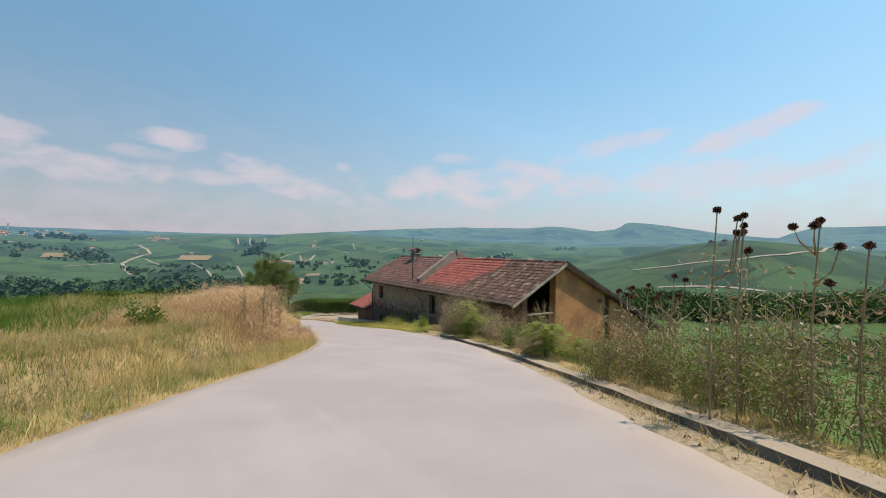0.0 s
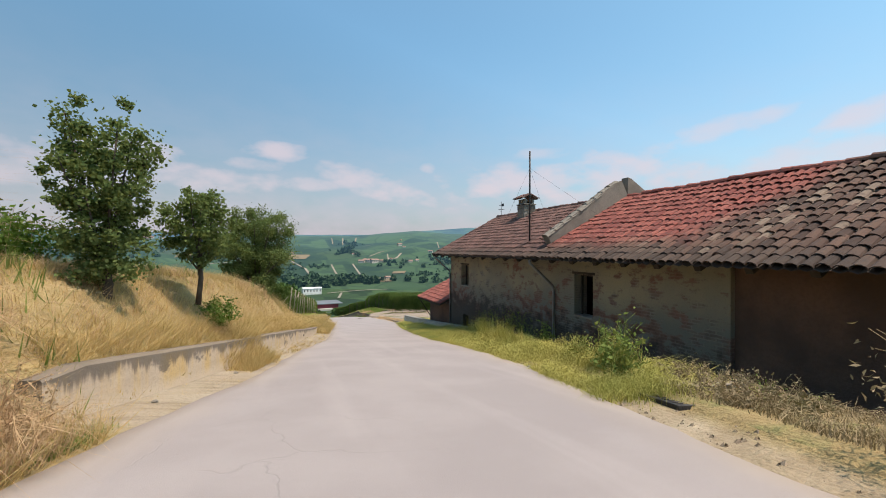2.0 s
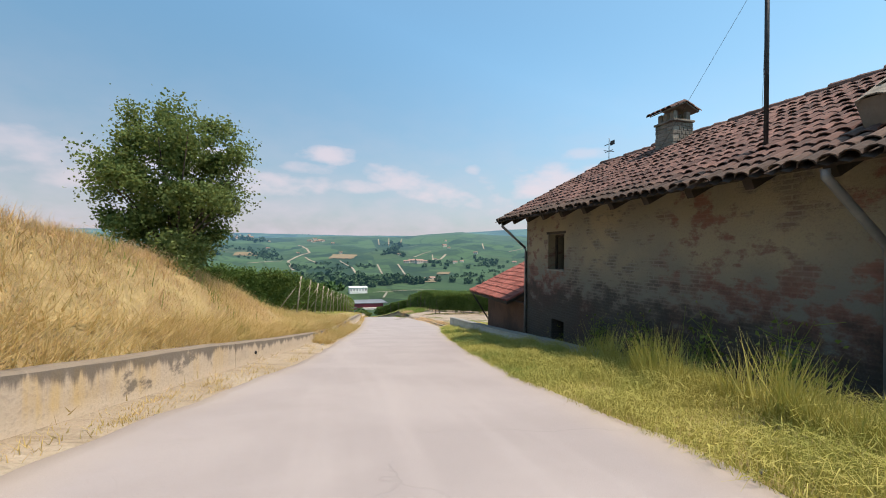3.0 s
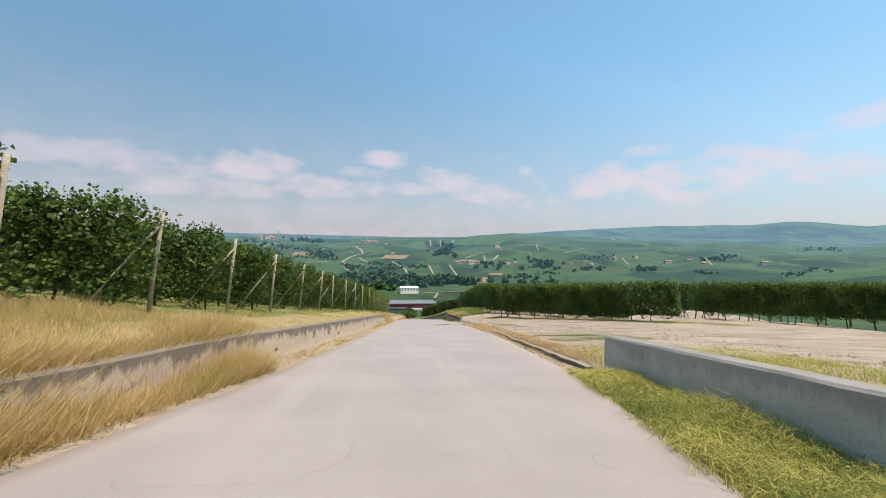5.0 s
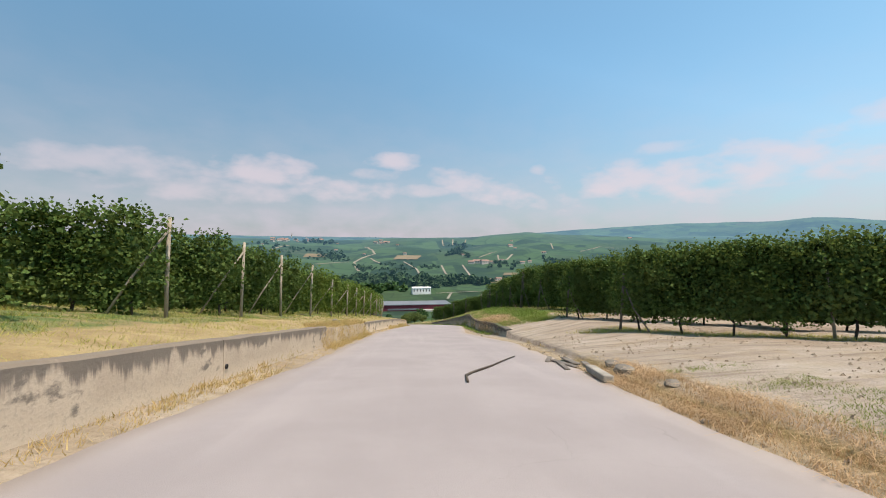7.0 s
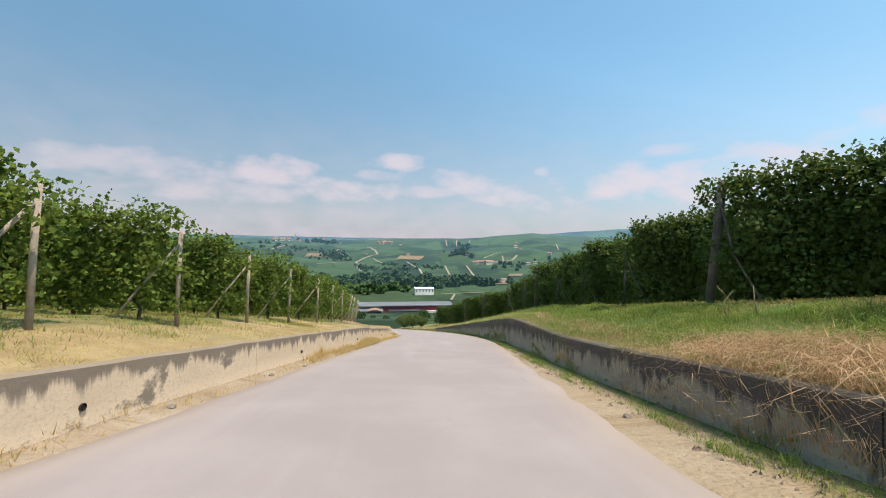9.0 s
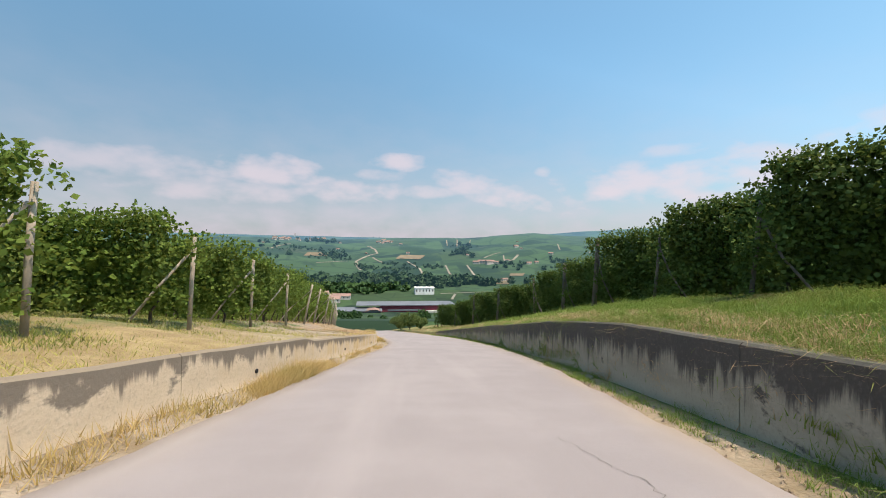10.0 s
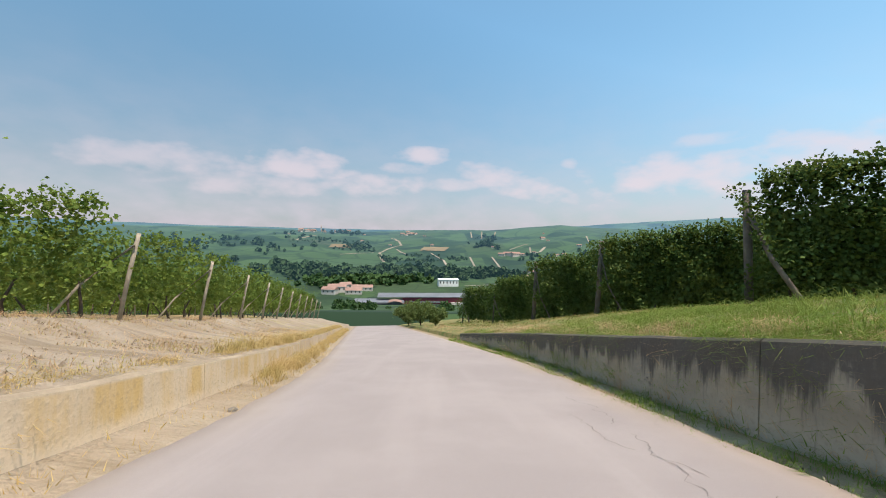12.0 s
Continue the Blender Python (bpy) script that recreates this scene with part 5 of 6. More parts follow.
shrub("shrub", 22.5, -3.4, .5, 1.0, 2000, .04, 31, M_SHRUB, "bright green broadleaf shrub in dry grass", 10)
shrub("shrub", 16.0, -4.3, .5, .9, 900, .05, 32, M_SHRUB, "bright green broadleaf shrub in dry grass", 10)
shrub("shrub", 9.5, -5.2, .6, .9, 900, .05, 33, M_SHRUB, "bright green broadleaf shrub in dry grass", 10)
shrub("shrub", 20.3, -5.0, .75, 1.2, 1600, .055, 34, M_SHRUB, "bright green broadleaf shrub in dry grass", 12)
for k, (s, lat, h) in enumerate([(11.2, -5.1, .9), (12.6, -5.0, .9), (13.9, -5.1, .9), (15.1, -5.0, .8), (13.4, -3.9, .75), (15.0, -3.8, .75)]):
    shrub("weed", s, lat, h * .85, .9, 420, .022, 90 + k, M_BROWNGRASS, "tall dry seeding weed on the bank", 12, stick_mat=M_BROWNGRASS)
for k, (s, lat, h) in enumerate([(16.2, -2.65, .55), (16.7, -2.5, .6), (17.1, -2.85, .7), (17.4, -2.6, .6), (17.7, -2.95, .55), (15.6, -2.8, .6)]):
    shrub("weed", s, lat, h, .6, 500, .02, 120 + k, M_BROWNGRASS, "dry seeding weed before the start of the wall", 14, stick_mat=M_BROWNGRASS)
DRY = [(2.7, 3.2, 1.05), (3.3, 3.6, 1.05), (3.6, 3.0, .85), (4.3, 3.7, 1.0), (4.6, 3.2, .85), (5.1, 3.4, .9), (5.0, 2.6, .85), (5.4, 3.0, .8), (7.9, 2.75, .35), (8.4, 2.95, .4), (10.2, 2.95, .9), (10.8, 3.4, 1.05), (11.2, 3.0, .95), (11.4, 3.8, 1.1),
       (14.3, 3.9, 1.45), (14.5, 3.0, 1.45), (14.7, 3.6, 1.6), (15.0, 2.95, 1.4), (15.4, 3.5, 1.5), (15.8, 3.05, 1.15), (16.2, 3.3, .8), (18.1, 3.5, .3), (18.9, 3.6, .3), (10.0, 4.2, 1.5), (10.6, 4.6, 1.6), (11.0, 4.4, 1.5)]
DRY += [(2.6, 3.9, 1.3), (3.0, 4.3, 1.35), (3.4, 3.3, 1.2), (3.8, 3.9, 1.3), (4.2, 4.4, 1.35), (4.6, 3.7, 1.1), (5.0, 4.2, 1.2), (5.5, 3.6, 1.0), (2.2, 3.4, 1.2), (5.9, 4.3, .9)]
for k, (s, lat, h) in enumerate(DRY):
    shrub("weed", s, lat, h, 1.15 if s > 9 else .8, 1700 if s > 12.5 else 1500, .03 if s > 12.5 else .022, 40 + k, M_WEED if s > 6 or k % 2 else M_GREEN, "dry brown tangled weed beside the kerb" if s > 6 or k % 2 else "half-green tangled weed beside the kerb", 34 if s > 12.5 else 15)
    if s < 13:
        continue
    shrub("weed", s + .45, lat + .5, h * .7, 1.1, 500 if s > 13 else 300, .032, 240 + k, M_WEED if k % 3 else M_GREEN, "dry brown tangled weed beside the kerb" if k % 3 else "half-green tangled weed beside the kerb", 34)
for k, (s, lat, h) in enumerate([(19.5, 3.0, .5), (20.2, 3.15, .6), (21.0, 3.1, .5), (21.7, 3.25, .45)]):
    shrub("weed", s, lat, h, .5, 800, .022, 160 + k, M_GRASS if k % 2 else M_GREEN, "tall yellow-green weed clump in the verge", 22, stick_mat=M_GRASS)
for k, (s, lat, h) in enumerate([(1.4, 4.6, .7), (8.4, 3.7, .4), (9.3, 3.0, .6), (11.8, 4.6, 1.1), (14.9, 3.3, .9)]):
    shrub("shrub", s, lat, h, .55 + .4 * (s > 11), 1300 + 600 * (s > 11), .032, 60 + k, M_SHRUB, "leafy green shrub among dry weeds", 14)
for k, (s, lat, h) in enumerate([(19.4, 2.9, .8), (20.0, 3.1, .7), (24.4, 3.9, .7), (26.2, 4.0, .9), (27.6, 4.0, 1.0), (29.2, 4.0, .95), (30.6, 4.0, .9), (33.0, 4.0, .6)]):
    shrub("weed", s, lat, h, .5, 190, .055, 70 + k, M_GREEN, "tall green weed at the foot of the house wall", 12, stick_mat=M_GREEN)


def frond_shrub(s, lat, h, w, count, seed):
    """A young tree of heaven: stems with long feathered leaves."""
    rng = np.random.default_rng(seed)
    p = ground_at(s, lat)
    b = tagged(new("shrub"), "bright green shrub with long feathered leaves beside the kerb", "shrub")
    b.location = p
    for k in range(5):
        a = rng.uniform(0, 6.28)
        top = np.array([math.cos(a) * w * .2, math.sin(a) * w * .2, h * rng.uniform(.6, .9)])
        tube("stem", [(top[0] * .2, top[1] * .2, -.15), tuple(top * .55 + rng.normal(0, .02, 3)), tuple(top)], [.009, .007, .004], M_SUMAC, b, 5)
        for _ in range(count // 5):
            f0 = top * rng.uniform(.12, 1.0)
            t = rng.uniform(0, 6.28)
            out = np.array([math.cos(t), math.sin(t), 0.0])
            length = w * rng.uniform(.28, .45)
            side = np.array([-out[1], out[0], 0.0])
            quads = []
            for j in range(9):
                u = (j + 1) / 9
                q = f0 + out * length * u + np.array([0, 0, .30 * length * u - .55 * length * u * u])
                for sgn in (-1, 1):
                    d = side * sgn * .8 + out * .5 + np.array([0, 0, rng.normal(-.15, .15)])
                    d /= np.linalg.norm(d)
                    l, n = .13 * (1.1 - .5 * u) * h, np.cross(d, (0, 0, 1.0)) * .022 * h
                    quads.append([q, q + d * l * .45 + n, q + d * l, q + d * l * .45 - n])
            soup("frond", np.array(quads).reshape(-1, 3), 4, M_SUMAC, b)
    return b


for k, (s, lat, h, w) in enumerate(((13.2, 3.15, 1.5, 1.6), (12.9, 3.6, 1.0, 1.1), (7.5, 2.98, .95, 1.0), (6.9, 3.4, .8, .9))):
    frond_shrub(s, lat, h, w, 60, 700 + k)


def seed_stalk(s, lat, h, seed):
    """One tall dry stalk set with small seed pods."""
    rng = np.random.default_rng(seed)
    t = tagged(new("seed_stalk"), "tall dry seed stalk standing over the straw bank", "weed", "dry stalks on the bank")
    t.location = ground_at(s, lat)
    bend = rng.normal(0, .1, 2)
    top = np.array([bend[0], bend[1], h])
    tube("stem", [(0, 0, -.15), tuple(top * .5 + (0.01, 0, 0)), tuple(top)], [.009, .007, .003], M_WEED, t, 5)
    for k in range(7):
        z, a = h * rng.uniform(.35, .8), rng.uniform(0, 6.28)
        q = top * (z / h)
        e = q + np.array([math.cos(a) * .14, math.sin(a) * .14, .16])
        tube("twig", [tuple(q), tuple(e)], [.004, .002], M_WEED, t, 4)
        pts = q + (e - q) * rng.uniform(.3, 1.1, (34, 1)) + rng.normal(0, .018, (34, 3))
        soup("seed_head", leaves(pts, .03, rng, 0, .5).reshape(-1, 3), 4, M_WEED, t)
    pts = top * rng.uniform(.55, 1.02, (130, 1)) + rng.normal(0, .022, (130, 3))
    soup("seed_head", leaves(pts, .035, rng, 0, .5).reshape(-1, 3), 4, M_WEED, t)


for k, (s, lat, h) in enumerate(((12.3, -3.5, 1.7), (12.9, -3.3, 1.85), (13.3, -3.6, 1.6), (13.8, -3.2, 1.75), (14.1, -3.7, 1.5), (11.7, -3.8, 1.6), (14.6, -3.4, 1.3))):
    seed_stalk(s, lat, h, 800 + k)


def thistle(s, lat, h, seed):
    rng = np.random.default_rng(seed)
    p = ground_at(s, lat)
    t = tagged(new("thistle"), "tall dry thistle with dark round heads", "thistle")
    t.location = p
    stems = [tube_data([(0, 0, -.2), (.03, .02, h * .5), (.05, -.02, h)], [.010, .008, .005], 6)]
    heads = [(.05, -.02, h)]
    for k in range(3):
        z, a = h * rng.uniform(.6, .85), rng.uniform(0, 6.28)
        tip = (math.cos(a) * .2 * h * .6, math.sin(a) * .2 * h * .6, min(z + .32 * h * rng.uniform(.5, 1), h * .97))
        stems.append(tube_data([(.03, 0, z), (tip[0] * .7, tip[1] * .7, z + .1), tip], [.008, .006, .005], 5))
        heads.append(tip)
    v, f = joined(stems)
    mesh("stem", v, f, M_WEED, t)
    for x, y, z in heads:
        n = 90
        d = rng.normal(size=(n, 3))
        d /= np.linalg.norm(d, axis=1)[:, None]
        d[:, 2] = np.where(d[:, 2] < -.3, -d[:, 2], d[:, 2])
        r = .036 * rng.uniform(.8, 1.1)
        side = np.cross(d, rng.normal(size=(n, 3))) * .006
        c = np.array([x, y, z])
        tri = np.stack([c + side * 2.5, c - side * 2.5, c + d * r * rng.uniform(.9, 1.25, (n, 1))], 1)
        soup("flower_head", tri.reshape(-1, 3), 3, M_THISTLE, t)
    pts = np.stack([rng.normal(0, .09, 170), rng.normal(0, .09, 170), rng.uniform(.05, h * .8, 170)], 1)
    soup("foliage", leaves(pts, .06, rng, 0, .3).reshape(-1, 3), 4, M_WEED, t)


for s, lat, h, k in ((3.0, 2.6, 1.85, 11), (3.0, 2.85, 1.68, 12), (2.5, 3.0, 1.6, 13), (2.3, 3.15, 1.45, 14), (5.0, 3.05, 1.25, 1), (5.2, 2.9, 1.1, 2), (4.55, 3.0, 1.25, 3), (4.5, 3.25, 1.2, 4), (4.15, 3.05, 1.35, 5)):
    thistle(s, lat, h, 80 + k)


# ---------------------------------------------------------------- grass
def EDGE_X(s):
    """The right-hand road edge for an array of places."""
    return np.interp(s, TS, [EDGE_R(v) for v in TS])


def grass(name, count, s0, s1, lat0, lat1, height, width, seed, material, label, lean=.5, clump=0.0, thin=None, bent=False):
    rng = np.random.default_rng(seed)
    s = rng.uniform(s0, s1, count)
    u = rng.uniform(0, 1, count)
    if clump:
        k = max(8, int(count / 60))
        cs, cu = rng.uniform(s0, s1, k), rng.uniform(0, 1, k)
        pick = rng.integers(0, k, count)
        far = rng.random(count) < clump
        s = np.where(far, cs[pick] + rng.normal(0, .16, count), s)
        u = np.where(far, np.clip(cu[pick] + rng.normal(0, .05, count), 0, 1), u)
    a = np.array([lat0(v) for v in TS])
    b = np.array([lat1(v) for v in TS])
    lat = np.interp(s, TS, a) * (1 - u) + np.interp(s, TS, b) * u
    if thin is not None:
        keep = rng.random(count) < np.array([thin(v) for v in s])
        s, lat = s[keep], lat[keep]
    p = ground_points(s, lat)
    p[:, 2] -= .03
    h = height(s, lat) if callable(height) else np.full(len(s), height)
    ob = soup(name, blades(p, h, width, rng, lean, bent).reshape(-1, 3), 3, material)
    return tagged(ob, label, "grass", kind="stuff")


grass("dry_grass", 260000, -6, 46, lambda s: -10.0, lambda s: WALL_L(s) - .22 if s > 18 else EDGE_L(s) - .05, lambda s, l: np.maximum(.10, .24 + .12 * np.sin(s * 1.3 + l) * np.sin(l * 2.1) + np.where(s < 10, -.06, np.where(s < 18, .03, -.06))), .0045, 101, M_STRAW, "tall dry straw-yellow grass on the bank", .9, .5)
grass("brown_grass", 30000, 9.5, 34, lambda s: -6.5, lambda s: WALL_L(s) - .3 if s > 18 else EDGE_L(s) - 1.1, lambda s, l: np.where(s < 18, .4, .2), .005, 128, M_BROWNGRASS, "matted brown dead grass on the bank", 1.4, .9, bent=True)
grass("straw_mat", 14000, 11.5, 18, lambda s: -5.2, lambda s: -3.5, .62, .007, 136, M_BROWNGRASS, "tall flattened dead straw heaped on the bank", 1.9, .95, bent=True)
grass("bank_weeds", 3000, -6, 40, lambda s: -9.0, lambda s: EDGE_L(s) - .6 if s < 19 else WALL_L(s) - .3, .26, .009, 102, M_GREEN, "green weeds among dry grass", .5, .85)
grass("wall_foot_grass", 30000, 17, 108, lambda s: WALL_L(s) + .04, lambda s: EDGE_L(s) - .02, lambda s, l: np.where((s > 80) & (s < 92), .17, np.where(s < 23, .045, .09)), .006, 103, M_STRAW, "short dry grass along the wall foot", .8, .75, lambda s: .25 + .75 * (math.sin(s * .55) > .2))
grass("row_end_grass", 150000, 42, 126, lambda s: LAT_L(s) - 4.0, lambda s: WALL_L(s) - .22, lambda s, l: np.where(s > 90, .06, .085), .0045, 104, M_GRASS, "dry straw under the vine rows", 1.1, .35, lambda s: 1.0 if s < 90 else .6)
grass("row_green_grass", 60000, 42, 92, lambda s: LAT_L(s) - 5.0, lambda s: LAT_L(s) + .7, .10, .005, 105, M_GREEN, "green grass under the vine rows", .9, .45)
grass("verge_grass", 130000, 18.5, 44.5, lambda s: EDGE_R(s) - .12, lambda s: 3.9 if s < 29 else 3.2 if s < 33 else 2.85 if s < 38 else 2.7, lambda s, l: (.16 + .09 * np.clip(l - EDGE_X(s), 0, 1)) * (1 + .5 * np.sin(s * 2.3 + l) * np.sin(l * 3.1 - s)), .005, 106, M_GRASS, "yellow-green grass verge by the farmhouse", .9, .6, bent=True)
grass("kerb_grass", 22000, -4, 15, lambda s: EDGE_R(s) + .12, lambda s: 4.6, .13, .005, 107, M_STRAW, "dry grass along the broken kerb", 1.1, .6)
grass("slope_grass", 22000, -6, 14, lambda s: 3.6, lambda s: 14.0, .3, .008, 108, M_GREEN, "rough green grass below the lane", .8, .6, bent=True)
grass("house_foot_grass", 6000, 15, 20, lambda s: 3.0, lambda s: 5.2, .16, .006, 140, M_WEED, "thin dead grass at the foot of the dark wall", 1.3, .9, bent=True)
grass("bank_grass", 95000, 72, 104, lambda s: WALL_R(s) + .1, lambda s: WALL_R(s) + 2.6, lambda s, l: .13 + .06 * np.sin(s * 2.1 + l) * np.sin(l * 3.3 + s * .7), .006, 109, M_LUSH, "green grass on the bank above the wall", 1.0, .6, bent=True)
grass("upper_bank_grass", 60000, 72, 124, lambda s: WALL_R(s) + 1.6, lambda s: 9.0, .10, .008, 131, M_GREEN, "green grass under the vine hedge", 1.0, .6)
grass("bank_straw", 22000, 71, 124, lambda s: WALL_R(s) + .1, lambda s: 7.0, .11, .005, 110, M_BROWNGRASS, "dry straw along the top of the wall", 1.3, .85, bent=True)
grass("overhanging_straw", 15000, 72.4, 77.2, lambda s: WALL_R(s) - .04, lambda s: WALL_R(s) + 1.0, lambda s, l: .15 + .16 * np.clip(1 - np.abs(s - 74.8) / 2.2, 0, 1), .005, 125, M_BROWNGRASS, "dry brown grass heaped over the wall's edge", 1.3, .75, bent=True)
grass("bank_tufts", 20000, 72, 106, lambda s: WALL_R(s), lambda s: WALL_R(s) + 2.4, .24, .0065, 132, M_LUSH, "rough green tufts on the bank", 1.1, .97, bent=True)
grass("dry_tufts", 13000, 76, 108, lambda s: WALL_R(s) - .04, lambda s: WALL_R(s) + .9, .2, .005, 133, M_BROWNGRASS, "dry brown tufts along the wall's top", 1.4, .96, bent=True)
grass("right_foot_grass", 16000, 73, 112, lambda s: WALL_R(s) - .45, lambda s: WALL_R(s) - .03, .12, .005, 111, M_LUSH, "short grass along the shaded wall foot", 1.0, .85, bent=True)
grass("yard_grass", 5000, 44.5, 67, lambda s: EDGE_R(s) + .1, lambda s: 3.1, .05, .004, 112, M_STRAW, "thin dry grass at the edge of the yard", 1.2, .8)
grass("kerb_straw", 34000, 45.5, 62.2, lambda s: 2.5 if s < 56 else 2.3, lambda s: 3.1, lambda s, l: np.where(s < 54.5, .10, .14), .004, 130, M_BROWNGRASS, "dead brown grass over the broken kerb", 1.5, .75, bent=True)
grass("yard_green", 9000, 49.5, 51.9, lambda s: 3.4 + .3 * math.sin(s * 5), lambda s: 7.0, .05, .006, 113, M_GREEN, "strip of green grass in the yard", 1.0, .5)

grass("meadow_grass", 26000, 0, 15, lambda s: -12.0, lambda s: -6.2, .34, .011, 114, M_SHRUB, "lush green grass behind the dry bank", .6, .3)
grass("bank_green_grass", 46000, -6, 18, lambda s: -5.2 if s < 11 else -3.8, lambda s: EDGE_L(s) - .1, .15, .005, 115, M_GREEN, "yellow-green grass among the straw", .9, .8, bent=True)
grass("bank_dead_grass", 14000, -6, 11, lambda s: -6.0, lambda s: EDGE_L(s) - .3, .22, .0045, 142, M_WEED, "dead brown stems among the straw", 1.0, .9, bent=True)
grass("wall_end_grass", 15000, 101.5, 126, lambda s: WALL_L(s) - .4, lambda s: EDGE_L(s) - .15, lambda s, l: np.where(s < 107, .24, .2), .006, 116, M_STRAW, "dry grass over the low end of the wall", 1.1, .8, bent=True)
grass("wall_top_straw", 16000, 18.5, 42, lambda s: WALL_L(s) - .5, lambda s: WALL_L(s) - .2, .26, .005, 117, M_STRAW, "dry grass hanging over the wall", 1.5, .5)
grass("wall_overhang", 36000, 76.5, 111, lambda s: WALL_R(s) + .02, lambda s: WALL_R(s) + .5, lambda s, l: .13 + .07 * np.sin(s * 1.7) * np.sin(s * .6 + 1), .0045, 118, M_GREEN, "green grass hanging over the wall", 1.5, .6, bent=True)
grass("wall_edge_straw", 22000, 76.5, 111, lambda s: WALL_R(s) - .02, lambda s: WALL_R(s) + .28, .10, .004, 129, M_BROWNGRASS, "dry grass roots over the wall's top", 1.8, .75, bent=True)
grass("wall_lip_grass", 22000, 88, 108, lambda s: WALL_R(s) - .03, lambda s: WALL_R(s) + .16, lambda s, l: .11 + .06 * np.sin(s * 2.9) * np.sin(s * .8), .005, 141, M_LUSH, "green grass tufts over the wall's lip", 1.7, .85, bent=True)


def clods(name, count, s0, s1, lat0, lat1, seed, label):
    """Small lumps of dry earth lying about."""
    rng = np.random.default_rng(seed)
    p = ground_points(rng.uniform(s0, s1, count), rng.uniform(lat0, lat1, count))
    r = .007 + .026 * rng.random((count, 1)) ** 3
    q = []
    for dx, dy in ((1, 1), (-1, 1), (-1, -1), (1, -1)):
        a = np.stack([p[:, 0] + dx * r[:, 0], p[:, 1] + .8 * dy * r[:, 0], p[:, 2] - .01], 1)
        b = np.stack([p[:, 0] + dy * r[:, 0] * -1, p[:, 1] + .8 * dx * r[:, 0], p[:, 2] - .01], 1)
        top = p + np.stack([rng.normal(0, .3, count) * r[:, 0], rng.normal(0, .3, count) * r[:, 0], r[:, 0] * rng.uniform(.7, 1.3, count)], 1)
        q.append(np.stack([a, b, top], 1))
    ob = soup(name, np.stack(q, 1).reshape(-1, 3), 3, M_EARTH)
    return tagged(ob, label, "earth", kind="stuff")


clods("yard_clods", 4200, 45, 68, 3.0, 11.0, 131, "small lumps of dry earth on the bare yard")
clods("bank_clods", 4000, 90, 112, -6.5, -2.7, 132, "crumbled pale earth on the vineyard bank")
clods("verge_gravel", 2600, 0, 68, 2.1, 2.8, 133, "loose gravel along the edge of the lane")
clods("wall_gravel", 2600, 72, 106, 2.0, 2.6, 134, "loose gravel along the shaded wall")
grass("yard_corner_grass", 22000, 44.2, 48.6, lambda s: 2.75, lambda s: 8.5, lambda s, l: np.where(s < 46, .17, .07), .005, 119, M_GRASS, "half-dry grass at the corner of the yard", 1.1, .6, bent=True)
grass("yard_bank_grass", 9000, 57.5, 61.5, lambda s: 3.0, lambda s: 4.6, .05, .005, 134, M_GREEN, "thin green grass beside the broken kerb", 1.1, .8)
grass("wall_weeds", 3200, 24.6, 29.6, lambda s: 2.95, lambda s: 3.3, lambda s, l: .5 + .2 * np.sin(s * 4), .007, 135, M_GRASS, "tall yellow-green weeds before the house wall", .45, .97)
grass("verge_green_grass", 34000, 27.5, 44, lambda s: EDGE_R(s) - .1, lambda s: 3.1 if s < 33 else 2.75, lambda s, l: .19 + .1 * np.sin(s * 3.1 + l * 2) * np.sin(s * 1.1), .0045, 120, M_GREEN, "fresh green grass in the verge", 1.1, .75, bent=True)
grass("wall_gap_straw", 9000, 66, 73.4, lambda s: WALL_L(s) - .5, lambda s: EDGE_L(s) - .1, .16, .005, 122, M_STRAW, "dry grass in the gap between two walls", .9, .5)
grass("wall_start_straw", 14000, 14.6, 17.7, lambda s: WALL_L(s) - .6, lambda s: EDGE_L(s) - .1, lambda s, l: .34 + .1 * np.sin(s * 2.3), .0045, 121, M_BROWNGRASS, "dry grass hiding the start of the wall", 1.2, .8, bent=True)
grass("wall_front_straw", 26000, 34.6, 44.6, lambda s: WALL_L(s) - .35, lambda s: EDGE_L(s) - .12, lambda s, l: .30 + .1 * np.sin(s * 1.9), .005, 126, M_STRAW, "dry grass grown over the low wall", 1.0, .5)
grass("wall_patch_straw", 6000, 21.8, 24.2, lambda s: WALL_L(s) - .2, lambda s: EDGE_L(s) - .15, lambda s, l: .34 * np.clip(1.3 - np.abs(s - 23) / 1.2, .2, 1), .005, 127, M_STRAW, "tuft of dry grass before the wall", .9, .5)
grass("straw_heap", 5000, 85.0, 88.6, lambda s: WALL_L(s) + .1, lambda s: EDGE_L(s) + .05, lambda s, l: .10 + .18 * np.clip(1 - np.abs(s - 86.6) / 1.8, 0, 1), .006, 123, M_STRAW, "heap of dry straw against the wall", 1.0, .4)
grass("hedge_foot_straw", 16000, 72, 112, lambda s: LAT_R(s) - .6, lambda s: LAT_R(s) + 1.2, .10, .006, 124, M_STRAW, "dry straw under the vine hedge", 1.0, .7)
grass("hedge_grass", 14000, 57, 68, lambda s: 4.8 + (67.2 - s) * .97, lambda s: 6.3 + (67.2 - s) * .97, .11, .007, 137, M_GRASS, "half-dry grass under the vine hedge", 1.0, .6)
grass("coping_straw", 7000, 90, 106, lambda s: WALL_L(s) - .34, lambda s: WALL_L(s) - .02, .09, .005, 138, M_STRAW, "dry straw lying over the wall's top", 1.6, .8, bent=True)
grass("sand_straw", 14000, 92, 112, lambda s: -6.5, lambda s: WALL_L(s) - .25, .12, .005, 139, M_BROWNGRASS, "thin dead straw on the sandy bank", 1.5, .93, bent=True)

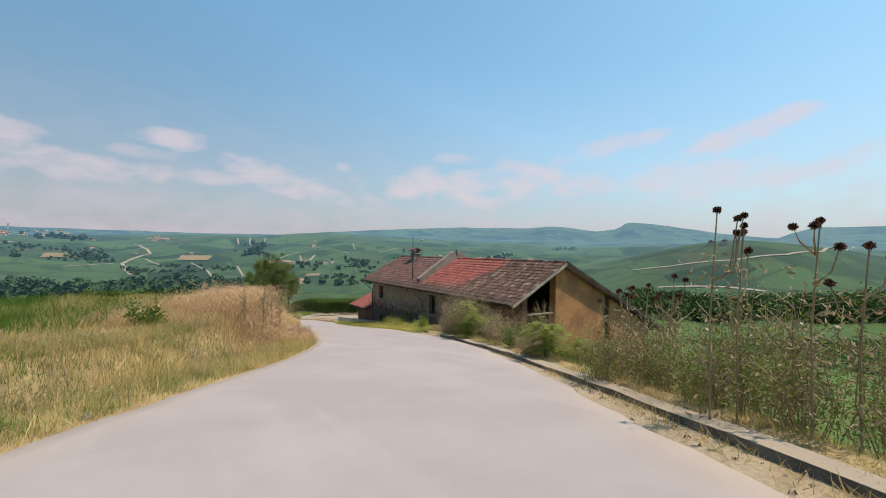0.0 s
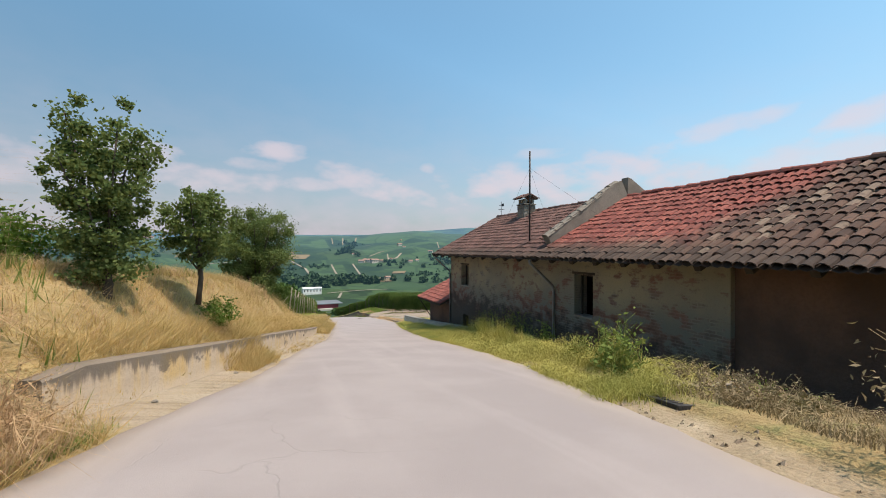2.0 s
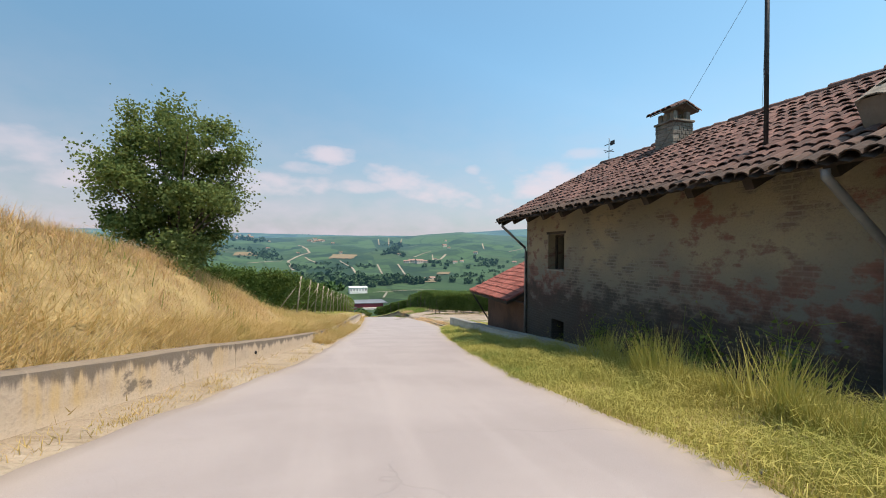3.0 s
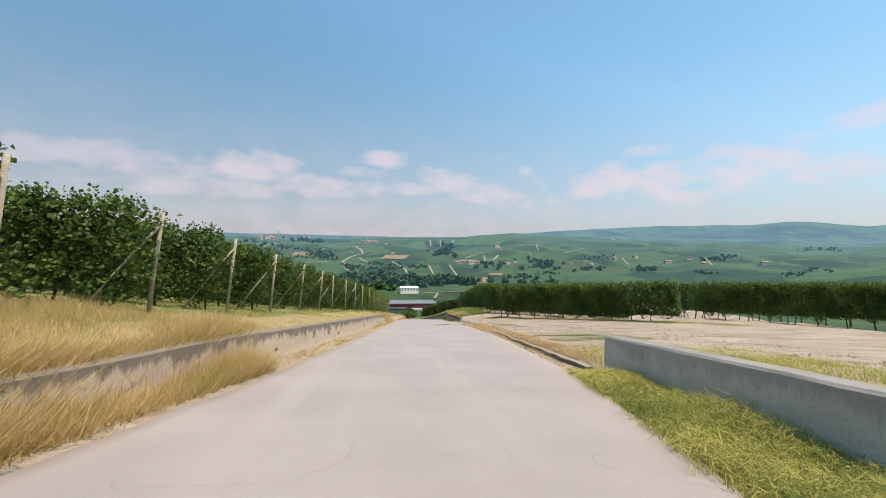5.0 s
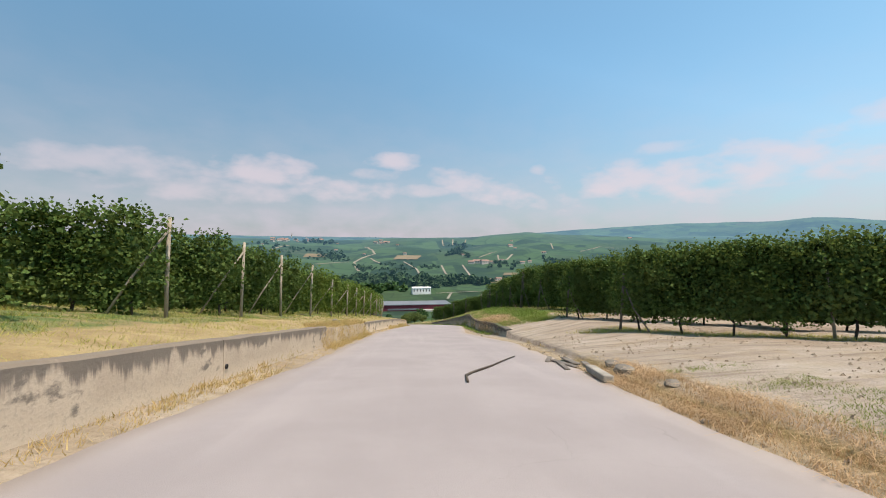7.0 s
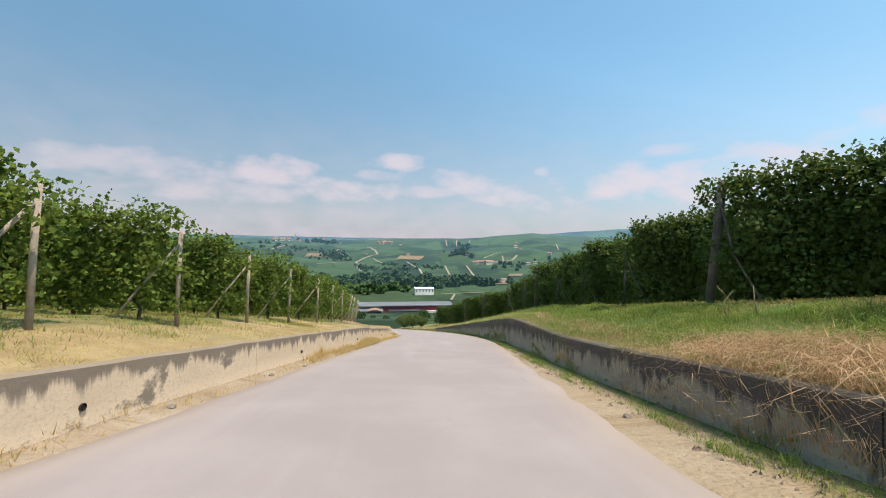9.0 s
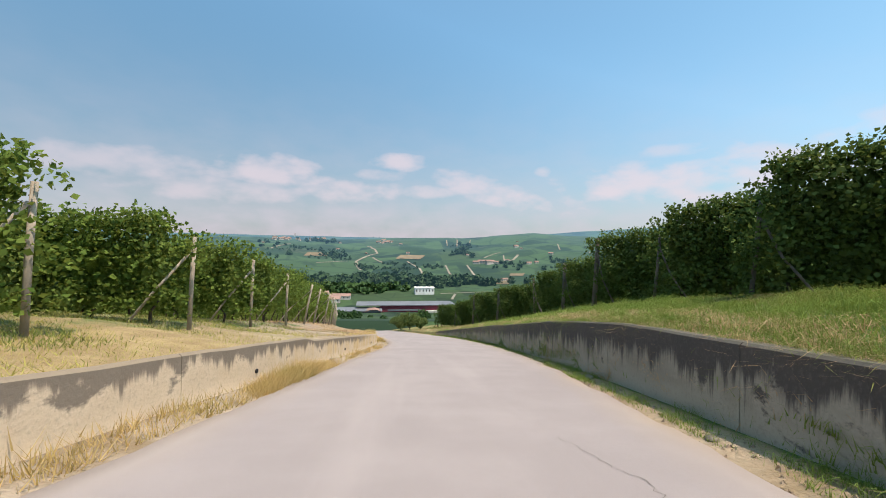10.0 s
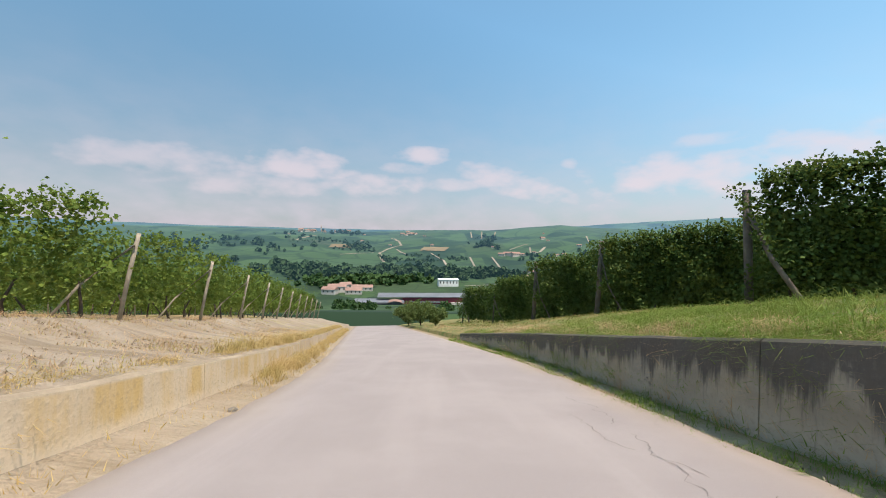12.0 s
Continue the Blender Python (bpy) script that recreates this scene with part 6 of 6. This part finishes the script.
# ---------------------------------------------------------------- kerbs and stones
def kerb_stone(s0, s1, lat, w, h, seed, label, name="kerb"):
    rng = np.random.default_rng(seed)
    bm = bmesh.new()
    cuts = np.linspace(s0, s1, max(3, int((s1 - s0) / .5) + 1))
    rings = []
    for s in cuts:
        j = rng.normal(0, .008, 4)
        j *= 1.2
        rings.append([bm.verts.new(on_road(s, l, z)) for l, z in ((lat, -.15), (lat + j[0], h + j[1]), (lat + w + j[2], h + j[3]), (lat + w, -.6))])
    for a, b in zip(rings, rings[1:]):
        for k in range(3):
            bm.faces.new((a[k], a[k + 1], b[k + 1], b[k]))
    bm.faces.new(rings[0][::-1])
    bm.faces.new(rings[-1])
    bmesh.ops.bevel(bm, geom=[e for e in bm.edges if e.is_boundary is False and e.calc_face_angle(0) > .6], offset=.02, segments=2, affect="EDGES")
    bmesh.ops.recalc_face_normals(bm, faces=bm.faces)
    me = bpy.data.meshes.new(name)
    bm.to_mesh(me)
    bm.free()
    me.materials.append(M_KERB)
    return tagged(new(name, me), label, "kerb", "broken kerb stones beside the lane")


for k, (a, b, lat) in enumerate([(-3.5, 1.4, 2.45), (1.42, 4.9, 2.45), (4.92, 7.6, 2.45), (7.64, 10.4, 2.46), (10.44, 13.4, 2.48), (13.9, 15.2, 2.5)]):
    kerb_stone(a, b, lat, .24, .045 + .012 * (k % 2), 200 + k, "weathered concrete kerb half buried in weeds")
kerb_stone(18.6, 19.5, 3.3, .6, .1, 260, "broken concrete slab lying in weeds", "broken_slab")
for k, (a, b, lat) in enumerate([(44.8, 47.2, 2.49), (47.3, 49.8, 2.53), (49.9, 52.4, 2.58), (52.5, 55.0, 2.66), (55.1, 57.0, 2.72)]):
    kerb_stone(a, b, lat, .12, .065, 220 + k, "dark-edged concrete kerb along the earth yard")


def crack(s0, s1, lat, seed):
    """A thin open crack wandering along the asphalt."""
    rng = np.random.default_rng(seed)
    s = np.arange(s0, s1, .05)
    l = lat + np.cumsum(rng.normal(0, .032, len(s)))
    w = .003 * rng.uniform(.3, 1.2, len(s))
    v, f = [], []
    for k, (a, b, h) in enumerate(zip(s, l, w)):
        u = (b - EDGE_L(a)) / (EDGE_R(a) - EDGE_L(a))
        z = .012 * math.sin(math.pi * u) + .004
        v += [on_road(a, b - h, z), on_road(a, b + h, z)]
        if k:
            f.append((2 * k - 2, 2 * k - 1, 2 * k + 1, 2 * k))
    return tagged(mesh("crack", v, f, M_CRACK), "thin dark crack in the asphalt", "crack", kind="structure")


for k, (a, b, lat) in enumerate([(96.6, 97.3, 1.55), (97.5, 98.3, 1.62), (97.2, 97.8, 1.9), (98.0, 98.9, 1.85), (97.0, 97.5, 1.3), (98.5, 99.6, 1.6), (99.2, 100.4, 1.8), (78.0, 79.9, 1.45), (78.6, 80.4, 1.75), (82.0, 83.2, 1.2)]):
    crack(a, b, lat, 600 + k)


def stone(p, r, seed, label="loose grey stone at the lane's edge"):
    rng = np.random.default_rng(seed)
    bm = bmesh.new()
    bmesh.ops.create_icosphere(bm, subdivisions=2, radius=r)
    for v in bm.verts:
        v.co *= 1 + .35 * noise.noise(v.co * (2.2 / r) + Vector((seed, 0, 0)))
        v.co.z *= .6
    me = bpy.data.meshes.new("stone")
    bm.to_mesh(me)
    bm.free()
    me.materials.append(M_STONE)
    ob = new("stone", me)
    ob.location = (p[0], p[1], p[2] + r * .25)
    return tagged(ob, label, "stone", "loose stones along the lane")


_rng = np.random.default_rng(77)
for k in range(70):
    s = _rng.uniform(0, 104)
    side = _rng.random() < .6
    lat = (EDGE_R(s) + _rng.uniform(-.25, .35)) if side else (EDGE_L(s) + _rng.uniform(-.4, .15))
    stone(ground_at(s, lat), _rng.uniform(.02, .055), 300 + k)
for k, (s, lat, r) in enumerate([(44.9, 3.4, .2), (61.5, 2.75, .16), (62.1, 2.85, .12), (60.4, 2.8, .1), (69.6, -3.3, .12), (70.6, -3.6, .1), (86.8, 2.6, .08)]):
    stone(ground_at(s, lat), r, 400 + k, "pale broken stone beside the lane")


def branch(points, r, label, name="dead_branch"):
    return tagged(tube(name, points, [r * (1.1 - .7 * k / (len(points) - 1)) for k in range(len(points))], M_WEED, sides=5), label, "branch")


tagged(tube("dead_branch", [on_road(s, l, z) for s, l, z in ((61.0, .4, .026), (61.5, .42, .03), (61.8, .53, .026), (62.2, .76, .032), (62.6, .96, .026), (63.4, 1.34, .034), (64.1, 1.67, .026))], [.02, .022, .02, .018, .016, .012, .008], M_BARK, sides=6), "thin dark dead branch lying on the asphalt", "branch")


def lying_bar(name, a, b, w, h, material, label, category):
    """A square bar lying on the ground from a to b, its edges worn."""
    a, b = Vector(a), Vector(b)
    ob = box(name, 0, (b - a).length, -w / 2, w / 2, 0, h, material, label=label, bevel=.012)
    ob.matrix_basis = Matrix.Translation(a) @ (b - a).to_track_quat("X", "Z").to_matrix().to_4x4()
    return tagged(ob, label, category)


lying_bar("concrete_post", on_road(61.0, 2.3, .0), on_road(61.95, 2.42, .02), .14, .10, M_PALE2, "pale concrete post lying at the lane's edge", "post")
for k, (s0, l0, s1, l1) in enumerate(((62.2, 2.15, 63.2, 2.3), (62.5, 2.4, 63.4, 2.25), (62.9, 2.55, 63.8, 2.6), (63.2, 2.1, 63.9, 2.35), (62.4, 2.62, 63.1, 2.75))):
    lying_bar("plank", on_road(s0, l0, .0), on_road(s1, l1, .015), .1 + .02 * (k % 3), .025, M_OLDPOST_SHADED, "weathered broken plank lying on dry earth", "plank")
branch([on_road(74.9, WALL_R(75) + .1, .62), on_road(74.75, WALL_R(75) - .06, .55), on_road(74.7, WALL_R(75) - .08, .38), on_road(74.55, WALL_R(75) - .05, .18)], .009, "pale dead root hanging over the wall", "root")
for k, (s, l) in enumerate(((77.9, 4.4), (77.6, 4.6), (78.3, 4.7))):
    g0 = ground_at(s, l)
    branch([tuple(g0 + (0, 0, -.05)), tuple(g0 + (.05 * k - .05, .06, .22)), tuple(g0 + (.16 - .14 * k, .1, .42))], .011, "pale dry twig standing in the grass", "twig")


def drain_grate(s, lat):
    """An iron grating set in a frame at the lane's edge."""
    p, g = on_road(s, lat, .02), heading(s)
    t = tagged(new("drain_grate"), "rusty iron drain grate set at the lane's edge", "drain")
    t.location, t.rotation_euler = p, (0, math.asin(.15), g)
    for x0, x1, y0, y1 in ((-.34, .34, -.24, -.2), (-.34, .34, .2, .24), (-.34, -.3, -.2, .2), (.3, .34, -.2, .2)):
        box("frame", x0, x1, y0, y1, -.05, .02, M_IRON, t, bevel=.004)
    box("pit", -.3, .3, -.2, .2, -.09, -.05, M_VOID, t)
    for k in range(9):
        x = -.27 + k * .0675
        box("bar", x - .012, x + .012, -.2, .2, -.03, .015, M_IRON, t, bevel=.003)


drain_grate(18.4, 2.92)
for k in range(9):
    a = np.random.default_rng(900 + k)
    stone(ground_at(54.8 + a.normal(0, .35), 2.62 + a.normal(0, .1)), a.uniform(.04, .085), 940 + k, "broken lump of kerb lying in dry earth")


# ---------------------------------------------------------------- the valley and the far hills
def far_house(p, w, d, h, yaw, wall, roof, label, pitch=.3, category="house"):
    t = tagged(new("far_house"), label, category, "houses across the valley")
    t.location, t.rotation_euler = p, (0, 0, yaw)
    v, f = box_data(-w / 2, w / 2, -d / 2, d / 2, -3, h)
    mesh("wall", v, f, wall, t)
    e = .5
    v = [(-w / 2 - e, -d / 2 - e, h), (w / 2 + e, -d / 2 - e, h), (w / 2 + e, d / 2 + e, h), (-w / 2 - e, d / 2 + e, h), (-w / 2 - e, 0, h + d * pitch), (w / 2 + e, 0, h + d * pitch)]
    mesh("roof", v, [(0, 1, 5, 4), (2, 3, 4, 5), (0, 4, 3), (1, 2, 5), (3, 2, 1, 0)], roof, t)
    for k in range(max(2, int(w / 4))):
        x = -w / 2 + (k + .5) * w / max(2, int(w / 4))
        v, f = box_data(x - .6, x + .6, -d / 2 - .06, -d / 2 + .05, h * .45, h * .8)
        mesh("window", v, f, M_VOID, t)
    return t


def valley():
    rng = np.random.default_rng(55)

    def at(x, y):
        return far_point(*seen_at(x, y))

    # white store across the valley
    p = at(751, 522)
    far_house(p, 24, 12, 8, .12, M_WHITE, M_WHITE, "long white farm store in the valley", .12, "barn")
    # winery: low maroon halls with grey roofs
    p = at(705, 554)
    hall = tagged(new("winery"), "low maroon winery hall with long grey flat roofs", "winery")
    hall.location, hall.rotation_euler = p, (0, 0, .10)
    for name, x0, x1, y0, y1, z0, z1, m in (("wall", -14, 46, -1, 22, -4, 5.4, M_MAROON), ("roof", -34, 50, -2, 26, 5.4, 6.0, M_GREYROOF), ("wall", -50, -14, -14, 6, -4, 2.6, M_GREYROOF), ("roof", -52, -13, -16, 8, 2.6, 3.4, M_GREYROOF), ("parapet", -8, 20, -1.5, -1.1, 1.0, 2.4, M_GREYROOF), ("wall", 24, 40, -4, -1.1, -4, 1.5, M_FARWALL)):
        v, f = box_data(x0, x1, y0, y1, z0, z1)
        mesh(name, v, f, m, hall)
    v, f = [], []
    for k in range(9):
        a = math.pi * k / 8
        v += [(-20 - 7 * math.cos(a), -17, 1.2 + 3.2 * math.sin(a)), (-20 - 7 * math.cos(a), -3, 1.2 + 3.2 * math.sin(a))]
        if k:
            f.append((2 * k - 2, 2 * k - 1, 2 * k + 1, 2 * k))
    mesh("arched_roof", v, f, M_REDROOF, hall)
    # red-roofed houses by the winery
    for x, y, w, d, h, yaw in ((560, 537, 18, 10, 6, .3), (548, 541, 14, 9, 5, -.2), (590, 540, 16, 9, 4, .1), (574, 534, 12, 9, 6.5, .5), (604, 534, 22, 9, 4, .05)):
        far_house(at(x, y), w, d, h, yaw, M_FARWALL, M_REDROOF, "cream valley house with a red tile roof")
    # farms and hill villages
    spots = [(842, 467, 22), (852, 466, 26), (866, 467, 30), (880, 466, 18), (935, 466, 16), (948, 464, 14), (912, 437, 22), (921, 440, 14), (892, 497, 18)]
    spots += [(480 + rng.uniform(0, 95), 431 - rng.uniform(0, 6), rng.uniform(14, 30)) for _ in range(20)]
    spots += [(655 + rng.uniform(0, 42), 435 - rng.uniform(0, 6), rng.uniform(14, 28)) for _ in range(9)]
    spots += [(1000 + rng.uniform(0, 450), 425 + rng.uniform(-5, 45), rng.uniform(12, 24)) for _ in range(10)]
    spots += [(440 + rng.uniform(0, 600), 440 + rng.uniform(-14, 30), rng.uniform(10, 18)) for _ in range(12)]
    for x, y, w in spots:
        far_house(at(x, y), w * .6, w * .36, w * .2, rng.uniform(-.6, .6), M_FARWALL, M_REDROOF, "small pale house with a red roof on a far hill")
    p = at(521, 424)
    far_house(p, 6, 6, 24, .2, M_FARWALL, M_REDROOF, "pale village bell tower on a far hill", .5, "tower")
    # farmhouse on the near right-hand hill
    for az, el, w in ((65.9, 1.35, 16), (67.2, 1.45, 20)):
        far_house(far_point(az, el, (.2, 5.2, .3)), w, 9, 5, .4, M_FARWALL, M_REDROOF, "red-roofed farmhouse on a vineyard hill")

    def track(points, width, closed=False, eye=None, label="pale earth farm track climbing between vineyards"):
        pts = [far_point(*p, *(eye or ())) for p in points]
        v, f = [], []
        dense = []
        for a, b in zip(pts, pts[1:]):
            n = max(2, int(np.linalg.norm(b - a) / 12))
            dense += [a + (b - a) * k / n for k in range(n)]
        dense.append(pts[-1])
        for k, q in enumerate(dense):
            d = dense[min(k + 1, len(dense) - 1)] - dense[max(k - 1, 0)]
            side = np.array([-d[1], d[0], 0]) / (np.hypot(d[0], d[1]) + 1e-6) * width / 2
            for e in (q - side, q + side):
                dd, a = math.hypot(e[0] - HUB[0], e[1] - HUB[1]), math.degrees(math.atan2(e[0] - HUB[0], e[1] - HUB[1]))
                z = back_height(a, dd) if dd > 575 else far_height(e[0], e[1])
                v.append((e[0], e[1], z + .9))
            if k:
                f.append((2 * k - 2, 2 * k - 1, 2 * k + 1, 2 * k))
        return tagged(mesh("farm_track", v, f, M_TRACK), label, "track", kind="structure")

    for pts, w in (([(650, 439), (668, 452), (645, 459), (630, 466), (632, 474), (638, 482)], 9), ([(720, 465), (743, 478), (760, 498)], 7), ([(788, 471), (803, 496)], 6), ([(826, 470), (847, 495)], 6),
                   ([(856, 457), (887, 446)], 7), ([(896, 462), (907, 460), (916, 451)], 9), ([(789, 426), (791, 436)], 6), ([(808, 425), (808, 437)], 6), ([(832, 425), (829, 433)], 6), ([(480, 445), (515, 437)], 8),
                   ([(780, 522), (860, 518), (900, 517)], 6), ([(800, 532), (806, 522)], 5), ([(560, 470), (590, 468), (620, 466)], 6), ([(660, 459), (680, 470)], 6), ([(890, 452), (892, 462)], 5)):
        track([seen_at(*q) for q in pts], w * .6)
    for pts, w in (([(1040, 445), (1075, 436), (1110, 438)], 6), ([(1150, 452), (1165, 464)], 5), ([(1210, 440), (1260, 432)], 6), ([(1310, 448), (1330, 462)], 5), ([(985, 430), (990, 440)], 5)):
        track([seen_at(*q) for q in pts], w * .6)
    def bare_field(x0, x1, y0, y1, skew, label):
        v, f = [], []
        for j in range(7):
            for i in range(11):
                q = at(x0 + (x1 - x0) * i / 10 + skew * j / 6, y1 + (y0 - y1) * j / 6)
                v.append((q[0], q[1], q[2] + 1.2))
        f = [(j * 11 + i, j * 11 + i + 1, j * 11 + i + 12, j * 11 + i + 11) for j in range(6) for i in range(10)]
        tagged(mesh("bare_field", v, f, M_BARE), label, "field", kind="structure")

    for x0, x1, y0, y1, skew in ((538, 580, 452, 458, 6), (700, 744, 454, 461, 8), (868, 900, 495, 503, 5), (900, 925, 484, 488, 3)):
        bare_field(x0, x1, y0, y1, skew, "bare tan field among green vineyards")
    eye2 = (.2, 5.2, .3)
    track([(57.3, -2.0), (61.8, -1.35), (68.1, -.4), (72.8, .2), (75.6, .65), (77.8, 1.25)], 4, eye=(eye2,))
    track([(60.5, -4.0), (66.0, -4.3), (71.0, -4.6)], 5, eye=(eye2,))

    # woods and hedges: clumps of crowns
    quads, far_quads = [], []

    def crown(p, r, n=34, fine=.75):
        c = np.asarray(p) + np.array([0, 0, r * .75])
        d = rng.normal(size=(n, 3))
        d /= np.linalg.norm(d, axis=1)[:, None]
        q = c + d * r * rng.uniform(.5, 1.0, (n, 1)) * np.array([1, 1, .95])
        (far_quads if math.hypot(p[0], p[1]) > 640 else quads).append(leaves(q, r * fine, rng, .3))

    belts = [(640, 515, 90, 8, 60, 6), (720, 505, 100, 5, 70, 6), (600, 520, 60, 8, 50, 6), (820, 503, 60, 4, 34, 6), (560, 508, 90, 8, 60, 6), (690, 498, 60, 6, 36, 5), (540, 525, 40, 6, 30, 5), (480, 500, 60, 8, 40, 6)]
    for x, y, sx, sy, n, r in belts:
        for _ in range(n):
            crown(at(x + rng.normal(0, sx * .6), y + rng.normal(0, sy * .6)), r * rng.uniform(.7, 1.5))
    scatter = [(rng.uniform(250, 1560), rng.uniform(430, 500), 18, 2.5, 14, rng.uniform(3, 6)) for _ in range(34)]
    for x, y, sx, sy, n, r in scatter + list(((597, 457, 16, 4, 16, 10), (817, 442, 9, 8, 22, 10), (812, 452, 14, 4, 12, 9), (515, 454, 4, 2, 4, 9), (650, 478, 14, 3, 8, 8), (556, 430, 24, 3, 18, 10), (580, 433, 18, 2, 12, 9), (690, 422, 20, 2, 8, 9), (990, 500, 50, 5, 16, 8), (895, 470, 50, 8, 14, 7), (470, 440, 40, 8, 14, 9), (430, 460, 40, 10, 16, 9), (1010, 470, 40, 10, 16, 8), (300, 450, 100, 20, 30, 10), (200, 480, 90, 20, 30, 9))):
        for _ in range(n):
            crown(at(x + rng.normal(0, sx * .7), y + rng.normal(0, sy * .6)), r * rng.uniform(.35, .8))
    ob = soup("woods", np.concatenate(quads).reshape(-1, 3), 4, M_WOODS)
    tagged(ob, "dark woods and hedges in the valley", "woods", kind="stuff")
    # far crowns glow with the same painted haze as the hills
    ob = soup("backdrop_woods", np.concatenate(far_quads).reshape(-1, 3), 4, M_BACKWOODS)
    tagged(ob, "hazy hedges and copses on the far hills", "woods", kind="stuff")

    # wood, meadow and vineyard below the farmhouse
    quads = []
    for _ in range(150):
        az, d = rng.uniform(57, 86), rng.uniform(146, 190)
        x, y = .2 + d * math.sin(radians(az)), 5.2 + d * math.cos(radians(az))
        crown((x, y, far_height(x, y)), rng.uniform(3.0, 5.5), 460, .12)
    for _ in range(60):
        az, d = rng.uniform(-30, 30), rng.uniform(105, 200)
        x, y = 13 + d * math.sin(radians(az)), 76 + d * math.cos(radians(az))
        if abs(x - 11) > 4 + d * .02 or d > 150:
            crown((x, y, far_height(x, y) - 1), rng.uniform(1.2, 2.8), 200, .3)
    ob = soup("woods", np.concatenate(quads).reshape(-1, 3), 4, M_WOODS)
    tagged(ob, "dark wood at the edge of a meadow", "woods", kind="stuff")
    # meadow round the lower vineyard, and its low rows
    v = []
    for j in range(25):
        for i in range(31):
            az, d = radians(52 + 36 * i / 30), 66 + 82 * j / 24
            x, y = .2 + d * math.sin(az), 5.2 + d * math.cos(az)
            v.append((x, y, far_height(x, y) + .22))
    f = [(j * 31 + i, j * 31 + i + 1, j * 31 + i + 32, j * 31 + i + 31) for j in range(24) for i in range(30)]
    tagged(mesh("meadow", v, f, M_MEADOW, smooth=True), "bright green mown meadow below the lane", "meadow", kind="structure")
    centres = []
    for k in range(24):
        for t in np.arange(-22, 34, .14):
            x, y = 71 + k * 1.55 + t * .74, 28 - k * 1.7 + t * .67
            if math.hypot(x, y - 5) < 106:
                z = far_height(x, y) + .2
                centres += [(x + rng.normal(0, .16), y + rng.normal(0, .16), z + rng.uniform(.05, .5)) for _ in range(5)]
    ob = soup("lower_vineyard", leaves(np.array(centres), .2, rng, .2).reshape(-1, 3), 4, M_WOODS)
    tagged(ob, "rows of green vines on the slope below", "vineyard", kind="stuff")


valley()


def hay_bale(x, y, seed):
    rng = np.random.default_rng(seed)
    bale = tagged(new("hay_bale"), "round straw bale lying on the green meadow", "bale", "bales on the meadow")
    bale.location, bale.rotation_euler = (x, y, far_height(x, y) + .68), (0, 0, rng.uniform(0, 3.1))
    v, f = tube_data([(-.6, 0, 0), (-.56, 0, 0), (.56, 0, 0), (.6, 0, 0)], [.47, .52, .52, .47], 14)
    mesh("roll", v, f, M_STRAWBALE, bale, smooth=True)
    for x0 in (-.25, .25):
        v, f = tube_data([(x0 - .02, 0, 0), (x0 + .02, 0, 0)], .528, 14, cap=False)
        mesh("twine", v, f, M_WHITE, bale)
    return bale


for k, (az, d) in enumerate(((63, 136), (66.5, 124), (68, 141), (71, 130), (75, 138), (78, 127))):
    hay_bale(1.0 + d * math.sin(radians(az)), 6.0 + d * math.cos(radians(az)), 500 + k)
# pieces of the roof last
build_tiles()
